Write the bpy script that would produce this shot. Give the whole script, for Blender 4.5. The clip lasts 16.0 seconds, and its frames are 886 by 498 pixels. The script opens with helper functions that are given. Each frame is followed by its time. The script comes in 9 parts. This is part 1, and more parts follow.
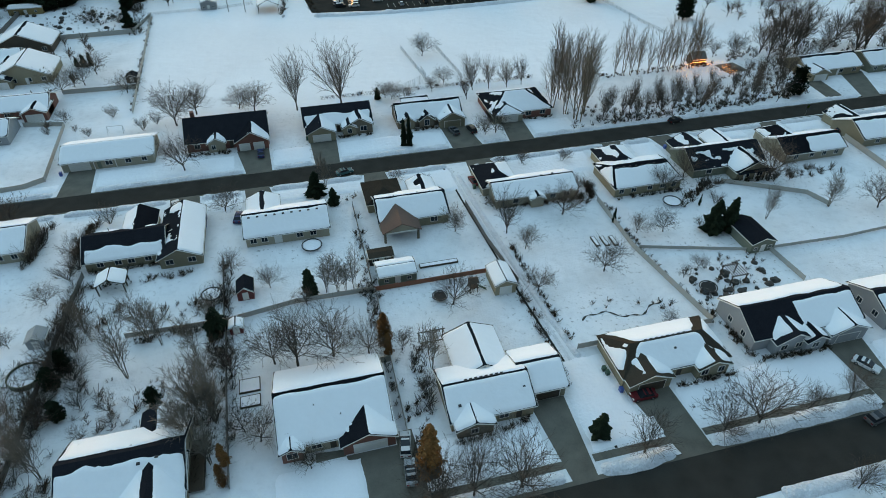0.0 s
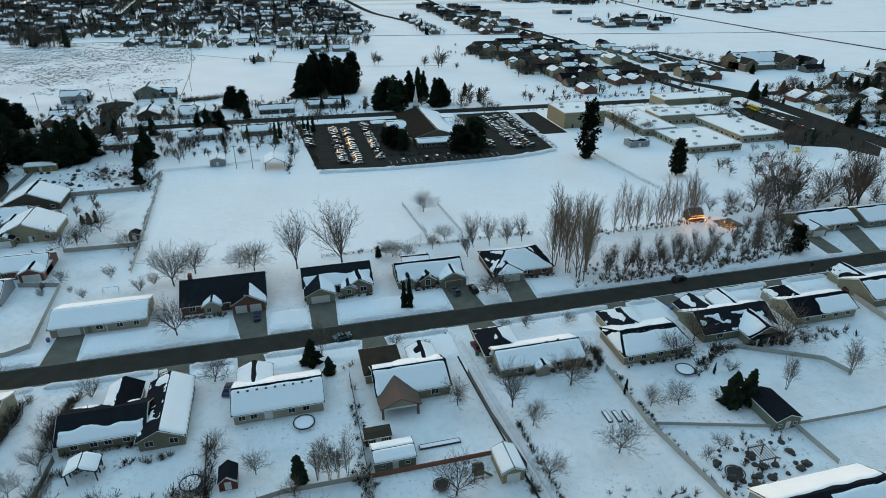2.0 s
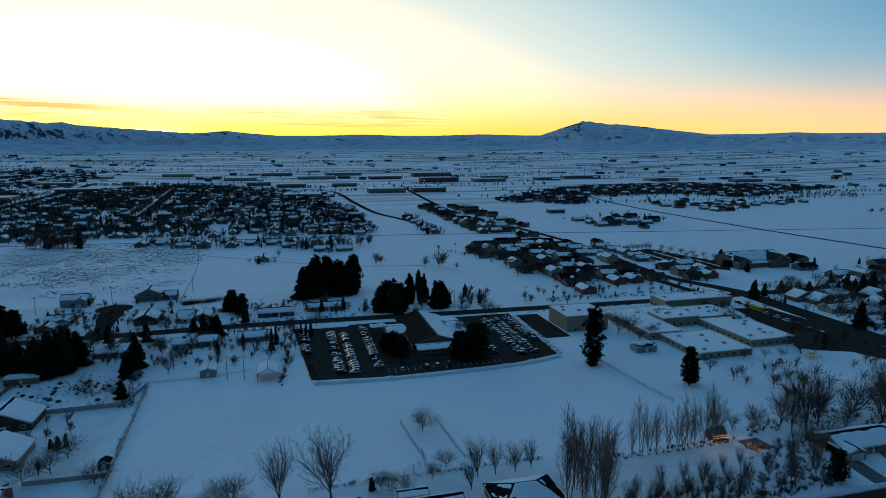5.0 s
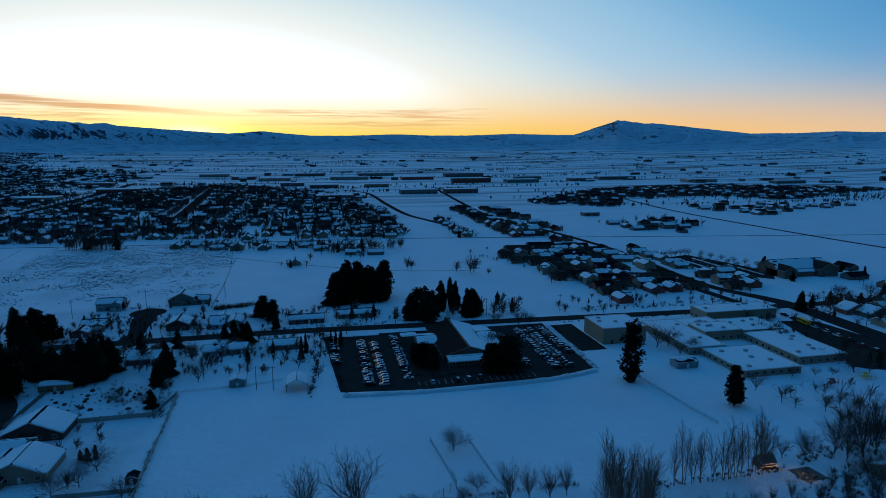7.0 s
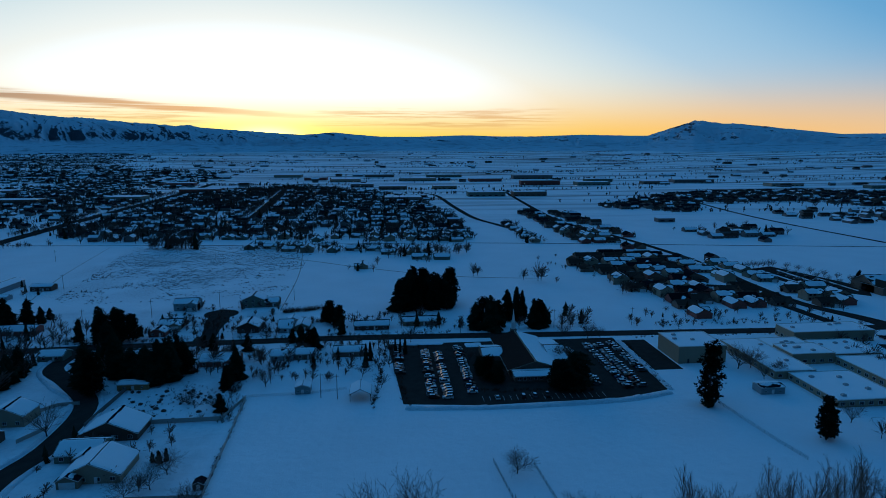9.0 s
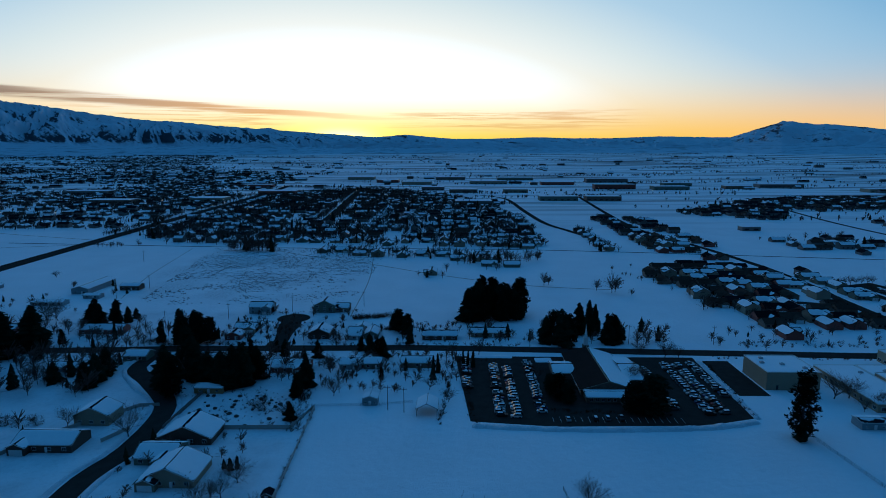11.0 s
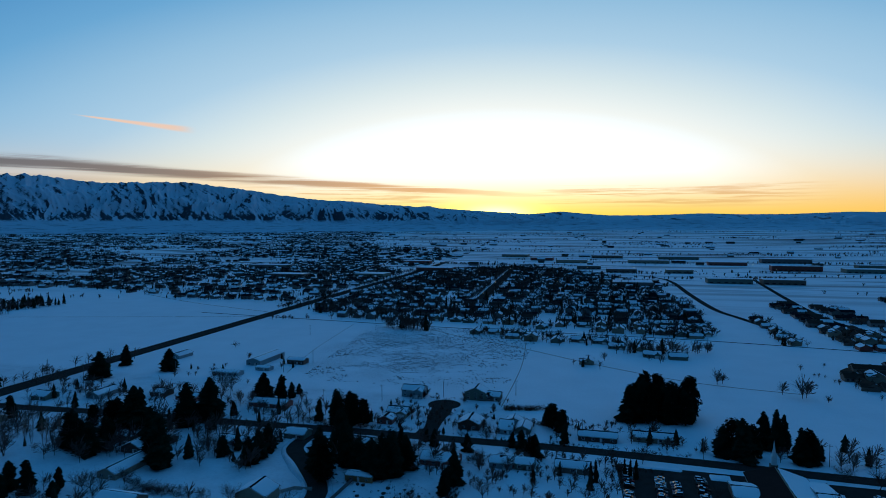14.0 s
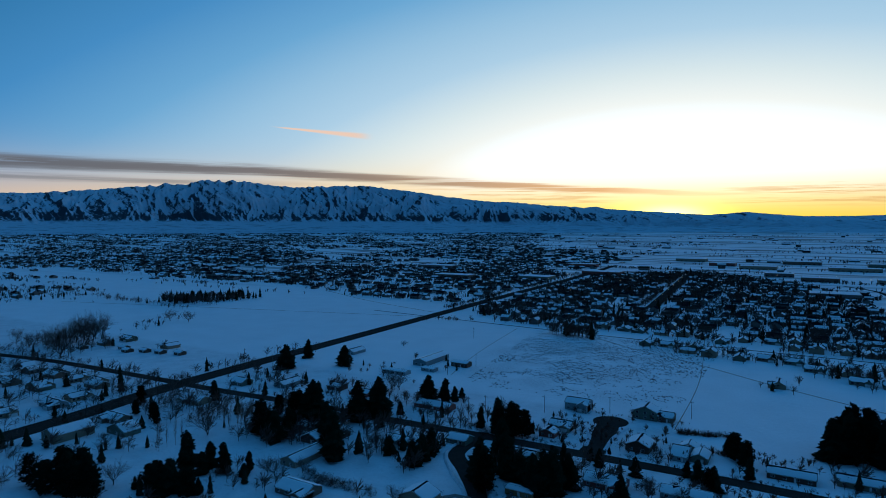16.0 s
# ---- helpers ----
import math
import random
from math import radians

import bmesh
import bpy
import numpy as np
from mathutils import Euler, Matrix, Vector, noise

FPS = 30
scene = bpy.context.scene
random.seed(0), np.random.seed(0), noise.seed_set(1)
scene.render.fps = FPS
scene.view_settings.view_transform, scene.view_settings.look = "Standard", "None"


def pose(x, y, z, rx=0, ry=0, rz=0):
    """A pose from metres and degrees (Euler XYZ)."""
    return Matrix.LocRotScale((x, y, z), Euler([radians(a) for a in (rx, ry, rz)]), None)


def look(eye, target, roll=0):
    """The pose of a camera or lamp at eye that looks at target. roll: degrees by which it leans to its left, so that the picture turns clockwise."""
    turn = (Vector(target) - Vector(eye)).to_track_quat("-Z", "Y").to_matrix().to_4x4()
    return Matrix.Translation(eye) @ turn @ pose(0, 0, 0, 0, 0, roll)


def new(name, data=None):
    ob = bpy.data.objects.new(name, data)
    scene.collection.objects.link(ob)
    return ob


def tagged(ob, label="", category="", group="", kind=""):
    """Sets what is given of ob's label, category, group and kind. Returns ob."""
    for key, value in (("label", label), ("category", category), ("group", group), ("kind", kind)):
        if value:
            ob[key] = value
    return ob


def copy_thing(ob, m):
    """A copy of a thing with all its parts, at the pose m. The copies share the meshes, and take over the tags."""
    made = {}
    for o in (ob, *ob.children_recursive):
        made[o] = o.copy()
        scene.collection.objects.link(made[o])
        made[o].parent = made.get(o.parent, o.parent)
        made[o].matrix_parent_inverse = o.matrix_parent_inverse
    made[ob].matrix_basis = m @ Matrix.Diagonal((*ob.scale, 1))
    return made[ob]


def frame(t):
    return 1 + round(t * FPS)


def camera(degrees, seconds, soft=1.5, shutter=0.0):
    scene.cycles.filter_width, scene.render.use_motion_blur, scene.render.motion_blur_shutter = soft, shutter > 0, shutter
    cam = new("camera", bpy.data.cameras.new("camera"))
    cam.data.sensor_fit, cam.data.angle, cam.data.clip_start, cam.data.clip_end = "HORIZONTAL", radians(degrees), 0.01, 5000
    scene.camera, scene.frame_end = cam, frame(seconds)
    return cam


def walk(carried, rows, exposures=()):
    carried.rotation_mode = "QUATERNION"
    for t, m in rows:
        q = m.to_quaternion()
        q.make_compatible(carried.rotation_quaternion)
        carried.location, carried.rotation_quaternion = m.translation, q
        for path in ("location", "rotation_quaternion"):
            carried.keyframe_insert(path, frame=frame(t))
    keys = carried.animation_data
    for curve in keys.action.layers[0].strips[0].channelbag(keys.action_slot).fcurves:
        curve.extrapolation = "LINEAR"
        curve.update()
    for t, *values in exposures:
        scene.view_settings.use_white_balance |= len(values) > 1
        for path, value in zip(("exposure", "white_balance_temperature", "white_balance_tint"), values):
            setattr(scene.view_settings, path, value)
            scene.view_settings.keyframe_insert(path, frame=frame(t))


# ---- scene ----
# camera and its flight: seconds, x, y, z, heading, pitch down, roll
cam = camera(72.05, 16.0, soft=0.9)
PATH = [
    (0, 0, 0, 86.25, -14.7, 39.04, 0.41),
    (0.5, 0.5, 2.26, 87.34, -14.67, 36.03, 0.38),
    (1, 0.99, 4.54, 88.44, -14.64, 32.98, 0.33),
    (1.5, 1.52, 6.8, 89.54, -14.61, 29.9, 0.28),
    (2, 2.08, 9, 90.62, -14.57, 26.79, 0.23),
    (2.5, 2.63, 11.11, 91.72, -14.55, 23.69, 0.15),
    (3, 3.16, 13.13, 92.84, -14.53, 20.81, 0.09),
    (3.5, 3.71, 15.15, 94.02, -14.51, 17.72, 0.04),
    (4, 4.29, 17.18, 95.22, -14.51, 14.64, -0.02),
    (4.5, 4.85, 19.21, 96.36, -14.5, 11.57, -0.08),
    (4.7, 4.99, 19.97, 96.71, -14.5, 10.42, -0.08),
    (5, 5.2, 21.09, 97.23, -14.48, 9.5, -0.09),
    (5.5, 5.55, 22.97, 98.1, -14.3, 9.3, -0.1),
    (6, 5.9, 24.85, 98.98, -13.75, 9.42, -0.11),
    (6.5, 6.25, 26.73, 99.85, -12.7, 9.52, -0.13),
    (6.8, 6.46, 27.86, 100.37, -11.98, 9.56, -0.13),
    (7, 6.6, 28.61, 100.72, -11.49, 9.56, -0.14),
    (7.5, 6.83, 30.28, 101.55, -10.18, 9.55, -0.14),
    (8, 7.07, 31.92, 102.42, -8.59, 9.54, -0.13),
    (8.5, 7.32, 33.53, 103.32, -6.87, 9.52, -0.12),
    (9, 7.58, 35.1, 104.25, -5.15, 9.5, -0.11),
    (9.5, 7.54, 36.63, 105.26, -3.45, 9.5, -0.11),
    (10, 7.5, 38.16, 106.27, -1.8, 9.5, -0.11),
    (10.5, 7.46, 39.69, 107.28, -0.2, 9.48, -0.11),
    (11, 7.42, 41.22, 108.28, 1.45, 9.35, -0.11),
    (11.3, 7.4, 42.14, 108.89, 2.45, 9.05, -0.11),
    (11.5, 7.39, 42.75, 109.29, 3.12, 8.45, -0.11),
    (12, 6.99, 44.34, 110.35, 5.02, 6.92, -0.08),
    (12.5, 6.54, 45.94, 111.4, 7.24, 5.37, -0.07),
    (13, 6.05, 47.54, 112.44, 9.68, 3.85, -0.09),
    (13.5, 5.53, 49.13, 113.46, 12.53, 2.58, -0.13),
    (14, 5.01, 50.67, 114.43, 15.78, 2.25, -0.16),
    (14.5, 4.48, 52.19, 115.4, 19.57, 2.24, -0.14),
    (15, 3.96, 53.7, 116.38, 23.54, 2.24, -0.09),
    (15.5, 3.43, 55.21, 117.38, 27.45, 2.2, -0.03),
    (16, 2.89, 56.72, 118.37, 31.18, 2.18, 0.01),
]


def eye_pose(x, y, z, yaw, pitch, roll):
    a, b = radians(yaw), radians(pitch)
    way = (-math.sin(a) * math.cos(b), math.cos(a) * math.cos(b), -math.sin(b))
    return look((x, y, z), (x + way[0], y + way[1], z + way[2]), roll)


EXPOSURES = [
    (0.0, 1.34, 10200, 34), (3.0, 1.12, 10200, 34), (3.6, 0.70, 9000, 31), (4.2, 0.12, 7500, 27), (4.7, -0.34, 6600, 23),
    (5.6, -0.8, 4900, 17), (6.8, -1.08, 4530, 16), (9.0, -1.08, 4530, 16), (16.0, -1.08, 4530, 16),
]
walk(cam, [(t, eye_pose(*p)) for t, *p in PATH], EXPOSURES)

# ---- world and sun ----
SUN_AZ, SUN_EL = radians(100.8), radians(2.0)
SUN_DIR = Vector((math.cos(SUN_AZ) * math.cos(SUN_EL), math.sin(SUN_AZ) * math.cos(SUN_EL), math.sin(SUN_EL)))


def nd(nt, kind, **kw):
    n = nt.nodes.new(kind)
    for k, v in kw.items():
        if k.startswith("i_"):
            n.inputs[k[2:].replace("_", " ")].default_value = v
        else:
            setattr(n, k, v)
    return n


def mth(nt, op, a, b=None, c=None, clamp=False):
    n = nt.nodes.new("ShaderNodeMath")
    n.operation, n.use_clamp = op, clamp
    for i, v in enumerate((a, b, c)):
        if v is None:
            continue
        if isinstance(v, (int, float)):
            n.inputs[i].default_value = v
        else:
            nt.links.new(v, n.inputs[i])
    return n.outputs[0]


SKY_RAMP = [(0.0, (3.2, 2.9, 2.0)), (0.27, (3.0, 2.6, 1.75)), (0.36, (2.34, 1.91, 1.12)), (0.44, (1.84, 1.65, 1.04)), (0.55, (1.16, 1.28, 1.0)), (0.66, (0.84, 1.07, 0.93)),
            (0.77, (0.467, 0.798, 0.839)), (0.92, (0.234, 0.537, 0.703)), (1.12, (0.109, 0.332, 0.476)), (1.5, (0.106, 0.325, 0.535))]


def build_world():
    w = bpy.data.worlds.new("dusk_sky")
    scene.world = w
    w.use_nodes = True
    nt = w.node_tree
    nt.nodes.clear()
    L = nt.links.new
    out = nd(nt, "ShaderNodeOutputWorld")
    sky = nd(nt, "ShaderNodeTexSky", sky_type="NISHITA")
    sky.sun_disc = False
    sky.sun_elevation, sky.sun_rotation = SUN_EL, radians(90) - SUN_AZ
    sky.altitude, sky.air_density, sky.dust_density, sky.ozone_density = 1400, 1.0, 0.6, 2.5
    bg = nd(nt, "ShaderNodeBackground", i_Strength=0.004)
    L(sky.outputs[0], bg.inputs[0])
    co = nd(nt, "ShaderNodeTexCoord")
    sep = nd(nt, "ShaderNodeSeparateXYZ")
    L(co.outputs["Generated"], sep.inputs[0])
    X, Y, Z = sep.outputs
    cs, sn = math.cos(SUN_AZ), math.sin(SUN_AZ)
    fwd = mth(nt, "ADD", mth(nt, "MULTIPLY", X, cs), mth(nt, "MULTIPLY", Y, sn))
    side = mth(nt, "ADD", mth(nt, "MULTIPLY", X, sn), mth(nt, "MULTIPLY", Y, -cs))
    front = mth(nt, "MULTIPLY", fwd, 2.0, clamp=True)
    # degrees from the sunset, to the side and up
    turn = mth(nt, "MULTIPLY", mth(nt, "ARCTAN2", side, fwd), 57.29578)
    az = mth(nt, "MAXIMUM", mth(nt, "MULTIPLY", turn, -1.0), mth(nt, "MULTIPLY", turn, 0.93))
    el = mth(nt, "MULTIPLY", mth(nt, "ARCSINE", Z), 57.29578)

    def hump(v, mid, width, power=2.0):
        q = mth(nt, "POWER", mth(nt, "ABSOLUTE", mth(nt, "DIVIDE", mth(nt, "SUBTRACT", v, mid), width)), power)
        return mth(nt, "EXPONENT", mth(nt, "MULTIPLY", q, -1.0))

    def both(a, b2):
        return mth(nt, "MULTIPLY", a, b2)

    def glow(color, strength):
        e = nd(nt, "ShaderNodeBackground")
        if isinstance(color, tuple):
            e.inputs[0].default_value = (*color, 1)
        else:
            L(color, e.inputs[0])
        if isinstance(strength, (int, float)):
            e.inputs[1].default_value = strength
        else:
            L(strength, e.inputs[1])
        return e.outputs[0]

    def join(a, b2):
        n = nd(nt, "ShaderNodeAddShader")
        L(a, n.inputs[0])
        L(b2, n.inputs[1])
        return n.outputs[0]

    def blend(fac, a, b2):
        n = nd(nt, "ShaderNodeMixShader")
        L(fac, n.inputs[0])
        L(a, n.inputs[1])
        L(b2, n.inputs[2])
        return n.outputs[0]

    # white glare over the set sun, paling out into deep blue overhead; dimmer away from the sunset
    q = mth(nt, "SQRT", mth(nt, "ADD", mth(nt, "POWER", mth(nt, "DIVIDE", az, mth(nt, "ADD", 60.0, mth(nt, "MULTIPLY", mth(nt, "EXPONENT", mth(nt, "DIVIDE", mth(nt, "MAXIMUM", el, 0.0), -8.0)), 22.0))), 2.0), mth(nt, "POWER", mth(nt, "DIVIDE", el, 30.0), 2.0)))
    ramp = nd(nt, "ShaderNodeValToRGB")
    els = ramp.color_ramp.elements
    while len(els) < len(SKY_RAMP):
        els.new(0.5)
    for e, (p, c) in zip(els, SKY_RAMP):
        e.position = p / 1.6
        e.color = (c[0] / 4, c[1] / 4, c[2] / 4, 1)
    L(mth(nt, "DIVIDE", q, 1.6), ramp.inputs[0])
    away = mth(nt, "SUBTRACT", 1.0, mth(nt, "MULTIPLY", mth(nt, "MULTIPLY", fwd, -1.4, clamp=True), 0.78))
    total = join(bg.outputs[0], glow(ramp.outputs[0], mth(nt, "MULTIPLY", away, 4.0)))
    # yellow, then orange, then peach along the skyline
    band = nd(nt, "ShaderNodeValToRGB")
    els = band.color_ramp.elements
    while len(els) < 4:
        els.new(0.5)
    for e, (p, c) in zip(els, ((0.0, (0.62, 0.37, 0.004)), (0.25, (0.62, 0.33, 0.006)), (0.6, (0.62, 0.275, 0.022)), (1.0, (0.56, 0.29, 0.085)))):
        e.position = p
        e.color = (*c, 1)
    L(mth(nt, "DIVIDE", az, 62.0), band.inputs[0])
    low = both(hump(mth(nt, "MAXIMUM", el, 0.0), 0.0, 4.2, 2.2), hump(az, 0.0, 85.0, 4.0))
    total = blend(low, total, glow(band.outputs[0], mth(nt, "ADD", 4.0, mth(nt, "MULTIPLY", hump(az, 0.0, 10.0), 1.0))))
    total = join(total, glow((1.0, 0.58, 0.05), both(both(hump(turn, 0.0, 2.8), hump(el, 1.0, 0.7)), 13.0)))
    # thin cloud streaks, drawn out along the horizon
    mp = nd(nt, "ShaderNodeMapping")
    mp.inputs["Scale"].default_value = (1.3, 1.3, 75)
    L(co.outputs["Generated"], mp.inputs[0])
    no = nd(nt, "ShaderNodeTexNoise", i_Scale=1.7, i_Detail=6.0, i_Roughness=0.6)
    L(mp.outputs[0], no.inputs[0])
    mp2 = nd(nt, "ShaderNodeMapping")
    mp2.inputs["Scale"].default_value = (5.0, 5.0, 210)
    L(co.outputs["Generated"], mp2.inputs[0])
    fine = nd(nt, "ShaderNodeTexNoise", i_Scale=1.5, i_Detail=7.0, i_Roughness=0.62)
    L(mp2.outputs[0], fine.inputs[0])
    line = mth(nt, "MINIMUM", mth(nt, "SUBTRACT", 0.051, mth(nt, "MULTIPLY", side, 0.058)), 0.0865)
    wide = mth(nt, "MAXIMUM", mth(nt, "SUBTRACT", 0.0042, mth(nt, "MULTIPLY", side, 0.007)), 0.0035)
    wave = mth(nt, "MULTIPLY", mth(nt, "SUBTRACT", fine.outputs[0], 0.5), 0.010)
    off = mth(nt, "DIVIDE", mth(nt, "ADD", mth(nt, "SUBTRACT", Z, line), wave), wide)
    main = mth(nt, "EXPONENT", mth(nt, "MULTIPLY", mth(nt, "POWER", mth(nt, "ABSOLUTE", off), 4.0), -1.0))
    # a second thin streak above and a diffuse bar under the long one
    line2 = mth(nt, "ADD", 0.088, mth(nt, "MULTIPLY", mth(nt, "ADD", side, 0.60), -0.052))
    second = both(hump(mth(nt, "ADD", Z, wave), line2, 0.0028), both(hump(side, -0.52, 0.16, 4.0), 0.85))
    third = both(hump(mth(nt, "ADD", Z, wave), 0.066, 0.0040), both(mth(nt, "MULTIPLY", mth(nt, "SUBTRACT", -0.50, side), 5.0, clamp=True), 0.6))
    cl = mth(nt, "MULTIPLY", mth(nt, "SUBTRACT", no.outputs[0], 0.33), 7.0, clamp=True)
    fade = mth(nt, "MULTIPLY", mth(nt, "SUBTRACT", 0.10, side), 5.0, clamp=True)
    cloud = both(both(mth(nt, "MAXIMUM", mth(nt, "MAXIMUM", main, second), third), both(cl, fade)), both(front, 0.93))
    lit = hump(side, 0.0, 0.36)
    grey = join(glow((0.52, 0.42, 0.30), 0.60), glow((1.0, 0.40, 0.03), mth(nt, "MULTIPLY", lit, 1.9)))
    total = blend(cloud, total, grey)
    # broken orange-brown bars beside the sun
    bars = mth(nt, "MULTIPLY", mth(nt, "SUBTRACT", fine.outputs[0], 0.50), 9.0, clamp=True)
    zone = both(hump(el, 2.6, 0.95, 4.0), mth(nt, "MAXIMUM", hump(turn, 15.5, 11.0, 6.0), hump(turn, -14.0, 9.0, 6.0)))
    total = blend(both(both(bars, zone), 0.62), total, glow((1.0, 0.42, 0.07), 1.75))
    # one small lit cloud high up, blunt at one end
    sx = mth(nt, "ADD", side, 0.507)
    sz = mth(nt, "ADD", mth(nt, "SUBTRACT", Z, 0.1475), mth(nt, "ADD", mth(nt, "MULTIPLY", sx, 0.085), mth(nt, "MULTIPLY", wave, 0.25)))
    thick = mth(nt, "MAXIMUM", mth(nt, "ADD", 0.0030, mth(nt, "MULTIPLY", sx, 0.034)), 0.0008)
    wisp = both(mth(nt, "EXPONENT", mth(nt, "MULTIPLY", mth(nt, "POWER", mth(nt, "ABSOLUTE", mth(nt, "DIVIDE", sz, thick)), 4.0), -1.0)), hump(sx, -0.008, 0.058, 8.0))
    total = blend(both(both(wisp, front), 0.9), total, glow((1.0, 0.55, 0.24), 2.2))
    L(total, out.inputs[0])


build_world()
sun_data = bpy.data.lights.new("sun", "SUN")
sun_data.energy, sun_data.angle, sun_data.color = 0.22, radians(25), (1.0, 0.72, 0.45)
sun = new("sun", sun_data)
sun.matrix_world = look(tuple(SUN_DIR * 100 + Vector((0, 0, 9))), (0, 0, 0))

# ---- materials ----
def mat(name, color, rough=0.7, metal=0.0, grain=0.0, gscale=8.0, blot=0.0, bscale=0.4, bump=0.0, bumpscale=None, vary=0.0, alpha_spec=None):
    """Principled paint with fine grain, large blotches, bump and a little change from object to object."""
    m = bpy.data.materials.new(name)
    m.use_nodes = True
    nt = m.node_tree
    L = nt.links.new
    b = nt.nodes["Principled BSDF"]
    b.inputs["Roughness"].default_value, b.inputs["Metallic"].default_value = rough, metal
    if alpha_spec is not None:
        b.inputs["Specular IOR Level"].default_value = alpha_spec
    co = nd(nt, "ShaderNodeTexCoord")
    ge = nd(nt, "ShaderNodeNewGeometry")
    val = None
    if grain:
        n = nd(nt, "ShaderNodeTexNoise", i_Scale=gscale, i_Detail=4.0)
        L(ge.outputs["Position"], n.inputs[0])
        val = mth(nt, "MULTIPLY", mth(nt, "SUBTRACT", n.outputs[0], 0.5), grain * 2)
    if blot:
        n2 = nd(nt, "ShaderNodeTexNoise", i_Scale=bscale, i_Detail=3.0)
        L(ge.outputs["Position"], n2.inputs[0])
        v2 = mth(nt, "MULTIPLY", mth(nt, "SUBTRACT", n2.outputs[0], 0.5), blot * 2)
        val = v2 if val is None else mth(nt, "ADD", val, v2)
    if vary:
        oi = nd(nt, "ShaderNodeObjectInfo")
        v3 = mth(nt, "MULTIPLY", mth(nt, "SUBTRACT", oi.outputs["Random"], 0.5), vary * 2)
        val = v3 if val is None else mth(nt, "ADD", val, v3)
    rgb = nd(nt, "ShaderNodeRGB")
    rgb.outputs[0].default_value = (*color, 1)
    if val is None:
        L(rgb.outputs[0], b.inputs["Base Color"])
    else:
        sc = nd(nt, "ShaderNodeVectorMath", operation="SCALE")
        L(rgb.outputs[0], sc.inputs[0])
        L(mth(nt, "MAXIMUM", mth(nt, "ADD", val, 1.0), 0.05), sc.inputs["Scale"])
        L(sc.outputs[0], b.inputs["Base Color"])
    if bump:
        n4 = nd(nt, "ShaderNodeTexNoise", i_Scale=bumpscale or gscale, i_Detail=5.0)
        L(ge.outputs["Position"], n4.inputs[0])
        bp = nd(nt, "ShaderNodeBump", i_Distance=bump)
        L(n4.outputs[0], bp.inputs["Height"])
        L(bp.outputs[0], b.inputs["Normal"])
    return m


SNOW = mat("snow", (0.86, 0.87, 0.90), 0.9, alpha_spec=0.08, grain=0.03, gscale=2.5, blot=0.05, bscale=0.12, bump=0.16, bumpscale=1.3)
ROOF_SNOW = mat("roof_snow", (0.88, 0.89, 0.91), 0.9, alpha_spec=0.08, grain=0.02, gscale=2.0, blot=0.03, bscale=0.3, bump=0.05, bumpscale=1.2)
DIRTY_SNOW = mat("ploughed_snow", (0.70, 0.71, 0.74), 0.9, alpha_spec=0.08, grain=0.24, gscale=2.6, blot=0.2, bscale=0.5, bump=0.4, bumpscale=1.9)
ASPHALT = mat("wet_asphalt", (0.046, 0.041, 0.036), 0.95, alpha_spec=0.0, grain=0.25, gscale=6, blot=0.35, bscale=0.25, bump=0.01)
CONCRETE = mat("concrete", (0.15, 0.135, 0.115), 0.9, alpha_spec=0.0, grain=0.15, gscale=4, blot=0.35, bscale=0.35, bump=0.01)
SHINGLE = mat("dark_shingle", (0.015, 0.017, 0.021), 0.95, alpha_spec=0.0, grain=0.4, gscale=5, blot=0.25, bscale=0.6, bump=0.03, vary=0.3)
SHINGLE_BROWN = mat("brown_shingle", (0.055, 0.043, 0.034), 0.92, alpha_spec=0.0, grain=0.35, gscale=5, blot=0.2, bscale=0.6, bump=0.03, vary=0.25)
TAN = mat("tan_siding", (0.29, 0.24, 0.17), 0.8, alpha_spec=0.1, grain=0.08, gscale=3, blot=0.1, bscale=0.4, vary=0.15)
BEIGE = mat("beige_siding", (0.36, 0.31, 0.24), 0.8, alpha_spec=0.1, grain=0.08, gscale=3, blot=0.1, bscale=0.4, vary=0.15)
GREY = mat("grey_siding", (0.30, 0.32, 0.33), 0.8, alpha_spec=0.1, grain=0.08, gscale=3, blot=0.1, bscale=0.4, vary=0.12)
SAGE = mat("sage_siding", (0.17, 0.18, 0.14), 0.8, alpha_spec=0.1, grain=0.08, gscale=3, blot=0.1, bscale=0.4, vary=0.12)
BRICK = mat("red_brick", (0.22, 0.075, 0.055), 0.8, grain=0.35, gscale=7, blot=0.15, bscale=0.7, bump=0.02)
STONE = mat("tan_stone", (0.19, 0.145, 0.11), 0.9, alpha_spec=0.1, grain=0.4, gscale=3.5, blot=0.2, bscale=0.8, bump=0.03)
TRIM = mat("white_trim", (0.72, 0.71, 0.68), 0.5, grain=0.03, blot=0.04)
DOOR_WHITE = mat("white_door", (0.70, 0.69, 0.66), 0.45, grain=0.03, blot=0.05)
DARKWOOD = mat("dark_wood", (0.07, 0.045, 0.03), 0.7, grain=0.3, gscale=4, blot=0.2)
REDWOOD = mat("red_wood", (0.30, 0.085, 0.045), 0.7, grain=0.25, gscale=4, blot=0.15)
VINYL = mat("tan_vinyl", (0.40, 0.37, 0.33), 0.5, grain=0.05, blot=0.08)
GREYWOOD = mat("weathered_wood", (0.16, 0.14, 0.125), 0.8, grain=0.3, gscale=4, blot=0.2)
BARK = mat("bark", (0.060, 0.046, 0.038), 0.9, grain=0.3, gscale=5, blot=0.2, vary=0.25)
TWIG = mat("twigs", (0.085, 0.056, 0.042), 0.9, grain=0.25, gscale=2, vary=0.3)
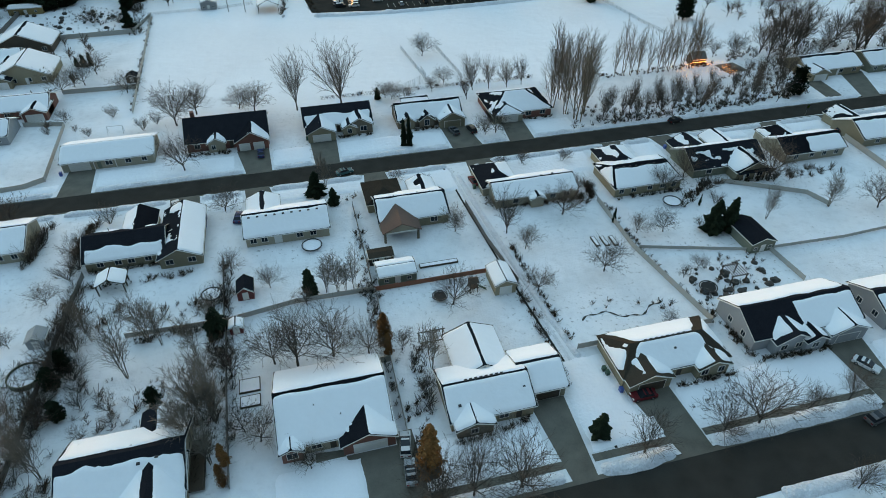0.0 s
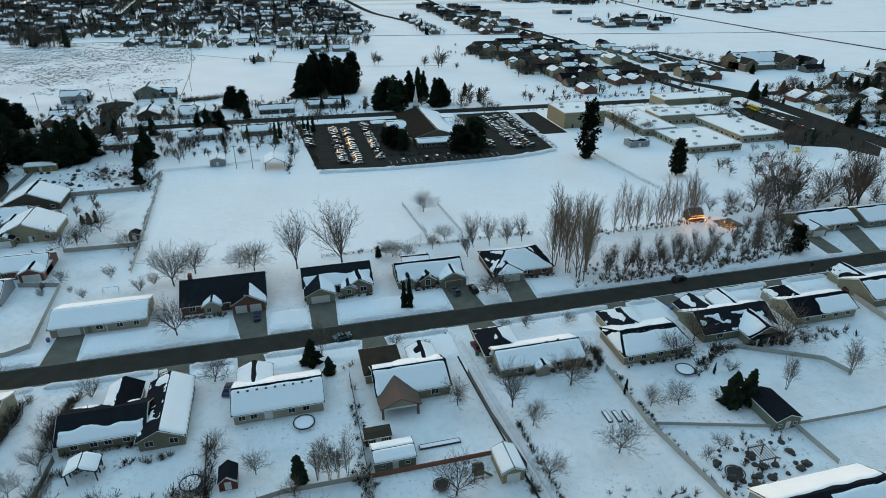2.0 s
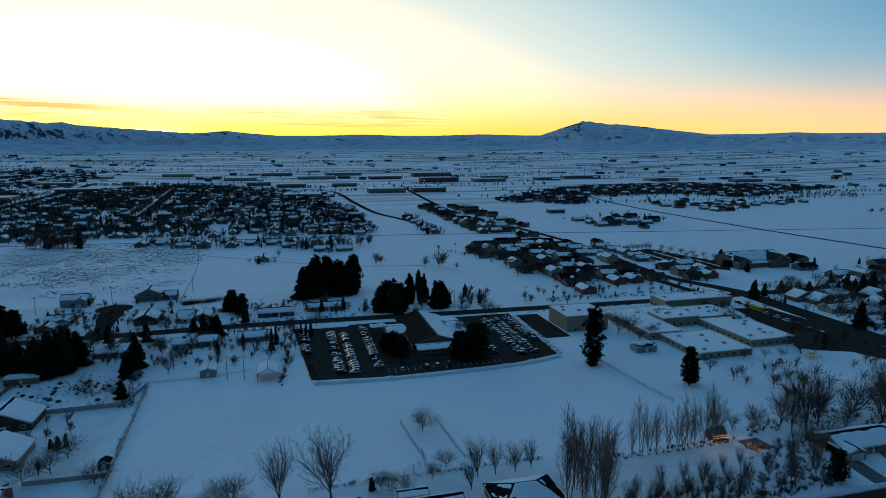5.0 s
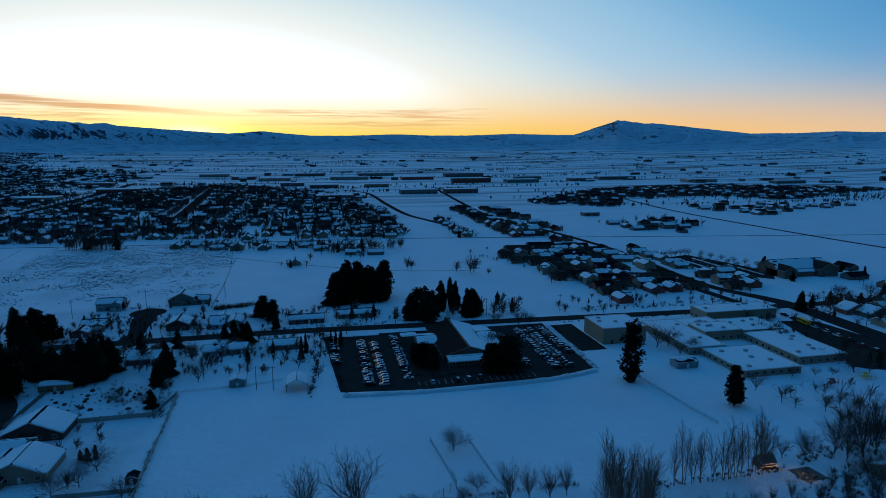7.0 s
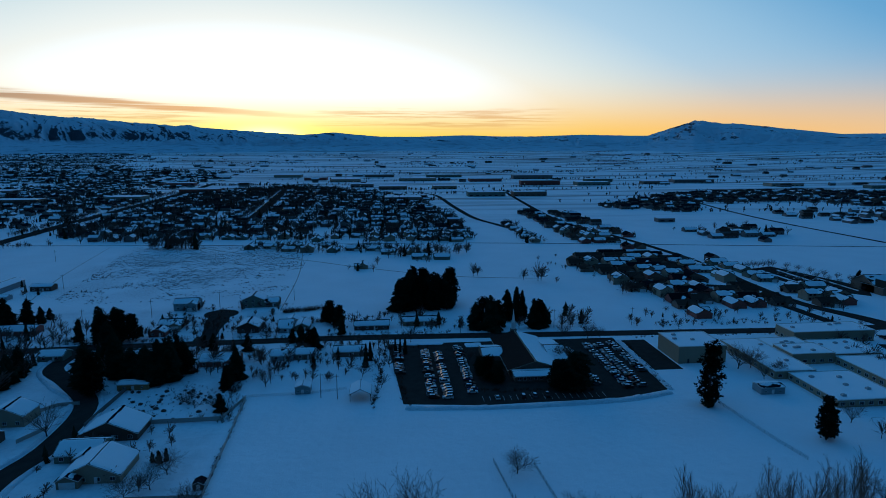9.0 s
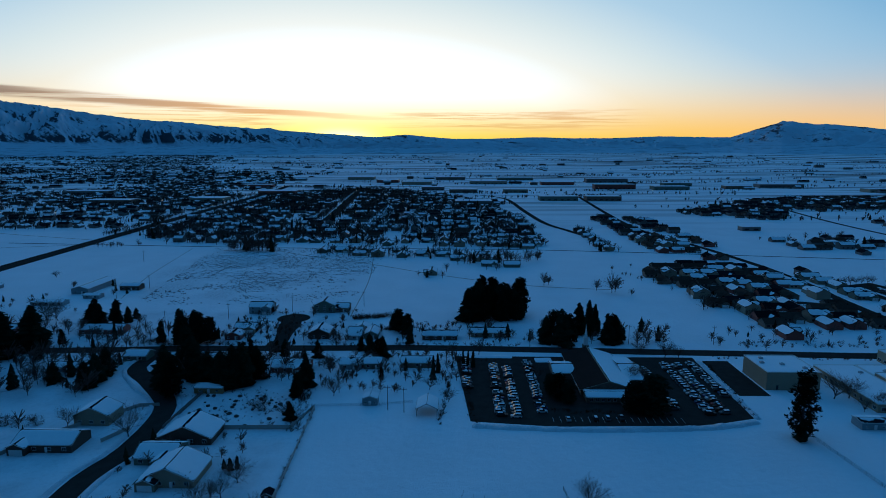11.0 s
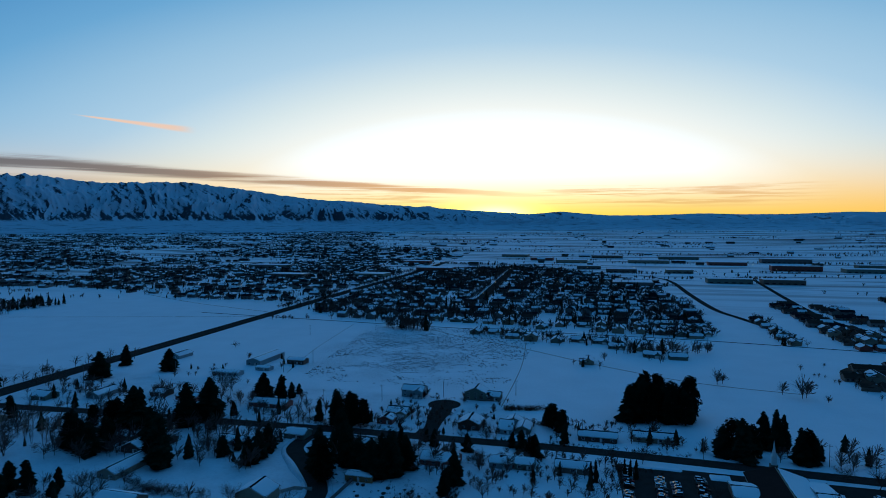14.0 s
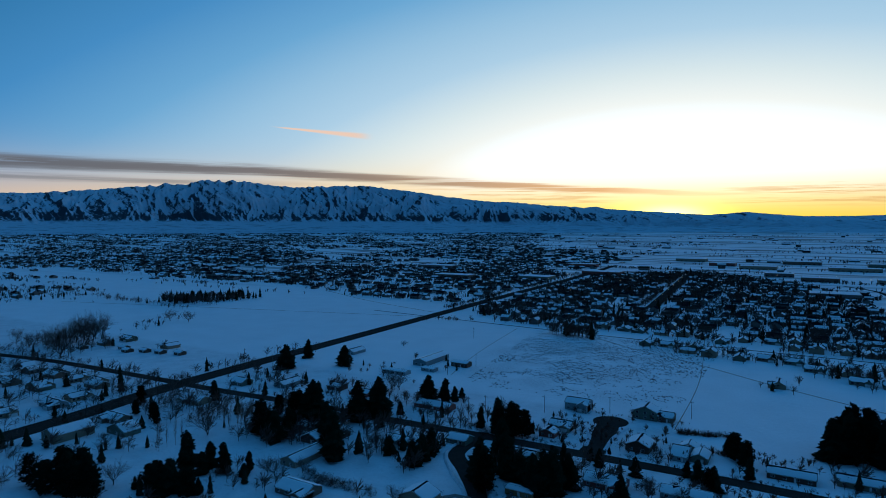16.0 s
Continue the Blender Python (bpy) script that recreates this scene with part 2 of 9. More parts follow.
PALE_BARK = mat("pale_bark", (0.17, 0.14, 0.115), 0.9, grain=0.25, gscale=3, vary=0.2)
POPLAR_BARK = mat("poplar_bark", (0.20, 0.135, 0.095), 0.9, grain=0.25, gscale=3, vary=0.25)
RUST_LEAF = mat("rust_leaves", (0.26, 0.095, 0.025), 0.8, grain=0.4, gscale=2.5, vary=0.2)
NEEDLE = mat("needles", (0.014, 0.024, 0.015), 0.95, alpha_spec=0.0, grain=0.5, gscale=1.6, vary=0.3)
GLASS = mat("window_glass", (0.015, 0.02, 0.025), 0.12, blot=0.1, alpha_spec=0.3)
METAL = mat("galvanised_metal", (0.40, 0.41, 0.42), 0.45, 0.8, grain=0.08)
DARK_METAL = mat("dark_metal", (0.03, 0.03, 0.032), 0.5, 0.3)
RUBBER = mat("rubber", (0.012, 0.012, 0.012), 0.8, grain=0.2)
CHURCH_ROOF = mat("church_shingle", (0.042, 0.029, 0.024), 0.95, alpha_spec=0.0, grain=0.25, gscale=3, blot=0.15, bscale=0.3, bump=0.03)
CREAM = mat("cream_block", (0.33, 0.27, 0.185), 0.9, alpha_spec=0.1, grain=0.1, gscale=2, blot=0.08, bscale=0.3)
YELLOW = mat("yellow_paint", (0.75, 0.45, 0.02), 0.5, blot=0.05)
LIME = mat("lime_sign", (0.45, 0.85, 0.03), 0.4, blot=0.05)
BLUE = mat("blue_plastic", (0.02, 0.09, 0.30), 0.4, blot=0.05)
GREEN = mat("green_plastic", (0.02, 0.08, 0.05), 0.5, blot=0.05)
STUBBLE = mat("dry_grass", (0.22, 0.16, 0.09), 0.9, grain=0.3, gscale=2, vary=0.2)
BRUSH = mat("dry_brush", (0.075, 0.050, 0.036), 0.95, grain=0.4, gscale=1.5, alpha_spec=0.0)

# ---- mesh helpers ----
class Mesh:
    """Gathers corners and faces for one mesh."""

    def __init__(self):
        self.v, self.f = [], []

    def poly(self, pts):
        n = len(self.v)
        self.v += [tuple(p) for p in pts]
        self.f.append(tuple(range(n, n + len(pts))))
        return self

    def box(self, x0, x1, y0, y1, z0, z1, bevel=0.0):
        n = len(self.v)
        b = bevel
        if b:
            for z, i in ((z0, 0), (z1 - b, 0), (z1, b)):
                self.v += [(x0 + i, y0 + i, z), (x1 - i, y0 + i, z), (x1 - i, y1 - i, z), (x0 + i, y1 - i, z)]
            for k in (0, 4):
                for j in range(4):
                    a, c = n + k + j, n + k + (j + 1) % 4
                    self.f.append((a, c, c + 4, a + 4))
            self.f += [(n + 8, n + 9, n + 10, n + 11), (n + 3, n + 2, n + 1, n)]
            return self
        self.v += [(x, y, z) for z in (z0, z1) for x, y in ((x0, y0), (x1, y0), (x1, y1), (x0, y1))]
        self.f += [(n + 3, n + 2, n + 1, n), (n + 4, n + 5, n + 6, n + 7)]
        for j in range(4):
            a, c = n + j, n + (j + 1) % 4
            self.f.append((a, c, c + 4, a + 4))
        return self

    def slab(self, pts, thick):
        """A plate: pts is its upper side, thick goes straight down."""
        n, k = len(self.v), len(pts)
        self.v += [tuple(p) for p in pts] + [(p[0], p[1], p[2] - thick) for p in pts]
        self.f += [tuple(range(n, n + k)), tuple(range(n + 2 * k - 1, n + k - 1, -1))]
        for j in range(k):
            a, c = n + j, n + (j + 1) % k
            self.f.append((a + k, c + k, c, a))
        return self

    def tube(self, p, q, r0, r1, n=5, cap=True):
        p, q = Vector(p), Vector(q)
        d = q - p
        if d.length < 1e-6:
            return self
        d.normalize()
        a = d.orthogonal().normalized()
        b = d.cross(a)
        k = len(self.v)
        for c, r in ((p, r0), (q, r1)):
            for i in range(n):
                t = 2 * math.pi * i / n
                self.v.append(tuple(c + a * (r * math.cos(t)) + b * (r * math.sin(t))))
        for i in range(n):
            j = (i + 1) % n
            self.f.append((k + i, k + j, k + n + j, k + n + i))
        if cap:
            self.f.append(tuple(range(k + n, k + 2 * n)))
            self.f.append(tuple(range(k + n - 1, k - 1, -1)))
        return self

    def chain(self, pts, r):
        """A square rod along a bent line, in one piece."""
        k0 = len(self.v)
        for p in pts:
            self.v += [(p[0] + dx * r, p[1] + dy * r, p[2] + dz * r) for dx, dy, dz in ((1, 1, -1), (-1, -1, -1), (-1, -1, 1), (1, 1, 1))]
        for i in range(len(pts) - 1):
            a = k0 + 4 * i
            for j in range(4):
                self.f.append((a + j, a + (j + 1) % 4, a + 4 + (j + 1) % 4, a + 4 + j))
        self.f += [(k0 + 3, k0 + 2, k0 + 1, k0), tuple(range(len(self.v) - 4, len(self.v)))]
        return self

    def data(self, name, material, smooth=False):
        me = bpy.data.meshes.new(name)
        me.from_pydata(self.v, [], self.f)
        me.materials.append(material)
        if smooth:
            me.polygons.foreach_set("use_smooth", [True] * len(me.polygons))
        me.update()
        return me


def part(name, m, material, parent, label="", smooth=False):
    """Links a Mesh, or mesh data, as one object under a thing or a part."""
    ob = new(name, m.data(name, material, smooth) if isinstance(m, Mesh) else m)
    ob.parent = parent
    if label:
        ob["label"] = label
    return ob


def thing(name, m, label, category, group="", kind=""):
    ob = new(name)
    ob.empty_display_size = 0.2
    ob.matrix_world = m
    return tagged(ob, label, category, group, kind)


def single(name, mesh, material, label, category="", group="", kind="", smooth=False):
    ob = new(name, mesh.data(name, material, smooth) if isinstance(mesh, Mesh) else mesh)
    return tagged(ob, label, category, group, kind)


def nz(x, y, z=0.0, s=1.0):
    return noise.noise((x * s, y * s, z * s))


# the valley floor: level near by, rising slowly towards the foot of the hills
MID = (4.0, 35.0)


def floor_z(x, y):
    d = math.hypot(x - MID[0], y - MID[1])
    k = min(max((d - 1900) / 2800, 0.0), 1.15)
    return 92 * k ** 1.45


# ---- snow that lies on a sloping roof plane, with melted edges ----
def snow_sheet(m, poly, depth=0.2, edges=None, bias=0.0, rough=0.5, seed=0.0, cell=0.45, scale=0.45):
    """poly: corners of one plane; edges: bare margin along each side; snow ends where the field falls to nought."""
    P = [Vector(p) for p in poly]
    nrm = (P[1] - P[0]).cross(P[2] - P[0]).normalized()
    if nrm.z < 0:
        P.reverse()
        if edges:
            k = len(edges)
            edges = [edges[(k - 2 - i) % k] for i in range(k)]
        nrm = -nrm
    ex = (P[1] - P[0]).normalized()
    ey = nrm.cross(ex)
    Q = [((p - P[0]).dot(ex), (p - P[0]).dot(ey)) for p in P]
    edges = edges or [0.1] * len(Q)
    x0, x1 = min(q[0] for q in Q), max(q[0] for q in Q)
    y0, y1 = min(q[1] for q in Q), max(q[1] for q in Q)
    nx, ny = max(2, int((x1 - x0) / cell) + 1), max(2, int((y1 - y0) / cell) + 1)
    lines = []
    for i, (a, b) in enumerate(zip(Q, Q[1:] + Q[:1])):
        L = math.hypot(b[0] - a[0], b[1] - a[1]) or 1
        lines.append((a, (-(b[1] - a[1]) / L, (b[0] - a[0]) / L), edges[i]))
    vals = {}
    for i in range(nx + 1):
        for j in range(ny + 1):
            x, y = x0 + (x1 - x0) * i / nx, y0 + (y1 - y0) * j / ny
            w = nz(x * 0.6, y, seed * 7.3, scale) * 1.3 + nz(x, y, seed * 3.1 + 9, scale * 3) * 0.35
            s = 9.0
            for a, n, e in lines:
                d = (x - a[0]) * n[0] + (y - a[1]) * n[1]
                s = min(s, d - e - (0.0 if e < 0.06 else rough * min(e, 1.2) * w), d - 0.02)
            s = min(s, bias + rough * 2.2 * w + 1.0)
            vals[i, j] = (x, y, s)
    index = {}

    def vert(key, x, y, s):
        if key not in index:
            p = P[0] + ex * x + ey * y + nrm * (0.015 + min(depth, max(s, 0.0) * 0.8) * (1 + 0.15 * nz(x, y, seed)))
            index[key] = len(m.v)
            m.v.append(tuple(p))
        return index[key]

    for i in range(nx):
        for j in range(ny):
            ks = [(i, j), (i + 1, j), (i + 1, j + 1), (i, j + 1)]
            c = [vals[k] for k in ks]
            if max(q[2] for q in c) <= 0:
                continue
            out = []
            for k in range(4):
                A, B2 = c[k], c[(k + 1) % 4]
                if A[2] > 0:
                    out.append(vert(ks[k], *A))
                if (A[2] > 0) != (B2[2] > 0):
                    t = A[2] / (A[2] - B2[2])
                    key = tuple(sorted((ks[k], ks[(k + 1) % 4])))
                    out.append(vert(key, A[0] + (B2[0] - A[0]) * t, A[1] + (B2[1] - A[1]) * t, 0.0))
            if len(out) >= 3:
                m.f.append(tuple(out))


# ---- houses ----
def win(parent, x, y, z, w, h, side, frame_mat=None):
    """A window in a wall that faces side ('s', 'n', 'e', 'w'): frame, pane and sill."""
    turn = {"s": 0, "e": 90, "n": 180, "w": 270}[side]
    fr = Mesh()
    t = 0.09
    fr.box(-w / 2 - t, w / 2 + t, -0.06, 0.02, h, h + t).box(-w / 2 - t, w / 2 + t, -0.08, 0.02, -t, 0)
    fr.box(-w / 2 - t, -w / 2, -0.06, 0.02, 0, h).box(w / 2, w / 2 + t, -0.06, 0.02, 0, h).box(-0.03, 0.03, -0.05, 0.02, 0, h)
    ob = part("window", fr, frame_mat or TRIM, parent)
    ob.matrix_basis = pose(x, y, z, 0, 0, turn)
    pn = Mesh()
    pn.box(-w / 2, w / 2, -0.025, 0.02, 0, h)
    part("pane", pn, GLASS, ob)
    return ob


def door(parent, x, y, side, w=0.95, h=2.05, material=None, z=0.15):
    turn = {"s": 0, "e": 90, "n": 180, "w": 270}[side]
    m = Mesh().box(-w / 2, w / 2, -0.04, 0.02, 0, h)
    m.box(-w / 2 + 0.12, w / 2 - 0.12, -0.055, 0, 0.2, 0.9).box(-w / 2 + 0.12, w / 2 - 0.12, -0.055, 0, 1.1, 1.85)
    ob = part("door", m, material or DOOR_WHITE, parent)
    ob.matrix_basis = pose(x, y, z, 0, 0, turn)
    part("handle", Mesh().box(w / 2 - 0.12, w / 2 - 0.06, -0.10, -0.04, 0.95, 1.05), DARK_METAL, ob)
    return ob


def garage_door(parent, x, y, side, w=4.9, h=2.15, material=None):
    turn = {"s": 0, "e": 90, "n": 180, "w": 270}[side]
    m = Mesh()
    for k in range(4):
        m.box(-w / 2, w / 2, -0.05, 0.03, k * h / 4 + 0.012, (k + 1) * h / 4 - 0.012, 0.0)
        n = max(2, round(w / 1.2))
        for i in range(n):
            a = -w / 2 + w * i / n
            m.box(a + 0.12, a + w / n - 0.12, -0.065, 0, k * h / 4 + 0.1, (k + 1) * h / 4 - 0.1)
    ob = part("garage_door", m, material or DOOR_WHITE, parent)
    ob.matrix_basis = pose(x, y, 0.03, 0, 0, turn)
    t = 0.12
    f = Mesh().box(-w / 2 - t, -w / 2, -0.07, 0.03, 0, h + t).box(w / 2, w / 2 + t, -0.07, 0.03, 0, h + t).box(-w / 2, w / 2, -0.07, 0.03, h, h + t)
    part("door_frame", f, TRIM, ob)
    return ob


def roof_planes(x0, x1, y0, y1, h, pitch, axis, over, hip):
    """Corners of the roof planes over a rectangle; hip: how far each ridge end draws in (0 for a gable)."""
    if axis == "y":
        return [([(-p[1], p[0], p[2]) for p in pl], kind) for pl, kind in roof_planes(y0, y1, -x1, -x0, h, pitch, "x", over, hip)]
    X0, X1, Y0, Y1 = x0 - over, x1 + over, y0 - over, y1 + over
    c, ze = (y0 + y1) / 2, h - over * pitch
    zr = h + (y1 - y0) / 2 * pitch
    g = ((Y1 - Y0) / 2 if hip is True else hip)
    res = [([(X0, Y0, ze), (X1, Y0, ze), (X1 - g, c, zr), (X0 + g, c, zr)], "near"),
           ([(X1, Y1, ze), (X0, Y1, ze), (X0 + g, c, zr), (X1 - g, c, zr)], "far")]
    if g:
        res += [([(X0, Y1, ze), (X0, Y0, ze), (X0 + g, c, zr)], "end"), ([(X1, Y0, ze), (X1, Y1, ze), (X1 - g, c, zr)], "end")]
    return res


def block(parent, x0, x1, y0, y1, h=2.8, pitch=0.45, axis="x", over=0.45, hip=0, wall=None, roof=None, snow=(1, 1, 1), margin=(0.05, 0.5, 0.12), seed=0.0, gable=None, cell=0.45, depth=0.2, rough=0.5):
    """One wing: walls with gable ends, roof, snow. snow: bias on the near, far and end planes (None: bare)."""
    wall, roof = wall or TAN, roof or SHINGLE
    m = Mesh()
    m.box(x0, x1, y0, y1, -0.1, h)
    if not hip:
        if axis == "x":
            c, zr = (y0 + y1) / 2, h + (y1 - y0) / 2 * pitch
            ends = [[(x1, y0, h), (x1, y1, h), (x1, c, zr)], [(x0, y1, h), (x0, y0, h), (x0, c, zr)]]
        else:
            c, zr = (x0 + x1) / 2, h + (x1 - x0) / 2 * pitch
            ends = [[(x0, y0, h), (x1, y0, h), (c, y0, zr)], [(x1, y1, h), (x0, y1, h), (c, y1, zr)]]
        for e in ends:
            m.poly(e)
    part("wall", m, wall, parent)
    r, sn = Mesh(), Mesh()
    for i, (pl, kind) in enumerate(roof_planes(x0, x1, y0, y1, h, pitch, axis, over, hip)):
        up = [(p[0], p[1], p[2] + 0.16) for p in pl]
        r.slab(up, 0.16)
        b = {"near": snow[0], "far": snow[1], "end": snow[2]}[kind]
        if b is not None:
            e = [margin[0], margin[2], margin[1], margin[3] if len(margin) > 3 and kind == "near" else margin[2]] if len(up) == 4 else [margin[0], 0.25, 0.25]
            snow_sheet(sn, up, depth, e, b, rough, seed + i * 1.7, cell)
    part("roof", r, roof, parent)
    if sn.f:
        part("snow", sn, ROOF_SNOW, parent, "white snow blanket on the roof", True)
    # barge boards and gutter of each roof plane
    for pl, kind in roof_planes(x0, x1, y0, y1, h, pitch, axis, over, hip):
        pts = [pl[3], pl[0], pl[1], pl[2]] if (not hip and len(pl) == 4) else [pl[0], pl[1]]
        part("fascia", Mesh().chain([(p[0], p[1], p[2] + 0.04) for p in pts], 0.085), TRIM, parent)


def vents(parent, pts, kind="pipe"):
    """Roof vents and pipes at (x, y, z)."""
    for x, y, z in pts:
        m = Mesh()
        if kind == "pipe":
            m.tube((x, y, z - 0.3), (x, y, z + 0.45), 0.07, 0.07, 6)
        else:
            m.box(x - 0.25, x + 0.25, y - 0.2, y + 0.2, z - 0.2, z + 0.28, 0.05)
        part("roof_vent", m, DARK_METAL, parent)

# ---- ground ----
def ground_material():
    m = bpy.data.materials.new("valley_snow")
    m.use_nodes = True
    nt = m.node_tree
    L = nt.links.new
    b = nt.nodes["Principled BSDF"]
    b.inputs["Roughness"].default_value = 0.9
    b.inputs["Specular IOR Level"].default_value = 0.08
    ge = nd(nt, "ShaderNodeNewGeometry")
    sep = nd(nt, "ShaderNodeSeparateXYZ")
    L(ge.outputs["Position"], sep.inputs[0])
    X, Y, _ = sep.outputs

    def noi(scale, detail=4.0, stretch=None):
        n = nd(nt, "ShaderNodeTexNoise", i_Scale=scale, i_Detail=detail)
        if stretch:
            mp = nd(nt, "ShaderNodeMapping")
            mp.inputs["Scale"].default_value = stretch
            L(ge.outputs["Position"], mp.inputs[0])
            L(mp.outputs[0], n.inputs[0])
        else:
            L(ge.outputs["Position"], n.inputs[0])
        return n.outputs[0]

    def span(v, a, b2, soft):
        return mth(nt, "MULTIPLY", mth(nt, "DIVIDE", mth(nt, "SUBTRACT", v, a), soft, clamp=True), mth(nt, "DIVIDE", mth(nt, "SUBTRACT", b2, v), soft, clamp=True))

    # stubble that pokes through the snow of one field, and far dry patches
    field = mth(nt, "MULTIPLY", span(X, -262.0, -70.0, 14.0), span(Y, 452.0, 705.0, 30.0))
    tuft = mth(nt, "MULTIPLY", mth(nt, "SUBTRACT", noi(0.75, 6.0, (1, 1.3, 1)), 0.47), 9.0, clamp=True)
    patch = mth(nt, "MULTIPLY", mth(nt, "SUBTRACT", noi(0.025, 4.0), 0.40), 5.0, clamp=True)
    stub = mth(nt, "MULTIPLY", mth(nt, "MULTIPLY", field, tuft), patch)
    dist = mth(nt, "DIVIDE", mth(nt, "SUBTRACT", Y, 800.0), 700.0, clamp=True)
    dry = mth(nt, "MULTIPLY", mth(nt, "SUBTRACT", noi(0.008, 8.0, (0.22, 2.4, 1)), 0.485), 7.0, clamp=True)
    mask = mth(nt, "MAXIMUM", mth(nt, "MULTIPLY", stub, 0.35), mth(nt, "MULTIPLY", mth(nt, "MULTIPLY", dry, dist), 0.78))
    # grass and litter showing through in the gardens
    yard = mth(nt, "DIVIDE", mth(nt, "SUBTRACT", 186.0, Y), 10.0, clamp=True)
    litter = mth(nt, "MULTIPLY", mth(nt, "MULTIPLY", mth(nt, "SUBTRACT", noi(1.1, 6.0), 0.60), 9.0, clamp=True), mth(nt, "MULTIPLY", mth(nt, "SUBTRACT", noi(0.06, 3.0), 0.47), 7.0, clamp=True))
    mask = mth(nt, "MAXIMUM", mask, mth(nt, "MULTIPLY", mth(nt, "MULTIPLY", litter, yard), 0.6))
    val = mth(nt, "ADD", mth(nt, "MULTIPLY", noi(0.035, 4.0), 0.14), mth(nt, "MULTIPLY", noi(0.6, 4.0), 0.06))
    sc = nd(nt, "ShaderNodeVectorMath", operation="SCALE")
    sc.inputs[0].default_value = (0.86, 0.875, 0.90)
    # garden snow toned down: trampling and small shadows painted into the colour
    gardens = mth(nt, "MAXIMUM", mth(nt, "DIVIDE", mth(nt, "SUBTRACT", 184.0, Y), 6.0, clamp=True), mth(nt, "MULTIPLY", mth(nt, "DIVIDE", mth(nt, "SUBTRACT", -54.0, X), 6.0, clamp=True), mth(nt, "DIVIDE", mth(nt, "SUBTRACT", 440.0, Y), 10.0, clamp=True)))
    trod_shade = mth(nt, "MULTIPLY", mth(nt, "ADD", mth(nt, "MULTIPLY", mth(nt, "SUBTRACT", noi(0.09, 6.0), 0.40), 2.0, clamp=True), 0.28), gardens)
    # finer blotches of the same painted shade and trampling
    rut = mth(nt, "MULTIPLY", mth(nt, "MULTIPLY", mth(nt, "SUBTRACT", noi(0.55, 7.0), 0.50), 3.0, clamp=True), gardens)
    L(mth(nt, "SUBTRACT", mth(nt, "ADD", val, 0.90), mth(nt, "ADD", mth(nt, "MULTIPLY", trod_shade, 0.20), mth(nt, "MULTIPLY", rut, 0.12))), sc.inputs["Scale"])
    mix = nd(nt, "ShaderNodeMixRGB")
    mix.inputs[2].default_value = (0.085, 0.066, 0.046, 1)
    L(mask, mix.inputs[0])
    L(sc.outputs[0], mix.inputs[1])
    L(mix.outputs[0], b.inputs["Base Color"])
    bp = nd(nt, "ShaderNodeBump", i_Distance=0.5)
    L(mth(nt, "ADD", mth(nt, "MULTIPLY", noi(0.25, 5.0), 0.7), mth(nt, "MULTIPLY", noi(2.4, 4.0), 0.24)), bp.inputs["Height"])
    L(bp.outputs[0], b.inputs["Normal"])
    return m


VALLEY = ground_material()


def build_ground():
    m = Mesh()
    rings = [0]
    r = 12.0
    while r < 4950:
        rings.append(r)
        r *= 1.07
    rings.append(4950)
    N = 180
    m.v.append((MID[0], MID[1], 0))
    for r in rings[1:]:
        for i in range(N):
            a = 2 * math.pi * i / N
            x, y = MID[0] + r * math.cos(a), MID[1] + r * math.sin(a)
            m.v.append((x, y, floor_z(x, y)))
    for i in range(N):
        m.f.append((0, 1 + i, 1 + (i + 1) % N))
    for k in range(len(rings) - 2):
        o = 1 + k * N
        for i in range(N):
            j = (i + 1) % N
            m.f.append((o + i, o + N + i, o + N + j, o + j))
    single("ground", m, VALLEY, "snow-covered valley floor with stubble fields", "ground", kind="structure", smooth=True)


build_ground()


# ---- hills and mountains round the valley: azimuth, angle of height, fall to the north side, fall to the south side ----
PEAKS = [(62.7, 2.2, 0.33, 0.13), (59.8, 1.9, 0.3, 0.125), (46, 1.05, 0.05, 0.05), (94.9, 1.32, 0.085, 0.09), (83, 1.05, 0.03, 0.03),
         (72, 1.06, 0.03, 0.03), (107, 1.88, 0.06, 0.21), (112, 2.1, 0.1, 0.1), (115.2, 2.42, 0.1, 0.1), (121, 2.9, 0.1, 0.12),
         (128.4, 3.92, 0.045, 0.13), (142, 4.2, 0.2, 0.07), (145.5, 3.75, 0.26, 0.1), (139.9, 4.2, 0.1, 0.12), (134.5, 3.65, 0.09, 0.09), (154.3, 2.7, 0.06, 0.07),
         (175, 3.0, 0.05, 0.05), (210, 3.6, 0.05, 0.05), (260, 3.2, 0.05, 0.05), (300, 3.4, 0.05, 0.05), (345, 2.4, 0.05, 0.05), (20, 1.6, 0.04, 0.04)]


def skyline(az):
    e = 0.93
    for a, h, up, down in PEAKS:
        d = (az - a + 180) % 360 - 180
        e = max(e, h - (d * up if d > 0 else -d * down))
    return e


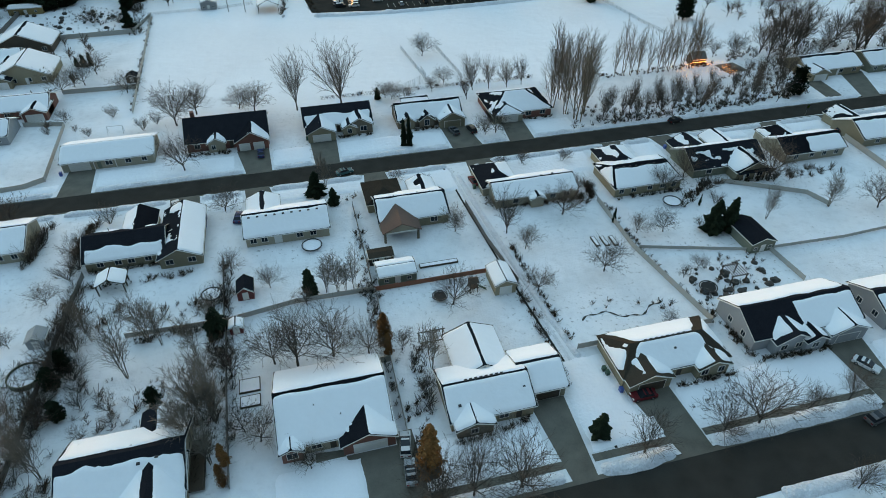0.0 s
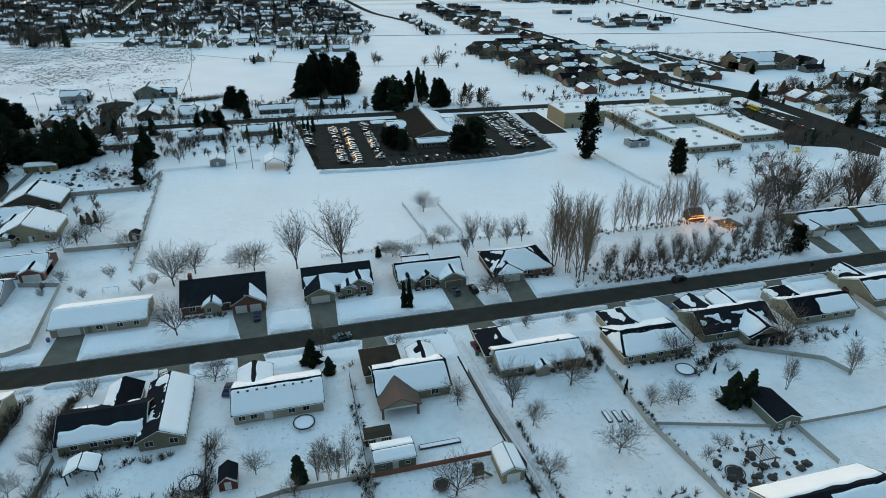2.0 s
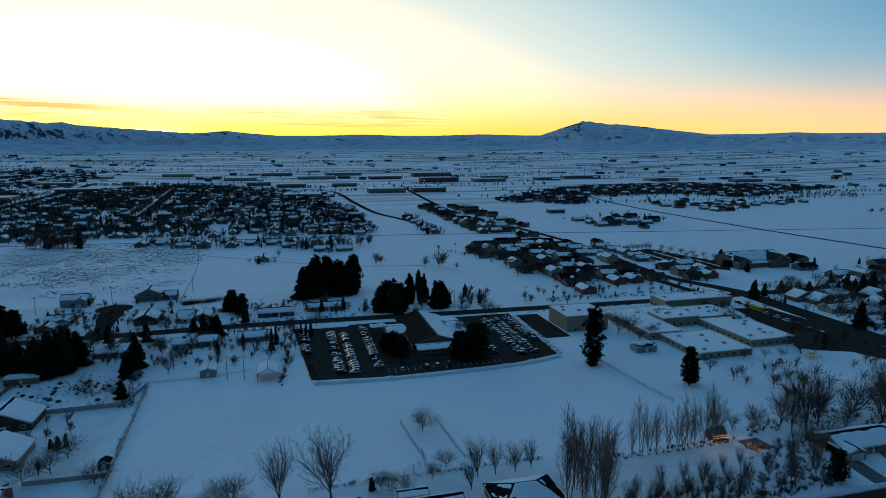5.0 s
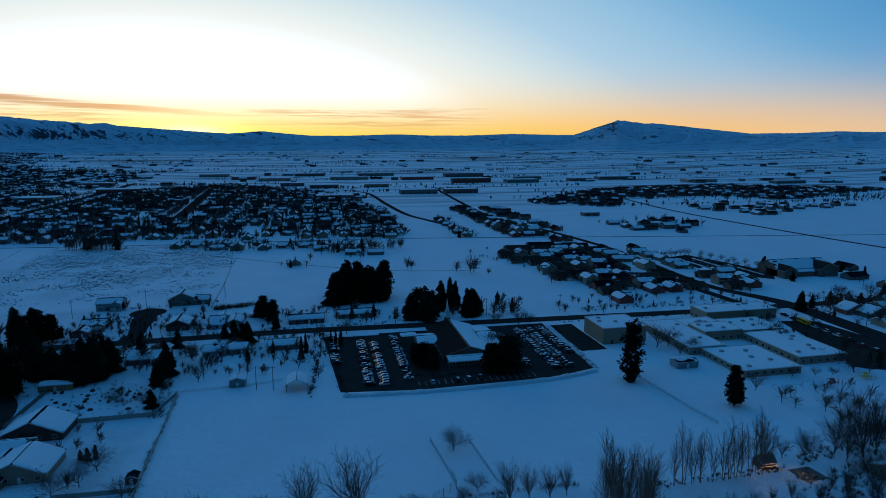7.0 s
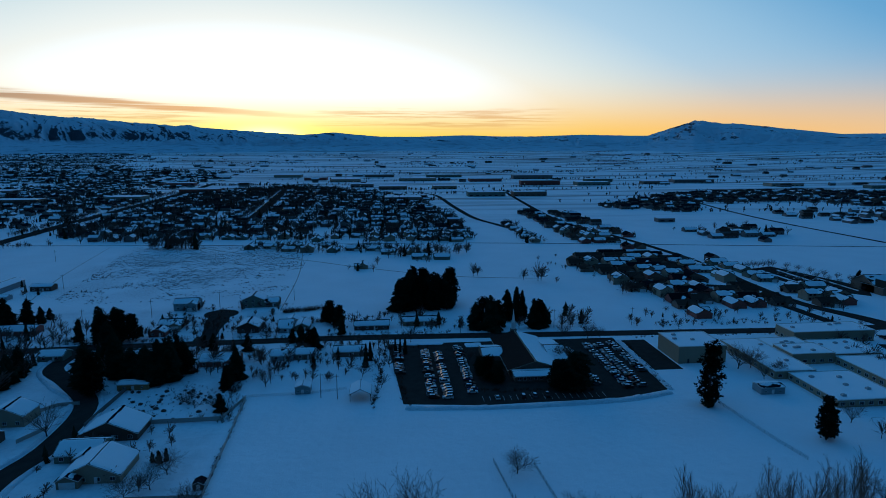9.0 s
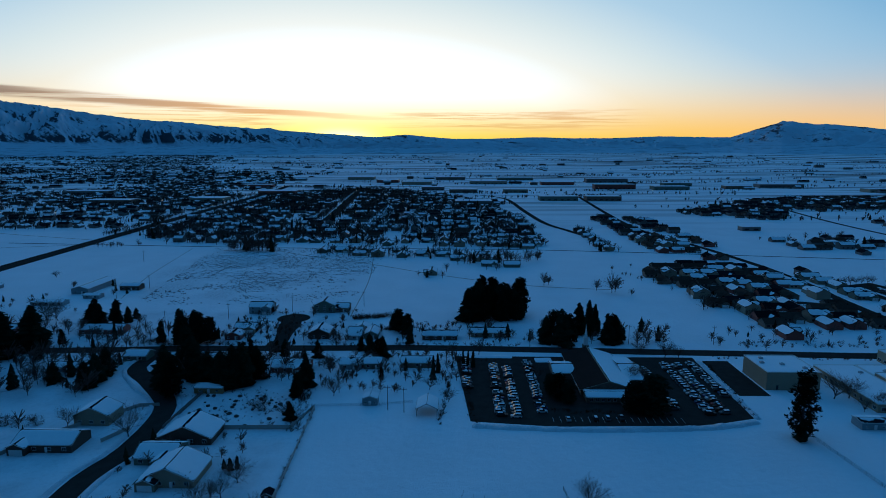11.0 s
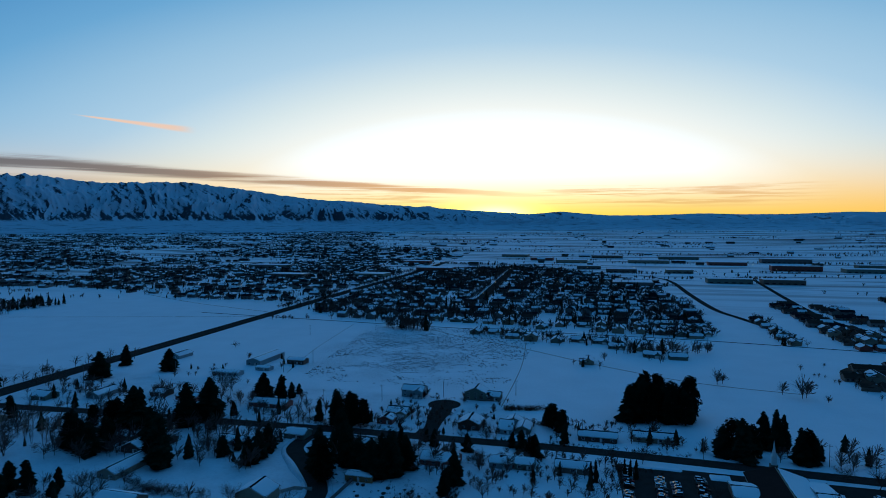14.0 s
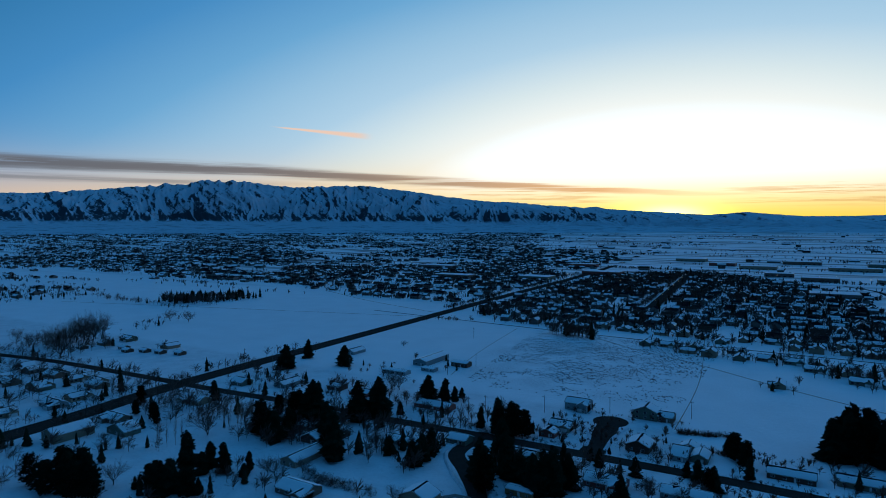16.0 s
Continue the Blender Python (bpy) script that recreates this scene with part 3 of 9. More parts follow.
def mountain_material():
    m = bpy.data.materials.new("mountain_snow_and_rock")
    m.use_nodes = True
    nt = m.node_tree
    L = nt.links.new
    b = nt.nodes["Principled BSDF"]
    b.inputs["Roughness"].default_value = 0.95
    b.inputs["Specular IOR Level"].default_value = 0.05
    ge = nd(nt, "ShaderNodeNewGeometry")

    def noi(scale, detail, stretch):
        mp = nd(nt, "ShaderNodeMapping")
        mp.inputs["Scale"].default_value = stretch
        L(ge.outputs["Position"], mp.inputs[0])
        n = nd(nt, "ShaderNodeTexNoise", i_Scale=scale, i_Detail=detail, i_Roughness=0.68)
        L(mp.outputs[0], n.inputs[0])
        return n.outputs[0]

    sp = nd(nt, "ShaderNodeSeparateXYZ")
    L(ge.outputs["Normal"], sp.inputs[0])
    ps = nd(nt, "ShaderNodeSeparateXYZ")
    L(ge.outputs["Position"], ps.inputs[0])
    Z = ps.outputs[2]
    # slanting streaks of rock and scrub, woods along the foot of the range, fields on the apron
    along = mth(nt, "MULTIPLY", mth(nt, "ADD", ps.outputs[0], ps.outputs[1]), 0.707)
    sunny = mth(nt, "DIVIDE", mth(nt, "SUBTRACT", mth(nt, "MULTIPLY", sp.outputs[1], ps.outputs[0]), mth(nt, "MULTIPLY", sp.outputs[0], ps.outputs[1])), 4600.0)

    def slant(way, across, down, seed, detail=9.0):
        v = nd(nt, "ShaderNodeCombineXYZ", i_Z=seed)
        z = mth(nt, "MULTIPLY", Z, 1.15 * way)
        L(mth(nt, "MULTIPLY", mth(nt, "ADD", along, z), across), v.inputs[0])
        L(mth(nt, "MULTIPLY", mth(nt, "SUBTRACT", along, z), down), v.inputs[1])
        n = nd(nt, "ShaderNodeTexNoise", i_Scale=1.0, i_Detail=detail, i_Roughness=0.66)
        L(v.outputs[0], n.inputs[0])
        return mth(nt, "SUBTRACT", n.outputs[0], 0.5)

    range_side = mth(nt, "DIVIDE", mth(nt, "SUBTRACT", -900.0, ps.outputs[0]), 700.0, clamp=True)
    foot = mth(nt, "DIVIDE", mth(nt, "SUBTRACT", Z, 178.0), 34.0)
    foot = mth(nt, "MULTIPLY", mth(nt, "MULTIPLY", mth(nt, "EXPONENT", mth(nt, "MULTIPLY", mth(nt, "MULTIPLY", foot, foot), -1.0)), 0.22), range_side)
    foot = mth(nt, "SUBTRACT", foot, mth(nt, "MULTIPLY", mth(nt, "SUBTRACT", 1.0, range_side), 0.015))
    streak = mth(nt, "MAXIMUM", mth(nt, "MULTIPLY", slant(1.0, 0.018, 0.0045, 2.0), 1.5), mth(nt, "SUBTRACT", mth(nt, "MULTIPLY", slant(-1.0, 0.016, 0.005, 7.0), 1.4), 0.06))
    grainy = mth(nt, "MULTIPLY", mth(nt, "SUBTRACT", noi(0.05, 6.0, (1, 1, 1)), 0.5), 0.55)
    f = mth(nt, "ADD", mth(nt, "ADD", mth(nt, "ADD", streak, grainy), mth(nt, "MULTIPLY", mth(nt, "SUBTRACT", sunny, 0.1), 0.3)), mth(nt, "SUBTRACT", foot, 0.05))
    rock = mth(nt, "MULTIPLY", mth(nt, "MULTIPLY", f, 7.0, clamp=True), mth(nt, "DIVIDE", mth(nt, "SUBTRACT", Z, 138.0), 16.0, clamp=True))
    strips = mth(nt, "MULTIPLY", mth(nt, "SUBTRACT", noi(0.02, 7.0, (0.5, 0.5, 9.0)), 0.52), 8.0, clamp=True)
    strips = mth(nt, "MULTIPLY", strips, mth(nt, "MULTIPLY", mth(nt, "DIVIDE", mth(nt, "SUBTRACT", 150.0, Z), 30.0, clamp=True), 0.6))
    mix = nd(nt, "ShaderNodeMixRGB")
    mix.inputs[1].default_value = (0.68, 0.71, 0.77, 1)
    mix.inputs[2].default_value = (0.085, 0.09, 0.105, 1)
    L(mth(nt, "MAXIMUM", rock, strips), mix.inputs[0])
    L(mix.outputs[0], b.inputs["Base Color"])
    return m


def ridged(u, v, s, n=4):
    """Sharp-crested noise in several sizes, from nought to about one."""
    a, k, tot = 0.5, 1.0, 0.0
    for o in range(n):
        tot += a * (1 - 2.2 * abs(noise.noise((u * k, v * k, s + 3.7 * o))))
        a *= 0.52
        k *= 2.05
    return tot


def build_mountains():
    mtl = mountain_material()
    for name, a0, a1, step, R, label in (("mountain_1", 20, 98, 0.09, 70, "low snowy hills with one pointed peak"), ("mountain_2", 98, 172, 0.065, 100, "long steep snow-streaked mountain range"),
                                         ("mountain_3", 172, 380, 0.6, 40, "snowy mountains that close the valley")):
        m = Mesh()
        n = round((a1 - a0) / step)
        for i in range(n + 1):
            az = a0 + (a1 - a0) * i / n
            e = skyline(az % 360)
            ca, sa = math.cos(radians(az)), math.sin(radians(az))
            big = min(1.0, (e - 0.9) / 2.2)
            top = 107 + 4760 * math.tan(radians(e))
            crest = 0.05 * ridged(az * 0.9, 1.0, 5.0) - 0.03 + 0.020 * noise.noise((az * 1.6, 4.0, 2.0)) + 0.006 * noise.noise((az * 5.0, 4.0, 7.0))
            for k in range(R + 1):
                t = k / R
                d = (4400 - 280 * big) + t * (390 + 280 * big)
                base = floor_z(MID[0] + d * ca, MID[1] + d * sa)
                prof = 0.25 * (t / 0.34) ** 1.25 if t < 0.34 else 0.25 + 0.75 * ((t - 0.34) / 0.66) ** 0.92
                w = 0.8 * noise.noise((az * 0.3, t * 2.0, 1.0))
                r = 0.85 * ridged(az * 0.30 + 1.6 * w + 0.5 * t, t * 1.5, 3.0, 3) + 0.42 * ridged(az * 0.85 - 2.2 * t + 2.0 * w, t * 2.6, 11.0, 3) + 0.10 * ridged(az * 2.1 + 5.0 * t + 2 * w, t * 6.0, 17.0, 3)
                amp = (top - base) * min(1.0, max(0.0, (t - 0.28) / 0.22)) * (1 - 0.96 * max(0.0, (t - 0.5) / 0.5) ** 1.6)
                z = base + (top - base) * prof + amp * 0.46 * (r - 0.80)
                z += (top - base) * crest * t ** 2 * (0.45 + 0.55 * big)
                m.v.append((MID[0] + d * ca, MID[1] + d * sa, max(z, base - 2)))
        for i in range(n):
            for k in range(R):
                a = i * (R + 1) + k
                m.f.append((a, a + 1, a + R + 2, a + R + 1))
        single(name, m, mtl, label, "mountain", kind="structure", smooth=True)


build_mountains()


# ---- roads ----
def strip(m, pts, width, z=0.03, lift=True):
    """A flat band along a line of places."""
    k0 = len(m.v)
    for i, p in enumerate(pts):
        a, b = pts[max(i - 1, 0)], pts[min(i + 1, len(pts) - 1)]
        d = Vector((b[0] - a[0], b[1] - a[1]))
        d.normalize()
        w = (p[2] if len(p) > 2 else width) / 2
        for s in (1, -1):
            x, y = p[0] - d.y * w * s, p[1] + d.x * w * s
            m.v.append((x, y, z + (floor_z(x, y) if lift else 0)))
    for i in range(len(pts) - 1):
        a = k0 + 2 * i
        m.f.append((a, a + 1, a + 3, a + 2))


def smooth_line(pts, step=6.0):
    """Places along a soft curve through pts."""
    out = []
    P = [Vector((p[0], p[1], p[2] if len(p) > 2 else 0)) for p in pts]
    for i in range(len(P) - 1):
        a, b = P[max(i - 1, 0)], P[i]
        c, d = P[i + 1], P[min(i + 2, len(P) - 1)]
        n = max(1, int((c - b).length / step))
        for k in range(n):
            t = k / n
            q = 0.5 * ((2 * b) + (c - a) * t + (2 * a - 5 * b + 4 * c - d) * t * t + (3 * b - a - 3 * c + d) * t ** 3)
            out.append((q.x, q.y, q.z) if len(pts[0]) > 2 else (q.x, q.y))
    out.append(tuple(P[-1]) if len(pts[0]) > 2 else (P[-1].x, P[-1].y))
    return out


def road(name, pts, width, label, z=0.03, curve=True):
    m = Mesh()
    strip(m, smooth_line(pts) if curve else pts, width, z)
    return single(name, m, ASPHALT, label, "road", kind="structure")


def bank(name, pts, width, height, seed=0, label="ploughed snow bank along the road", step=0.8, category="snow bank"):
    """A lumpy ridge of ploughed snow along a line."""
    m = Mesh()
    line = smooth_line(pts, step)
    n, k0 = 7, 0
    for i, p in enumerate(line):
        a, b = line[max(i - 1, 0)], line[min(i + 1, len(line) - 1)]
        d = Vector((b[0] - a[0], b[1] - a[1]))
        d.normalize()
        end = min(1.0, min(i, len(line) - 1 - i) * step / (width * 0.6))
        w = width * (0.5 + 0.5 * math.sqrt(max(end, 0.0))) * (1 + 0.18 * nz(p[0], p[1], seed, 0.35))
        hh = height * math.sqrt(max(end, 0.0)) * (1 + 0.5 * nz(p[0], p[1], seed + 5, 0.3))
        for j in range(n):
            s = j / (n - 1) * 2 - 1
            x, y = p[0] - d.y * w / 2 * s, p[1] + d.x * w / 2 * s
            prof = max(0.0, 1 - abs(s) ** 2.6)
            m.v.append((x, y, -0.02 + floor_z(x, y) + hh * prof * (1 + 0.45 * nz(x, y, seed, 0.9)) + (0.05 * nz(x, y, 3, 2.2) if 0 < j < n - 1 else 0)))
    for i in range(len(line) - 1):
        for j in range(n - 1):
            a = i * n + j
            m.f.append((a, a + 1, a + n + 1, a + n))
    return single(name, m, DIRTY_SNOW, label, category, group="snow banks", smooth=True)


road("road_1", [(-140, 38), (20, 38.6), (80, 39), (200, 40)], 9.4, "dark wet asphalt street between snow banks")
road("road_2", [(-160, 142), (0, 142), (120, 142.6), (240, 143)], 7.6, "dark wet asphalt street between snow banks")

# ---- the houses on the near streets ----
def at(u, v, a=0.0):
    return pose(u, v, 0, 0, 0, a)


def brick_house():
    h = thing("house", at(-20, 159), "red brick house with dark roof mostly bare of snow", "house", "houses on the street")
    block(h, -11, 11, 2, 15.5, 2.9, 0.62, "x", wall=BRICK, snow=(-1.9, 0.2, 0), margin=(0.3, 1.5, 0.6), seed=1)
    block(h, 2.2, 10.8, -0.5, 9, 2.9, 0.62, "y", wall=BRICK, snow=(0.9, -1.7, 0), margin=(0.1, 0.4, 0.2), seed=2)
    block(h, -5.2, -0.8, 0.6, 6, 2.9, 0.62, "y", wall=BEIGE, snow=(0.9, -0.3, 0), margin=(0.1, 0.3, 0.2), seed=3)
    garage_door(h, 4.4, -0.5, "s", 2.75)
    garage_door(h, 8.2, -0.5, "s", 2.75)
    win(h, -3.9, 0.6, 0.9, 1.0, 1.3, "s")
    win(h, -8.3, 2, 0.9, 1.5, 1.3, "s")
    door(h, 0.8, 2, "s", material=DARKWOOD)
    part("chimney", Mesh().box(-9.3, -8.3, 9.5, 10.7, 2.5, 8.3, 0.1), BRICK, h)
    return h


def tan_long_house():
    h = thing("house", at(-50.8, 158), "long tan single-storey house with snow-covered roof", "house", "houses on the street")
    block(h, -11.3, 11.4, 0, 11.6, 2.7, 0.36, "x", wall=BEIGE, snow=(1.2, 1.2, 0), margin=(0.04, 0.04, 0.06), seed=4)
    garage_door(h, -7.0, 0, "s", 4.9)
    win(h, 0.2, 0, 0.95, 1.6, 1.2, "s")
    win(h, 5.0, 0, 0.95, 1.4, 1.2, "s")
    win(h, 9.0, 0, 0.95, 1.2, 1.2, "s")
    door(h, -2.2, 0, "s", material=SAGE)
    part("porch_post", Mesh().box(-3.4, -3.25, -0.6, -0.45, 0, 2.5), TRIM, h)
    part("porch_post", Mesh().box(1.9, 2.05, -0.6, -0.45, 0, 2.5), TRIM, h)
    return h


def tan_garage_house():
    h = thing("house", at(11, 160), "tan house with stone front and dark roof half covered by snow", "house", "houses on the street")
    block(h, -9.5, 9.8, 3.2, 15, 2.8, 0.55, "x", wall=TAN, snow=(0.7, -0.2, 0), margin=(0.1, 3.4, 0.8), seed=5)
    block(h, -9.2, -1.4, -1.5, 8, 2.8, 0.5, "y", wall=TAN, snow=(0.9, -1.6, 0), margin=(0.1, 0.3, 0.2), seed=6)
    block(h, 2.3, 9.6, 0.8, 8, 2.8, 0.58, "y", wall=STONE, snow=(0.2, 0.4, 0), margin=(0.2, 0.6, 0.3), seed=7)
    block(h, 1.0, 4.8, 0.2, 6, 2.6, 0.58, "y", wall=TAN, snow=(0.2, 0.3, 0), margin=(0.2, 0.6, 0.3), seed=7.5)
    garage_door(h, -5.3, -1.5, "s", 4.9)
    win(h, 7.0, 0.8, 0.9, 1.8, 1.4, "s")
    win(h, 2.9, 0.2, 0.9, 1.1, 1.3, "s")
    door(h, 0, 3.2, "s", material=DARKWOOD)
    return h


def steep_front_house():
    h = thing("house", at(38, 160), "tan stone house with steep front gables and snowy roof", "house", "houses on the street")
    block(h, -9.8, 9.6, 0.6, 10.5, 2.8, 0.62, "x", wall=STONE, snow=(0.9, 0.3, 0), margin=(0.1, 0.7, 0.4), seed=8)
    block(h, 2.3, 9.9, -2, 6, 2.8, 0.55, "y", wall=TAN, snow=(0.7, -0.8, 0), margin=(0.1, 0.4, 0.3), seed=9)
    block(h, -3.4, 0.8, -0.6, 4, 2.8, 0.75, "y", wall=STONE, snow=(-1.2, -1.2, 0), seed=10)
    block(h, -9.0, -5.0, -0.4, 4, 2.8, 0.75, "y", wall=TAN, snow=(0.5, -1.2, 0), seed=11)
    garage_door(h, 6.1, -2, "s", 4.9, material=TAN)
    win(h, -1.3, -0.6, 0.9, 1.4, 1.8, "s")
    win(h, -7.0, -0.4, 0.9, 1.3, 1.4, "s")
    block(h, -6, 2, 13, 17, 2.2, 0.3, "x", wall=TAN, snow=(1, 0.6, 0), seed=12)
    return h


def hip_house():
    h = thing("house", at(66, 158.5), "brick house with hipped dark roof, snow on one half", "house", "houses on the street")
    block(h, -9.5, 9.6, 0, 14.5, 2.7, 0.46, "x", hip=6.5, wall=BRICK, snow=(0.75, 0.2, -1.2), margin=(0.05, 0.2, 0.4), seed=13)
    block(h, -9.5, -0.2, -1.6, 6, 2.7, 0.42, "y", hip=3.5, wall=BEIGE, snow=(-0.3, -1.2, -0.2), margin=(0.1, 0.4, 0.3), seed=14)
    garage_door(h, -4.2, -1.6, "s", 4.9)
    win(h, 2.2, 0, 0.9, 1.6, 1.3, "s")
    win(h, 6.8, 0, 0.9, 1.5, 1.3, "s")
    return h


def dark_ell_house():
    h = thing("house", at(-37, 112), "tan house with dark broken roof and snow on one wing", "house", "houses on the street")
    block(h, -11.5, 4.5, 1.5, 12, 2.7, 0.55, "x", wall=TAN, snow=(0.7, -1.2, 0), margin=(0.05, 3.3, 0.7), seed=15, rough=0.6)
    block(h, 3.6, 12.2, -1.2, 17.2, 2.7, 0.5, "y", wall=TAN, snow=(1.2, -1.3, 0), margin=(0.04, 0.1, 0.1), seed=16)
    block(h, -5, 1.6, 8, 18, 2.7, 0.6, "y", wall=TAN, snow=(None, -0.6, 0), seed=17)
    for x in (5.6, 10.2):
        win(h, x, -1.2, 1.0, 1.5, 1.2, "s")
    for x in (-8.6, -5.0, -2.4, 1.0):
        win(h, x, 1.5, 1.0, 1.3, 1.2, "s")
    vents(h, [(-7, 9, 5.1), (-2, 9.5, 5.1)])
    return h


def snowy_back_house():
    h = thing("house", at(-6.3, 114), "beige house with thick snow on the roof, back to the yard", "house", "houses on the street")
    block(h, -9.2, 9.2, 0, 10.6, 2.7, 0.48, "x", wall=BEIGE, snow=(1.1, 0.8, 0), margin=(0.05, 0.4, 0.12), seed=18)
    block(h, -8.6, -1.4, 7, 15.5, 2.7, 0.45, "y", wall=BEIGE, snow=(0.9, 0.9, 0), margin=(0.05, 0.5, 0.1), seed=19)
    for x in (-7.6, -5.2, 2.6, 5.6):
        win(h, x, 0, 0.95, 1.3, 1.2, "s")
    door(h, -2.2, 0, "s", 1.7)
    vents(h, [(-8 + 1.9 * k, 4.2, 4.95) for k in range(9)], "box")
    return h


def porch_house():
    h = thing("house", at(22.5, 112.5), "tan house with red-brown porch gable and snowy roof", "house", "houses on the street")
    block(h, -8.0, 8.2, 0, 11, 2.8, 0.5, "x", wall=TAN, snow=(0.9, 0.4, 0), margin=(0.05, 0.35, 0.4), seed=20)
    block(h, -9.5, -1, 8, 17.5, 2.7, 0.5, "y", hip=3.5, wall=TAN, roof=SHINGLE_BROWN, snow=(None, None, None), seed=21)
    block(h, 1.5, 7.6, 8, 15.5, 2.7, 0.5, "y", wall=TAN, snow=(0.8, -0.8, 0), seed=22)
    r = Mesh()
    for sx in (1, -1):
        r.slab([(-3.7, -4.8, 5.0), (-3.7 + sx * 4.5, -4.8, 2.75), (-3.7 + sx * 4.5, 0.2, 2.75), (-3.7, 3.4, 5.0)][::sx], 0.15)
    part("porch_roof", r, mat("red_brown_shingle", (0.13, 0.065, 0.05), 0.85, grain=0.25, gscale=4, blot=0.15), h, "red-brown shingled porch roof")
    g = Mesh().poly([(-7.6, -4.5, 2.7), (0.2, -4.5, 2.7), (-3.7, -4.5, 4.75)])
    part("gable", g, BEIGE, h)
    for x in (-7.6, 0.0):
        part("porch_post", Mesh().box(x - 0.25, x + 0.25, -4.6, -4.1, 0, 2.75), STONE, h)
    part("beam", Mesh().box(-7.8, 0.3, -4.6, -4.3, 2.45, 2.75), TRIM, h)
    win(h, 4.8, 0, 0.9, 1.6, 1.3, "s")
    door(h, -3.8, 0, "s", 1.8, material=GLASS)
    vents(h, [(-3.7, 5.6, 5.6), (2, 5.6, 5.6), (5, 5.3, 5.6)])
    return h


def lane_house():
    h = thing("house", at(54, 114.8), "beige house with long snowy roof and dark hipped garage wing", "house", "houses on the street")
    block(h, -10.5, 10.4, 0, 8.8, 2.8, 0.46, "x", wall=BEIGE, snow=(1.2, 0.9, 0), margin=(0.04, 0.25, 0.1), seed=23)
    block(h, -12, -3, 6, 16.5, 2.7, 0.5, "y", hip=4.0, wall=BEIGE, snow=(0.6, -1.5, -1.5), seed=24)
    for x in (-5.5, 4.2, 7.8):
        win(h, x, 0, 0.95, 1.4, 1.2, "s")
    door(h, 0.4, 0, "s", 1.7)
    block(h, -2.0, 1.2, -1.6, 2, 2.6, 0.5, "y", wall=BEIGE, snow=(0.8, 0.8, 0), seed=25)
    vents(h, [(2.5, 4.4, 4.9), (5.5, 4.6, 4.95)], "box")
    return h


def vented_house():
    h = thing("house", at(83, 112.3), "tan house with snowy roof and a row of dark vents", "house", "houses on the street")
    block(h, -9.2, 9.2, 0, 12, 2.8, 0.42, "x", hip=2.2, wall=TAN, snow=(0.75, 0.9, -0.4), margin=(0.05, 1.0, 0.3), seed=26)
    block(h, -6.5, 2.5, 9, 19.5, 2.7, 0.5, "y", hip=3.5, wall=TAN, snow=(0.8, -1.2, -1.0), seed=27)
    for x in (-7.4, -4.0, 0.5, 4.0, 7.2):
        win(h, x, 0, 0.95, 1.2, 1.2, "s")
    vents(h, [(-6.5 + 1.7 * k, 5.2, 5.05) for k in range(7)], "box")
    return h


def gabled_porch_house():
    h = thing("house", at(108.5, 113.5), "tan house with dark gables, snow patches and covered porch", "house", "houses on the street")
    block(h, -10.5, 10.4, 2, 13, 2.8, 0.55, "x", wall=SAGE, snow=(-1.2, 0.4, 0), margin=(0.1, 1.2, 0.5), seed=28)
    block(h, -0.5, 9.4, -2, 8, 2.8, 0.5, "y", wall=TAN, snow=(0.5, -0.3, 0), margin=(0.1, 0.6, 0.6), seed=29)
    block(h, -9.5, -1, 8, 17, 2.8, 0.5, "y", wall=SAGE, snow=(-1.0, -1.2, 0), seed=30)
    block(h, 1, 8, 10, 18, 2.8, 0.5, "y", wall=SAGE, snow=(0.5, 0.2, 0), seed=31)
    for x in (1.2, 4.4, 7.6):
        part("porch_post", Mesh().box(x - 0.12, x + 0.12, -3.0, -2.76, 0, 2.7), TRIM, h)
    part("porch_roof", Mesh().slab([(-0.8, -3.2, 2.85), (9.7, -3.2, 2.85), (9.7, -1.6, 3.0), (-0.8, -1.6, 3.0)], 0.15), SHINGLE, h)
    for x in (2.5, 6.5):
        win(h, x, -2, 0.9, 1.6, 1.3, "s")
    win(h, -6, 2, 0.9, 1.6, 1.3, "s")
    return h


def plain_dark_house():
    h = thing("house", at(136, 116.3), "beige house with dark roof, snow on one end", "house", "houses on the street")
    block(h, -9.5, 9.6, 0, 9.5, 2.8, 0.5, "x", wall=BEIGE, snow=(0.9, 0.5, 0), margin=(0.05, 0.8, 0.3, 8.5), seed=32)
    block(h, -8.5, 0, 6, 14.5, 2.8, 0.5, "y", hip=3, wall=BEIGE, snow=(-0.4, -1.2, -1.2), seed=33)
    for x in (-6, -1, 3, 7):
        win(h, x, 0, 0.95, 1.3, 1.2, "s")
    return h


def corner_house():
    h = thing("house", at(164, 118.5), "tan house with dark gabled roof beside a fence", "house", "houses on the street")
    block(h, -10, 10, 0, 12, 2.8, 0.5, "x", wall=TAN, snow=(0.0, 0.5, 0), margin=(0.1, 1.0, 0.4), seed=34)
    block(h, -9, -1, 6, 17, 2.8, 0.5, "y", wall=TAN, snow=(-0.6, -1.2, 0), seed=35)
    win(h, -5, 0, 0.95, 1.4, 1.2, "s")
    win(h, 3, 0, 0.95, 1.4, 1.2, "s")
    return h


def west_house():
    h = thing("house", at(-73, 121), "beige house with full snow cover on a low roof", "house", "houses on the street")
    block(h, -11, 11, 0, 12, 2.8, 0.42, "x", wall=BEIGE, snow=(1.2, 1.2, 0), margin=(0.04, 0.2, 0.1), seed=36)
    win(h, 6, 0, 0.95, 1.4, 1.2, "s")
    win(h, 9, 0, 0.95, 1.2, 1.2, "s")
    return h


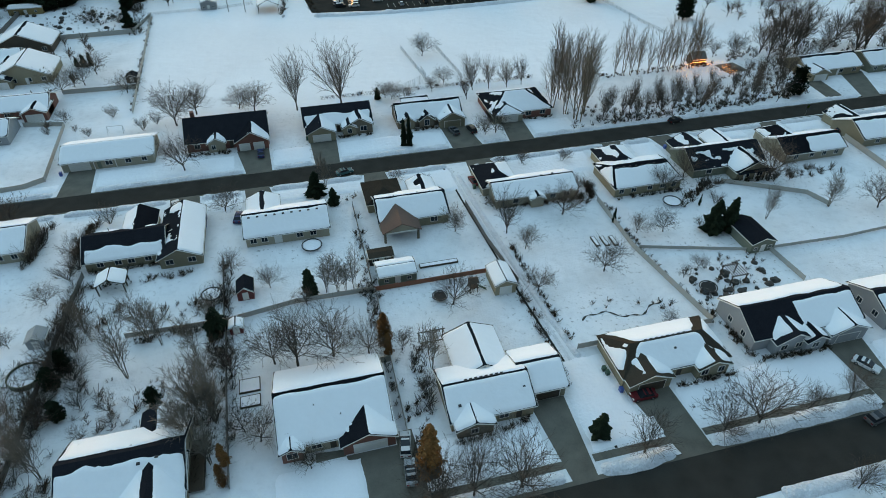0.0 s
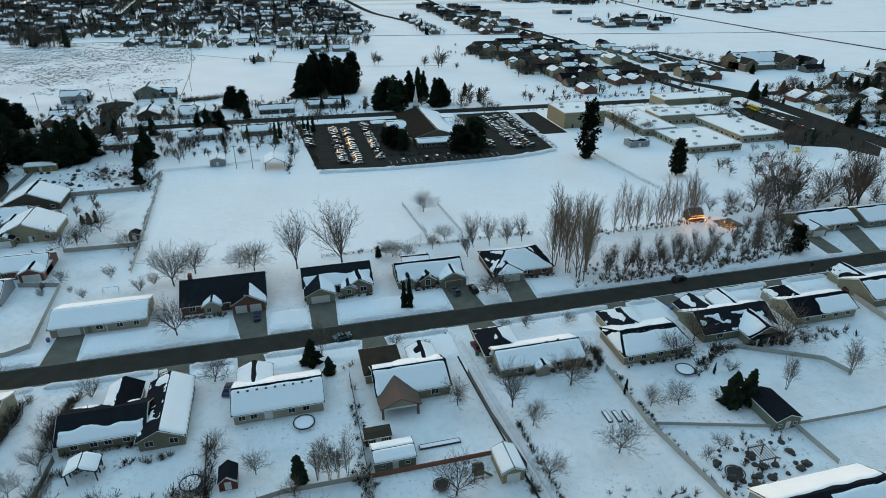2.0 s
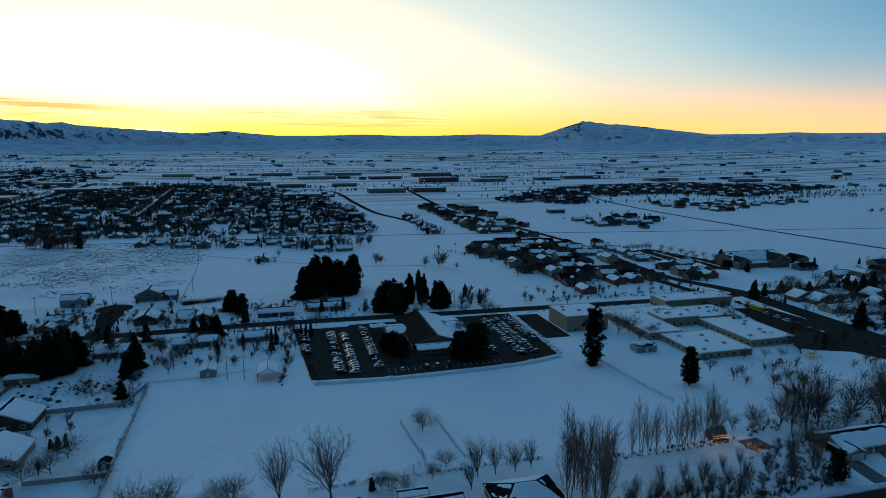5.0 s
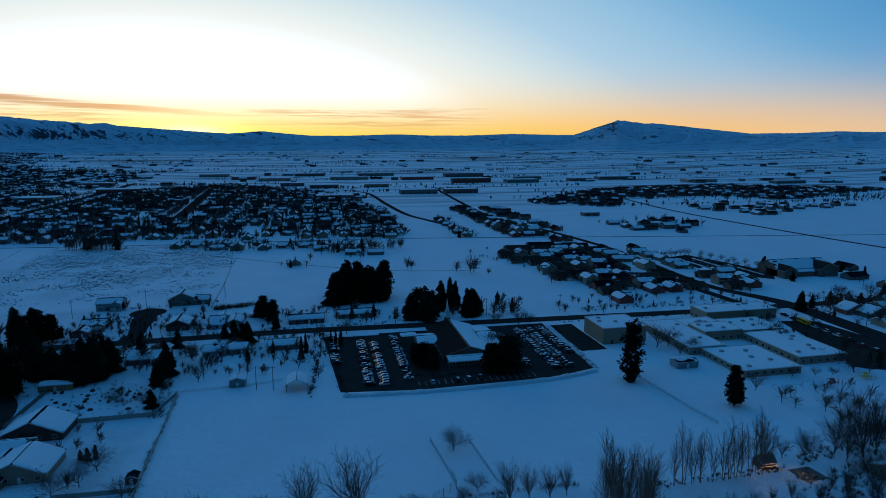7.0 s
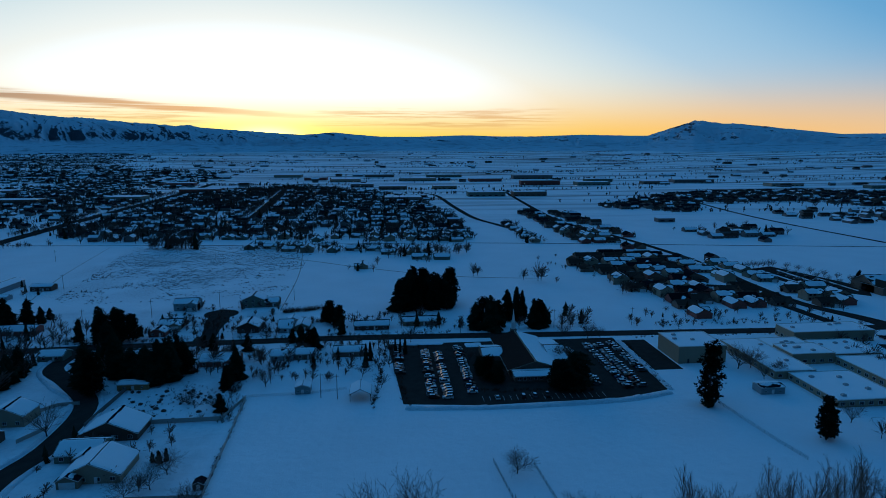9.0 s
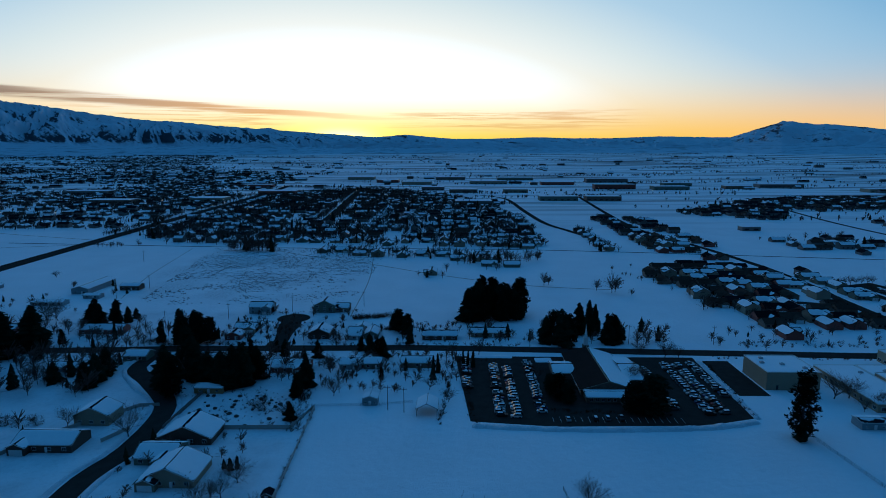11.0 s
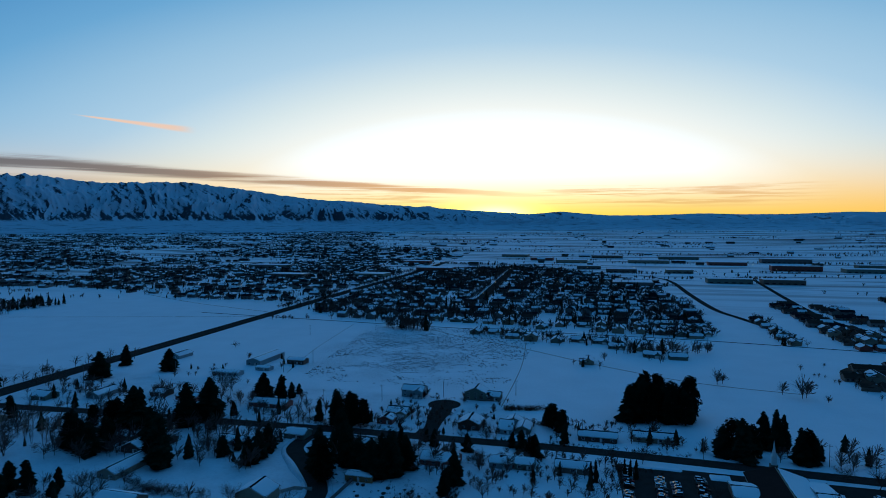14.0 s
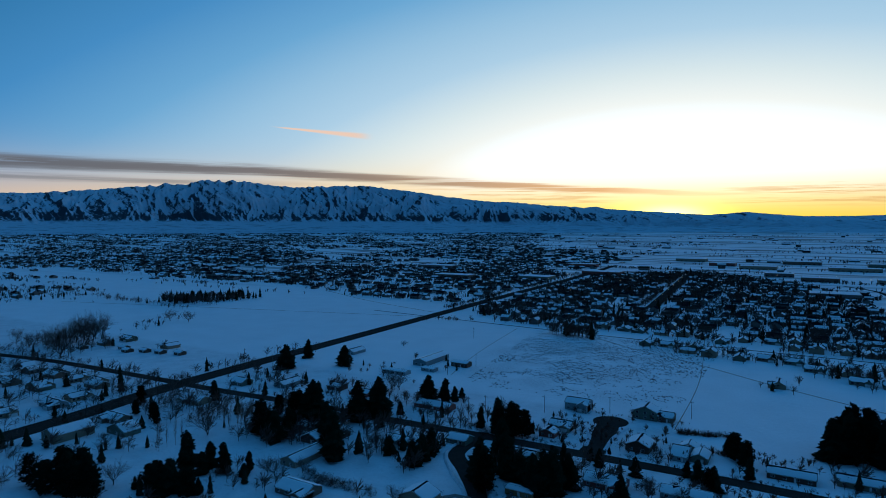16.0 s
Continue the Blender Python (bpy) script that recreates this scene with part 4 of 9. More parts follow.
def front_dark_house():
    h = thing("house", at(-33, 55), "beige house with grey-green roof partly covered by snow", "house", "houses on the front street")
    block(h, -8.7, 8.6, 0, 12, 2.9, 0.5, "x", wall=BEIGE, roof=SHINGLE, snow=(0.35, 0.15, 0), margin=(0.05, 1.5, 0.3), seed=37, rough=0.6)
    block(h, -0.5, 8.4, -2.5, 6, 2.9, 0.5, "y", wall=BEIGE, snow=(0.8, 0.6, 0), margin=(0.05, 0.8, 0.2), seed=38)
    block(h, 1.5, 5.5, 9, 15, 2.9, 0.6, "y", wall=BEIGE, snow=(0.4, -1.5, 0), seed=39)
    win(h, 2.2, -2.5, 0.95, 1.5, 1.2, "s")
    win(h, -5, 0, 0.95, 1.5, 1.2, "s")
    d = Mesh().box(8.6, 10.9, 0.5, 9.5, 0.5, 0.75)
    for k in range(10):
        d.box(10.8, 10.9, 0.5 + k, 0.6 + k, 0.7, 1.7)
    d.box(10.78, 10.92, 0.5, 9.6, 1.7, 1.78)
    part("deck", d, DARKWOOD, h, "dark wooden side deck with railing")
    vents(h, [(2.5, 4, 5.2), (5, 4.5, 5.3)], "box")
    return h


def brick_garage_house():
    h = thing("house", at(-1.7, 57), "brick-fronted house with broad snowy roof and white garage door", "house", "houses on the front street")
    block(h, -8.8, 8.6, 1.2, 16.4, 2.8, 0.48, "x", wall=BEIGE, snow=(1.0, 1.0, 0), margin=(0.04, 0.42, 0.1), seed=40)
    block(h, 0.6, 8.9, -0.6, 7.5, 2.8, 0.45, "y", wall=BRICK, snow=(1.1, -1.6, 0), margin=(0.04, 0.1, 0.1), seed=41)
    block(h, -8.8, -5.6, 0.2, 4, 2.8, 0.5, "y", wall=BRICK, snow=(0.9, 0.9, 0), margin=(0.04, 0.1, 0.1), seed=42)
    garage_door(h, 4.9, -0.6, "s", 5.2)
    win(h, -7.2, 0.2, 0.9, 1.6, 1.4, "s")
    win(h, -3.4, 1.2, 0.9, 1.5, 1.3, "s")
    door(h, -0.8, 1.2, "s", material=DARKWOOD)
    vents(h, [(-3, 6, 5.3), (1.0, 4.0, 4.4)], "pipe")
    return h


def snow_ell_house():
    h = thing("house", at(26.5, 56), "tan stone house with deep snow on every roof", "house", "houses on the front street")
    block(h, -10, 4.2, 0.4, 11.2, 2.8, 0.45, "x", wall=TAN, snow=(1.2, 0.7, 0), margin=(0.04, 0.22, 0.2), seed=43)
    block(h, 3.6, 10.9, 2.8, 12.2, 2.8, 0.45, "x", wall=TAN, snow=(1.2, 0.9, 0), margin=(0.04, 0.3, 0.06), seed=44)
    block(h, -6.5, 2.6, 9, 18.8, 2.8, 0.45, "y", wall=TAN, snow=(1.2, 0.7, 0), margin=(0.04, 0.3, 0.2), seed=45)
    block(h, -9.4, -3.4, -1.3, 4, 2.7, 0.4, "y", wall=STONE, snow=(1.1, 1.0, 0), margin=(0.04, 0.1, 0.15), seed=46)
    garage_door(h, 7.4, 2.8, "s", 4.9, material=DARKWOOD)
    win(h, -6.6, -1.3, 0.9, 1.2, 1.2, "s")
    win(h, -1.0, 0.4, 0.9, 1.5, 1.3, "s")
    door(h, 1.6, 0.4, "s", material=DARKWOOD)
    vents(h, [(-6.2 + 0.9 * k, 5.9, 5.3) for k in range(8)], "box")
    vents(h, [(-8.2, 2.2, 3.9), (3.2, 3.2, 4.2)], "box")
    return h


def brown_hip_house():
    h = thing("house", at(58, 57), "tan house with brown hipped roof under partial snow", "house", "houses on the front street")
    block(h, -10.2, 10.4, 0.8, 10.6, 2.8, 0.48, "x", hip=3.6, wall=TAN, roof=SHINGLE_BROWN, snow=(1.1, 1.2, -0.9), margin=(0.1, 0.2, 1.5), seed=47)
    block(h, -9.9, -1.9, -1.0, 7, 2.8, 0.42, "y", wall=TAN, roof=SHINGLE_BROWN, snow=(0.0, -1.2, 0), margin=(0.1, 0.9, 0.9), seed=48)
    block(h, 3.6, 9.6, -0.8, 5, 2.8, 0.45, "y", wall=TAN, roof=SHINGLE_BROWN, snow=(-1.2, 0.1, 0), margin=(0.1, 0.4, 0.4), seed=49)
    garage_door(h, -5.6, -1.0, "s", 5.0, material=DARKWOOD)
    win(h, 4.9, -0.8, 0.9, 1.3, 1.4, "s")
    win(h, 8.2, -0.8, 0.9, 1.2, 1.4, "s")
    door(h, 0.8, 0.8, "s", material=DARKWOOD)
    vents(h, [(-4 + 1.1 * k, 5.7, 5.2) for k in range(8)], "box")
    vents(h, [(0.8, 3.5, 4.3)], "box")
    return h


def grey_house():
    h = thing("house", at(87, 58.5), "light grey house with dark gables and snow patches", "house", "houses on the front street")
    block(h, -12, 11.5, 1, 12, 3.4, 0.5, "x", wall=GREY, snow=(0.9, 1.0, 0), margin=(0.1, 0.8, 0.3, 11), seed=50)
    block(h, -8.5, -1.2, -0.8, 6, 3.2, 0.5, "y", wall=GREY, snow=(0.9, 0.9, 0), margin=(0.3, 0.6, 1.2), seed=51)
    block(h, -2.5, 1.6, -1.6, 5, 3.0, 0.55, "y", wall=GREY, snow=(0.2, -0.8, 0), margin=(0.1, 0.6, 0.5), seed=52)
    block(h, 3.0, 11.3, -1.2, 6, 3.0, 0.42, "y", wall=GREY, snow=(1.1, 1.1, 0), margin=(0.05, 0.2, 0.1), seed=53)
    garage_door(h, 7.2, -1.2, "s", 4.9, material=GREY)
    for x, y in ((-6.6, -0.8), (-3.4, -0.8), (-0.4, -1.6)):
        win(h, x, y, 1.0, 1.3, 1.2, "s")
    win(h, -12, 4, 1.3, 1.1, 1.2, "w")
    win(h, -12, 8, 1.3, 1.1, 1.2, "w")
    return h


def east_house():
    h = thing("house", at(114, 58), "light grey house with snowy roof at the street's end", "house", "houses on the front street")
    block(h, -10.3, 10, 0, 10.5, 3.2, 0.45, "x", wall=GREY, snow=(0.5, 1.0, 0), margin=(0.1, 0.8, 0.3), seed=54)
    win(h, -10.3, 3, 1.1, 1.2, 1.2, "w")
    win(h, -10.3, 7, 1.1, 1.2, 1.2, "w")
    win(h, -6, 0, 1.1, 1.4, 1.2, "s")
    return h


for build in (brick_house, tan_long_house, tan_garage_house, steep_front_house, hip_house, dark_ell_house, snowy_back_house, porch_house, lane_house,
              vented_house, gabled_porch_house, plain_dark_house, corner_house, west_house, front_dark_house, brick_garage_house, snow_ell_house,
              brown_hip_house, grey_house, east_house):
    build()

# ---- trees ----
def grow(rnd, limbs, twigs, p, d, r, level, st, size):
    """Adds one branch of a tree of that size, and what springs from it."""
    top = len(st["lens"]) - 1
    length = st["lens"][level] * size * rnd.uniform(0.75, 1.15)
    segs = 3 if level < 2 else 1
    pts, q, r1, dirs = [p], p, r, []
    for s in range(segs):
        d = (d + Vector((rnd.uniform(-1, 1), rnd.uniform(-1, 1), rnd.uniform(-0.3, 1) * st["up"])) * st["bend"]).normalized()
        q = q + d * (length / segs)
        r2 = max(r1 * (0.80 if level < 2 else 0.6), st["fine"] * 0.7)
        (limbs if level < 2 else twigs).tube(pts[-1], q, r1, r2, 5 if level == 0 else 4 if level == 1 else 3, False)
        pts.append(q)
        dirs.append(d)
        r1 = r2
    if level == top:
        return
    n = st["split"][level]
    lo = st["from"][level]
    for k in range(n):
        t = lo + (1 - lo) * (k + rnd.random()) / n
        i = min(segs - 1, int(t * segs))
        base = pts[i] + (pts[i + 1] - pts[i]) * (t * segs - i)
        dd = dirs[i]
        side = dd.orthogonal().normalized()
        a = 2.4 * k + rnd.uniform(-0.5, 0.5)
        side = side * math.cos(a) + dd.cross(side) * math.sin(a)
        ang = radians(st["angle"][level] * rnd.uniform(0.55, 1.25))
        if level == 0 and k == n - 1:
            ang *= 0.25
        way = (dd * math.cos(ang) + side * math.sin(ang) + Vector((0, 0, st["lift"]))).normalized()
        grow(rnd, limbs, twigs, base, way, max(r * (1 - 0.45 * t) * 0.62, st["fine"]), level + 1, st, size * (1 - st["taper"] * (t - lo) if level == 0 else 1))


STYLES = {
    "round": {"lens": (1.9, 4.0, 2.5, 1.5, 0.95), "split": (8, 8, 4, 3), "from": (0.7, 0.22, 0.2, 0.2), "angle": (46, 42, 42, 40), "bend": 0.13, "up": 0.5, "lift": 0.08, "fine": 0.0165, "r": 0.19, "stems": 1, "taper": 0.0},
    "tall": {"lens": (2.0, 6.0, 2.7, 1.5, 0.9), "split": (8, 9, 4, 2), "from": (0.55, 0.15, 0.2, 0.2), "angle": (25, 27, 32, 34), "bend": 0.08, "up": 0.7, "lift": 0.13, "fine": 0.0145, "r": 0.18, "stems": 1, "taper": 0.0},
    "poplar": {"lens": (9.0, 3.4, 1.7, 0.9), "split": (12, 5, 3), "from": (0.10, 0.2, 0.25), "angle": (16, 18, 26), "bend": 0.04, "up": 0.9, "lift": 0.12, "fine": 0.0095, "r": 0.052, "stems": 2, "taper": 0.55},
    "pale": {"lens": (8.0, 2.9, 1.5, 0.8), "split": (15, 6, 3), "from": (0.2, 0.25, 0.25), "angle": (36, 34, 34), "bend": 0.07, "up": 0.8, "lift": 0.2, "fine": 0.0125, "r": 0.058, "stems": 3, "taper": 0.6},
    "shrub": {"lens": (5.5, 3.0, 1.8), "split": (7, 5), "from": (0.2, 0.25), "angle": (36, 36), "bend": 0.12, "up": 0.6, "lift": 0.1, "fine": 0.024, "r": 0.06, "stems": 11, "taper": 0.2},
    "sparse": {"lens": (2.0, 4.6, 2.6, 1.6), "split": (8, 7, 5), "from": (0.6, 0.22, 0.2), "angle": (38, 40, 42), "bend": 0.12, "up": 0.5, "lift": 0.12, "fine": 0.025, "r": 0.20, "stems": 1, "taper": 0.0},
}
TREE_LABEL = {"round": "bare round-crowned deciduous tree standing in snow", "tall": "tall bare tree with upright limbs in snow", "poplar": "tall slender bare poplar in snow",
              "pale": "pale-barked bare tree with several stems", "shrub": "leafless brown shrub in the snow", "sparse": "bare winter tree standing in snow"}


def bare_tree(kind, seed):
    """A leafless tree 10 m high: trunk with limbs, and a crown of twigs."""
    st, rnd = STYLES[kind], random.Random(seed)
    limbs, twigs = Mesh(), Mesh()
    for k in range(st["stems"]):
        a = 2 * math.pi * k / st["stems"] + rnd.random()
        off = 0.0 if st["stems"] == 1 else 0.12
        lean = 0.05 if st["stems"] == 1 else (0.55 if kind == "shrub" else 0.06)
        d = Vector((math.cos(a) * lean, math.sin(a) * lean, 1)).normalized()
        grow(rnd, limbs, twigs, Vector((math.cos(a) * off, math.sin(a) * off, -0.15)), d, st["r"], 0, st, rnd.uniform(0.75, 1.0) if st["stems"] > 1 and k else 1.0)
    top = max(v[2] for v in limbs.v + twigs.v)
    k = 10.0 / top
    for m in (limbs, twigs):
        m.v = [(x * k, y * k, z * k) for x, y, z in m.v]
    t = thing("tree" if kind != "shrub" else "shrub", pose(0, 0, -60), TREE_LABEL[kind], "tree" if kind != "shrub" else "shrub")
    wood = {"pale": PALE_BARK, "poplar": POPLAR_BARK}.get(kind)
    part("trunk", limbs, wood or BARK, t)
    part("crown", twigs, wood or TWIG, t)
    return t


def needle_tree(seed, width=0.34, name="spruce"):
    """A conifer 10 m high: trunk and uneven whorls of drooping needled boughs, full to the ground."""
    rnd = random.Random(seed)
    m, trunk = Mesh(), Mesh()
    trunk.tube((0, 0, -0.2), (0, 0, 9.4), 0.17, 0.03, 6)
    z = 0.35
    while z < 9.85:
        f = 1 - z / 10.0
        R = 10 * width * (f ** 0.55) * min(1.0, 0.66 + z / 4.0) + 0.10
        n = max(6, int(15 * f + 5))
        o = rnd.random() * 6
        for k in range(n):
            a = o + 2 * math.pi * k / n + rnd.uniform(-0.2, 0.2)
            r = R * rnd.uniform(0.62, 1.0) * (0.86 + 0.85 * nz(1.6 * math.cos(a), 1.6 * math.sin(a) + seed, z, 0.62))
            ca, sa = math.cos(a), math.sin(a)
            w = 0.20 + r * 0.22
            zz = z + rnd.uniform(-0.14, 0.14)
            tip = (r * ca, r * sa, zz - r * rnd.uniform(0.02, 0.30))
            mid = (r * 0.62 * ca, r * 0.62 * sa, zz + 0.03)
            lft = (mid[0] - sa * w, mid[1] + ca * w, mid[2] - 0.18 * r - 0.12)
            rgt = (mid[0] + sa * w, mid[1] - ca * w, mid[2] - 0.18 * r - 0.12)
            b = len(m.v)
            m.v += [(0, 0, zz + 0.15), lft, mid, rgt, tip]
            m.f += [(b, b + 1, b + 2), (b, b + 2, b + 3), (b + 1, b + 4, b + 2), (b + 2, b + 4, b + 3)]
        z += 0.24 * rnd.uniform(0.8, 1.2)
    t = thing("conifer", pose(0, 0, -60), "dark green conifer with dense needled boughs", "tree")
    part("trunk", trunk, BARK, t)
    part("crown", m, NEEDLE, t)
    return t


def pine_tree(seed):
    """A broad old pine 10 m high: limbs with many tufts of needles, rounded at the top."""
    rnd = random.Random(seed)
    m, trunk = Mesh(), Mesh()
    trunk.tube((0, 0, -0.2), (0.1, 0.1, 9.0), 0.24, 0.06, 6)
    for k in range(120):
        z = 0.7 + 8.7 * (k + rnd.random()) / 120
        f = min(1.0, 0.55 + z / 6.0) * max(0.12, 1 - (z / 10.4) ** 2.6) ** 0.75
        a = 2.4 * k + rnd.uniform(-0.5, 0.5)
        r = 2.75 * f * rnd.uniform(0.45, 1.0) * (0.92 + 0.4 * nz(1.3 * math.cos(a), 1.3 * math.sin(a) + seed, z, 0.7))
        e = Vector((r * math.cos(a), r * math.sin(a), z + rnd.uniform(-0.1, 0.5)))
        trunk.tube((0, 0, z - 0.3), e, 0.05, 0.02, 3, False)
        for j in range(9):
            c = e * rnd.uniform(0.55, 1.05)
            c.z = e.z + rnd.uniform(-0.45, 0.5)
            c += Vector((rnd.uniform(-1, 1), rnd.uniform(-1, 1), 0)) * 0.45
            s = rnd.uniform(0.30, 0.62)
            for q in range(4):
                d = Vector((rnd.uniform(-1, 1), rnd.uniform(-1, 1), rnd.uniform(-0.4, 1))).normalized()
                o = d.orthogonal().normalized() * s * 0.42
                m.poly([c - o, c + o, c + d * s])
    t = thing("pine", pose(0, 0, -60), "broad dark evergreen pine tree", "tree")
    part("trunk", trunk, BARK, t)
    part("crown", m, NEEDLE, t)
    return t


def leafy_tree(seed):
    """A columnar tree that kept its rust-coloured leaves."""
    rnd = random.Random(seed)
    st = STYLES["poplar"]
    limbs, twigs, leaf = Mesh(), Mesh(), Mesh()
    grow(rnd, limbs, twigs, Vector((0, 0, -0.1)), Vector((0, 0, 1)), 0.12, 0, st, 0.9)
    for k in range(4200):
        z = rnd.uniform(0.8, 10)
        f = min(1.0, (z - 0.3) / 1.6) * (1 - ((z - 0.5) / 10.0) ** 2.2) ** 0.8
        a = rnd.uniform(0, 6.283)
        r = 1.75 * f * rnd.random() ** 0.6 * (0.75 + 0.55 * nz(2 * math.cos(a), 2 * math.sin(a) + z * 1.2, seed, 0.8))
        c = Vector((r * math.cos(a), r * math.sin(a), z))
        d = Vector((rnd.uniform(-1, 1), rnd.uniform(-1, 1), rnd.uniform(-1, 1))).normalized()
        o = d.orthogonal().normalized() * 0.09
        leaf.poly([c - o, c + d * 0.16, c + o, c - d * 0.16])
    t = thing("leafy_tree", pose(0, 0, -60), "columnar tree with rust-orange dead leaves", "tree")
    part("trunk", limbs, BARK, t)
    part("branches", twigs, TWIG, t)
    part("crown", leaf, RUST_LEAF, t)
    return t


MASTERS = {
    "round": [bare_tree("round", s) for s in (11, 12, 13)], "tall": [bare_tree("tall", s) for s in (21, 22)], "poplar": [bare_tree("poplar", s) for s in (31, 32, 33)],
    "pale": [bare_tree("pale", s) for s in (41, 42)], "shrub": [bare_tree("shrub", s) for s in (51, 52)], "sparse": [bare_tree("sparse", s) for s in (61, 62, 63)],
    "conifer": [needle_tree(s, w) for s, w in ((71, 0.30), (72, 0.36), (73, 0.25), (74, 0.33))], "pine": [pine_tree(s) for s in (81, 82, 83)], "rust": [leafy_tree(91)],
    "slim": [needle_tree(75, 0.13)],
}
USED = {}
TREE_RND = random.Random(5)


def plant(kind, places, fat=1.0, group=""):
    """Sets trees: x, y, height. The first of each kind is the tree itself, the rest are copies."""
    for x, y, h in places:
        ms = MASTERS[kind]
        ob = ms[TREE_RND.randrange(len(ms))]
        s = h / 10.0
        w = s * fat * TREE_RND.uniform(0.85, 1.12)
        m = pose(x, y, floor_z(x, y), 0, 0, TREE_RND.uniform(0, 360)) @ Matrix.Diagonal((w, w, s, 1))
        if ob.name not in USED:
            USED[ob.name] = 1
            ob.matrix_basis = m
        else:
            ob = copy_thing(ob, m)
            ob.matrix_basis = m
        if group:
            ob["group"] = group

# ---- trees in the near yards ----
plant("round", [(-35.3, 178.6, 13.7), (-30.1, 185, 11), (-31.2, 151.4, 11.8), (-52.7, 206.1, 8.9), (-73, 211, 9.9), (-67.1, 215.8, 8.7), (-64.9, 224.5, 9.6), (-67.9, 188.6, 5.2), (-20.6, 129.8, 7.7), (-12.7, 182.5, 9.8), (-17.4, 185.8, 8.8), (47.7, 214.4, 9.2), (30, 181.1, 6.8), (28.2, 182.7, 6), (34.4, 178.8, 6.6), (44, 183.7, 5.9), (49.4, 189.1, 6.5), (52.2, 151.1, 6.9), (55.4, 151.3, 8.9), (51.1, 134.3, 3.8), (56.6, 133, 4.8), (68.2, 131.8, 4.3), (22.6, 133.4, 3.8), (31.4, 108.5, 7.9), (58.4, 108.8, 10), (45, 98.5, 6.9)], 1.15)
plant("tall", [(0.1, 180.4, 20.4), (14, 181.5, 23.1)], 1.05)
plant("tall", [(53.5, 175.3, 9.4), (57.3, 181.6, 12.6), (62.9, 181.5, 12.6), (69.1, 181.3, 11.1), (74.6, 182, 10.9), (42.8, 105, 14.4), (178.2, 182.8, 25), (183.2, 183.1, 24), (170.5, 181.6, 15), (204.9, 177.9, 25), (210.1, 178.2, 26), (214, 182, 22)], 0.95)
plant("poplar", [(82.5, 173, 24), (82.6, 168.2, 24.2), (83.9, 165.5, 24.5), (81.7, 153.9, 28.9), (82.8, 152.2, 28.1), (78, 163, 23), (88, 161, 24), (92, 170, 20), (111.3, 180.2, 20.3), (116.7, 180.2, 18.9), (124.3, 179.7, 19.8), (128.7, 180, 20.9), (133.8, 180.2, 21.5), (144.8, 187.8, 18.4), (120.7, 179.8, 15.7), (114, 180, 18), (126.5, 179.8, 17), (131, 180.4, 18), (137, 181, 19), (80, 158, 25), (85.5, 169, 23), (80, 168, 22), (139, 181, 17), (141.5, 182, 20), (108, 180, 17), (90, 164, 21), (86, 157, 24)], 1.3, group="row of poplars")
plant("tall", [(89.9, 151.9, 11.3), (96.4, 152.4, 10.8), (99.8, 148.8, 10.5), (105, 152.5, 10.4), (108.9, 150.9, 10.4), (114.5, 153, 9.6), (119.3, 152.7, 9.7), (122.3, 150.4, 11.3), (131.6, 156.2, 8.5), (134, 153.7, 6.8), (137.4, 151.3, 9.4), (143.7, 152, 10.9), (150.1, 149.8, 10), (133.3, 160.6, 7.7)], 0.85, group="street trees")
plant("tall", [(93, 155, 8), (103, 158, 8), (112, 157, 8.5), (118, 159, 8), (126, 158, 8), (140, 158, 9), (147, 157, 10), (152, 162, 10), (160, 160, 9), (97, 160, 7), (107, 163, 8), (115, 164, 7.5), (122, 163, 8), (129, 164, 7), (136, 165, 8), (143, 163, 8.5), (150, 167, 9), (156, 166, 10), (163, 165, 11), (168, 167, 10), (100, 154, 9), (110, 155, 9), (119, 156, 9), (126, 153.5, 9), (145, 155, 10), (155, 156, 10)], 0.8)
plant("shrub", [(-44.6, 177.9, 5.2), (-41.2, 181.1, 4.1), (-54.5, 188.9, 4.5), (-59.5, 177.7, 3.6), (-71, 181.5, 3), (-63.7, 181.6, 2.5), (-46.7, 131.1, 5.7), (-69.3, 136.7, 8.2), (29.5, 130.9, 2.8), (-43.8, 76.9, 4.1), (-38.5, 74.6, 4.6), (94, 148.6, 3), (101, 149, 3), (110, 149, 3), (128, 149, 3), (88, 150, 3)])
plant("shrub", [(-50.5, 115, 5.5), (-51, 119, 6), (-50.5, 123, 5), (-52, 112, 5), (-61, 121, 5), (-61, 126, 5), (39, 72, 2.4), (39.4, 77, 2.6), (38.6, 82, 2.4), (38.2, 87, 2.6), (88, 96, 3), (97, 104, 4), (99, 110, 5), (66, 118, 5), (43, 116, 4)], 1.2)
plant("round", [(159.1, 185.9, 8.3), (196.3, 183.1, 8.3), (117.1, 109.9, 14.1), (135.2, 92.6, 9.6), (117.8, 109, 5.3), (122.3, 108.6, 4.2), (78.5, 96.7, 7.1), (72.2, 97.7, 6), (96.1, 116.7, 9), (87.4, 111.3, 8.8), (-54.7, 104.9, 6.8), (-18.3, 77, 9.4), (-10.9, 78.1, 10.7), (-11, 99.2, 5.7), (-58.7, 94, 4.5), (-18.8, 105.2, 6.8), (-13.8, 62.2, 8.6), (-16.2, 64.6, 7.6), (-6.9, 76.7, 14), (-0.4, 77.4, 13.7), (6.1, 76.5, 7.8), (12.2, 75.7, 6.2), (24.6, 85.2, 11.7)])
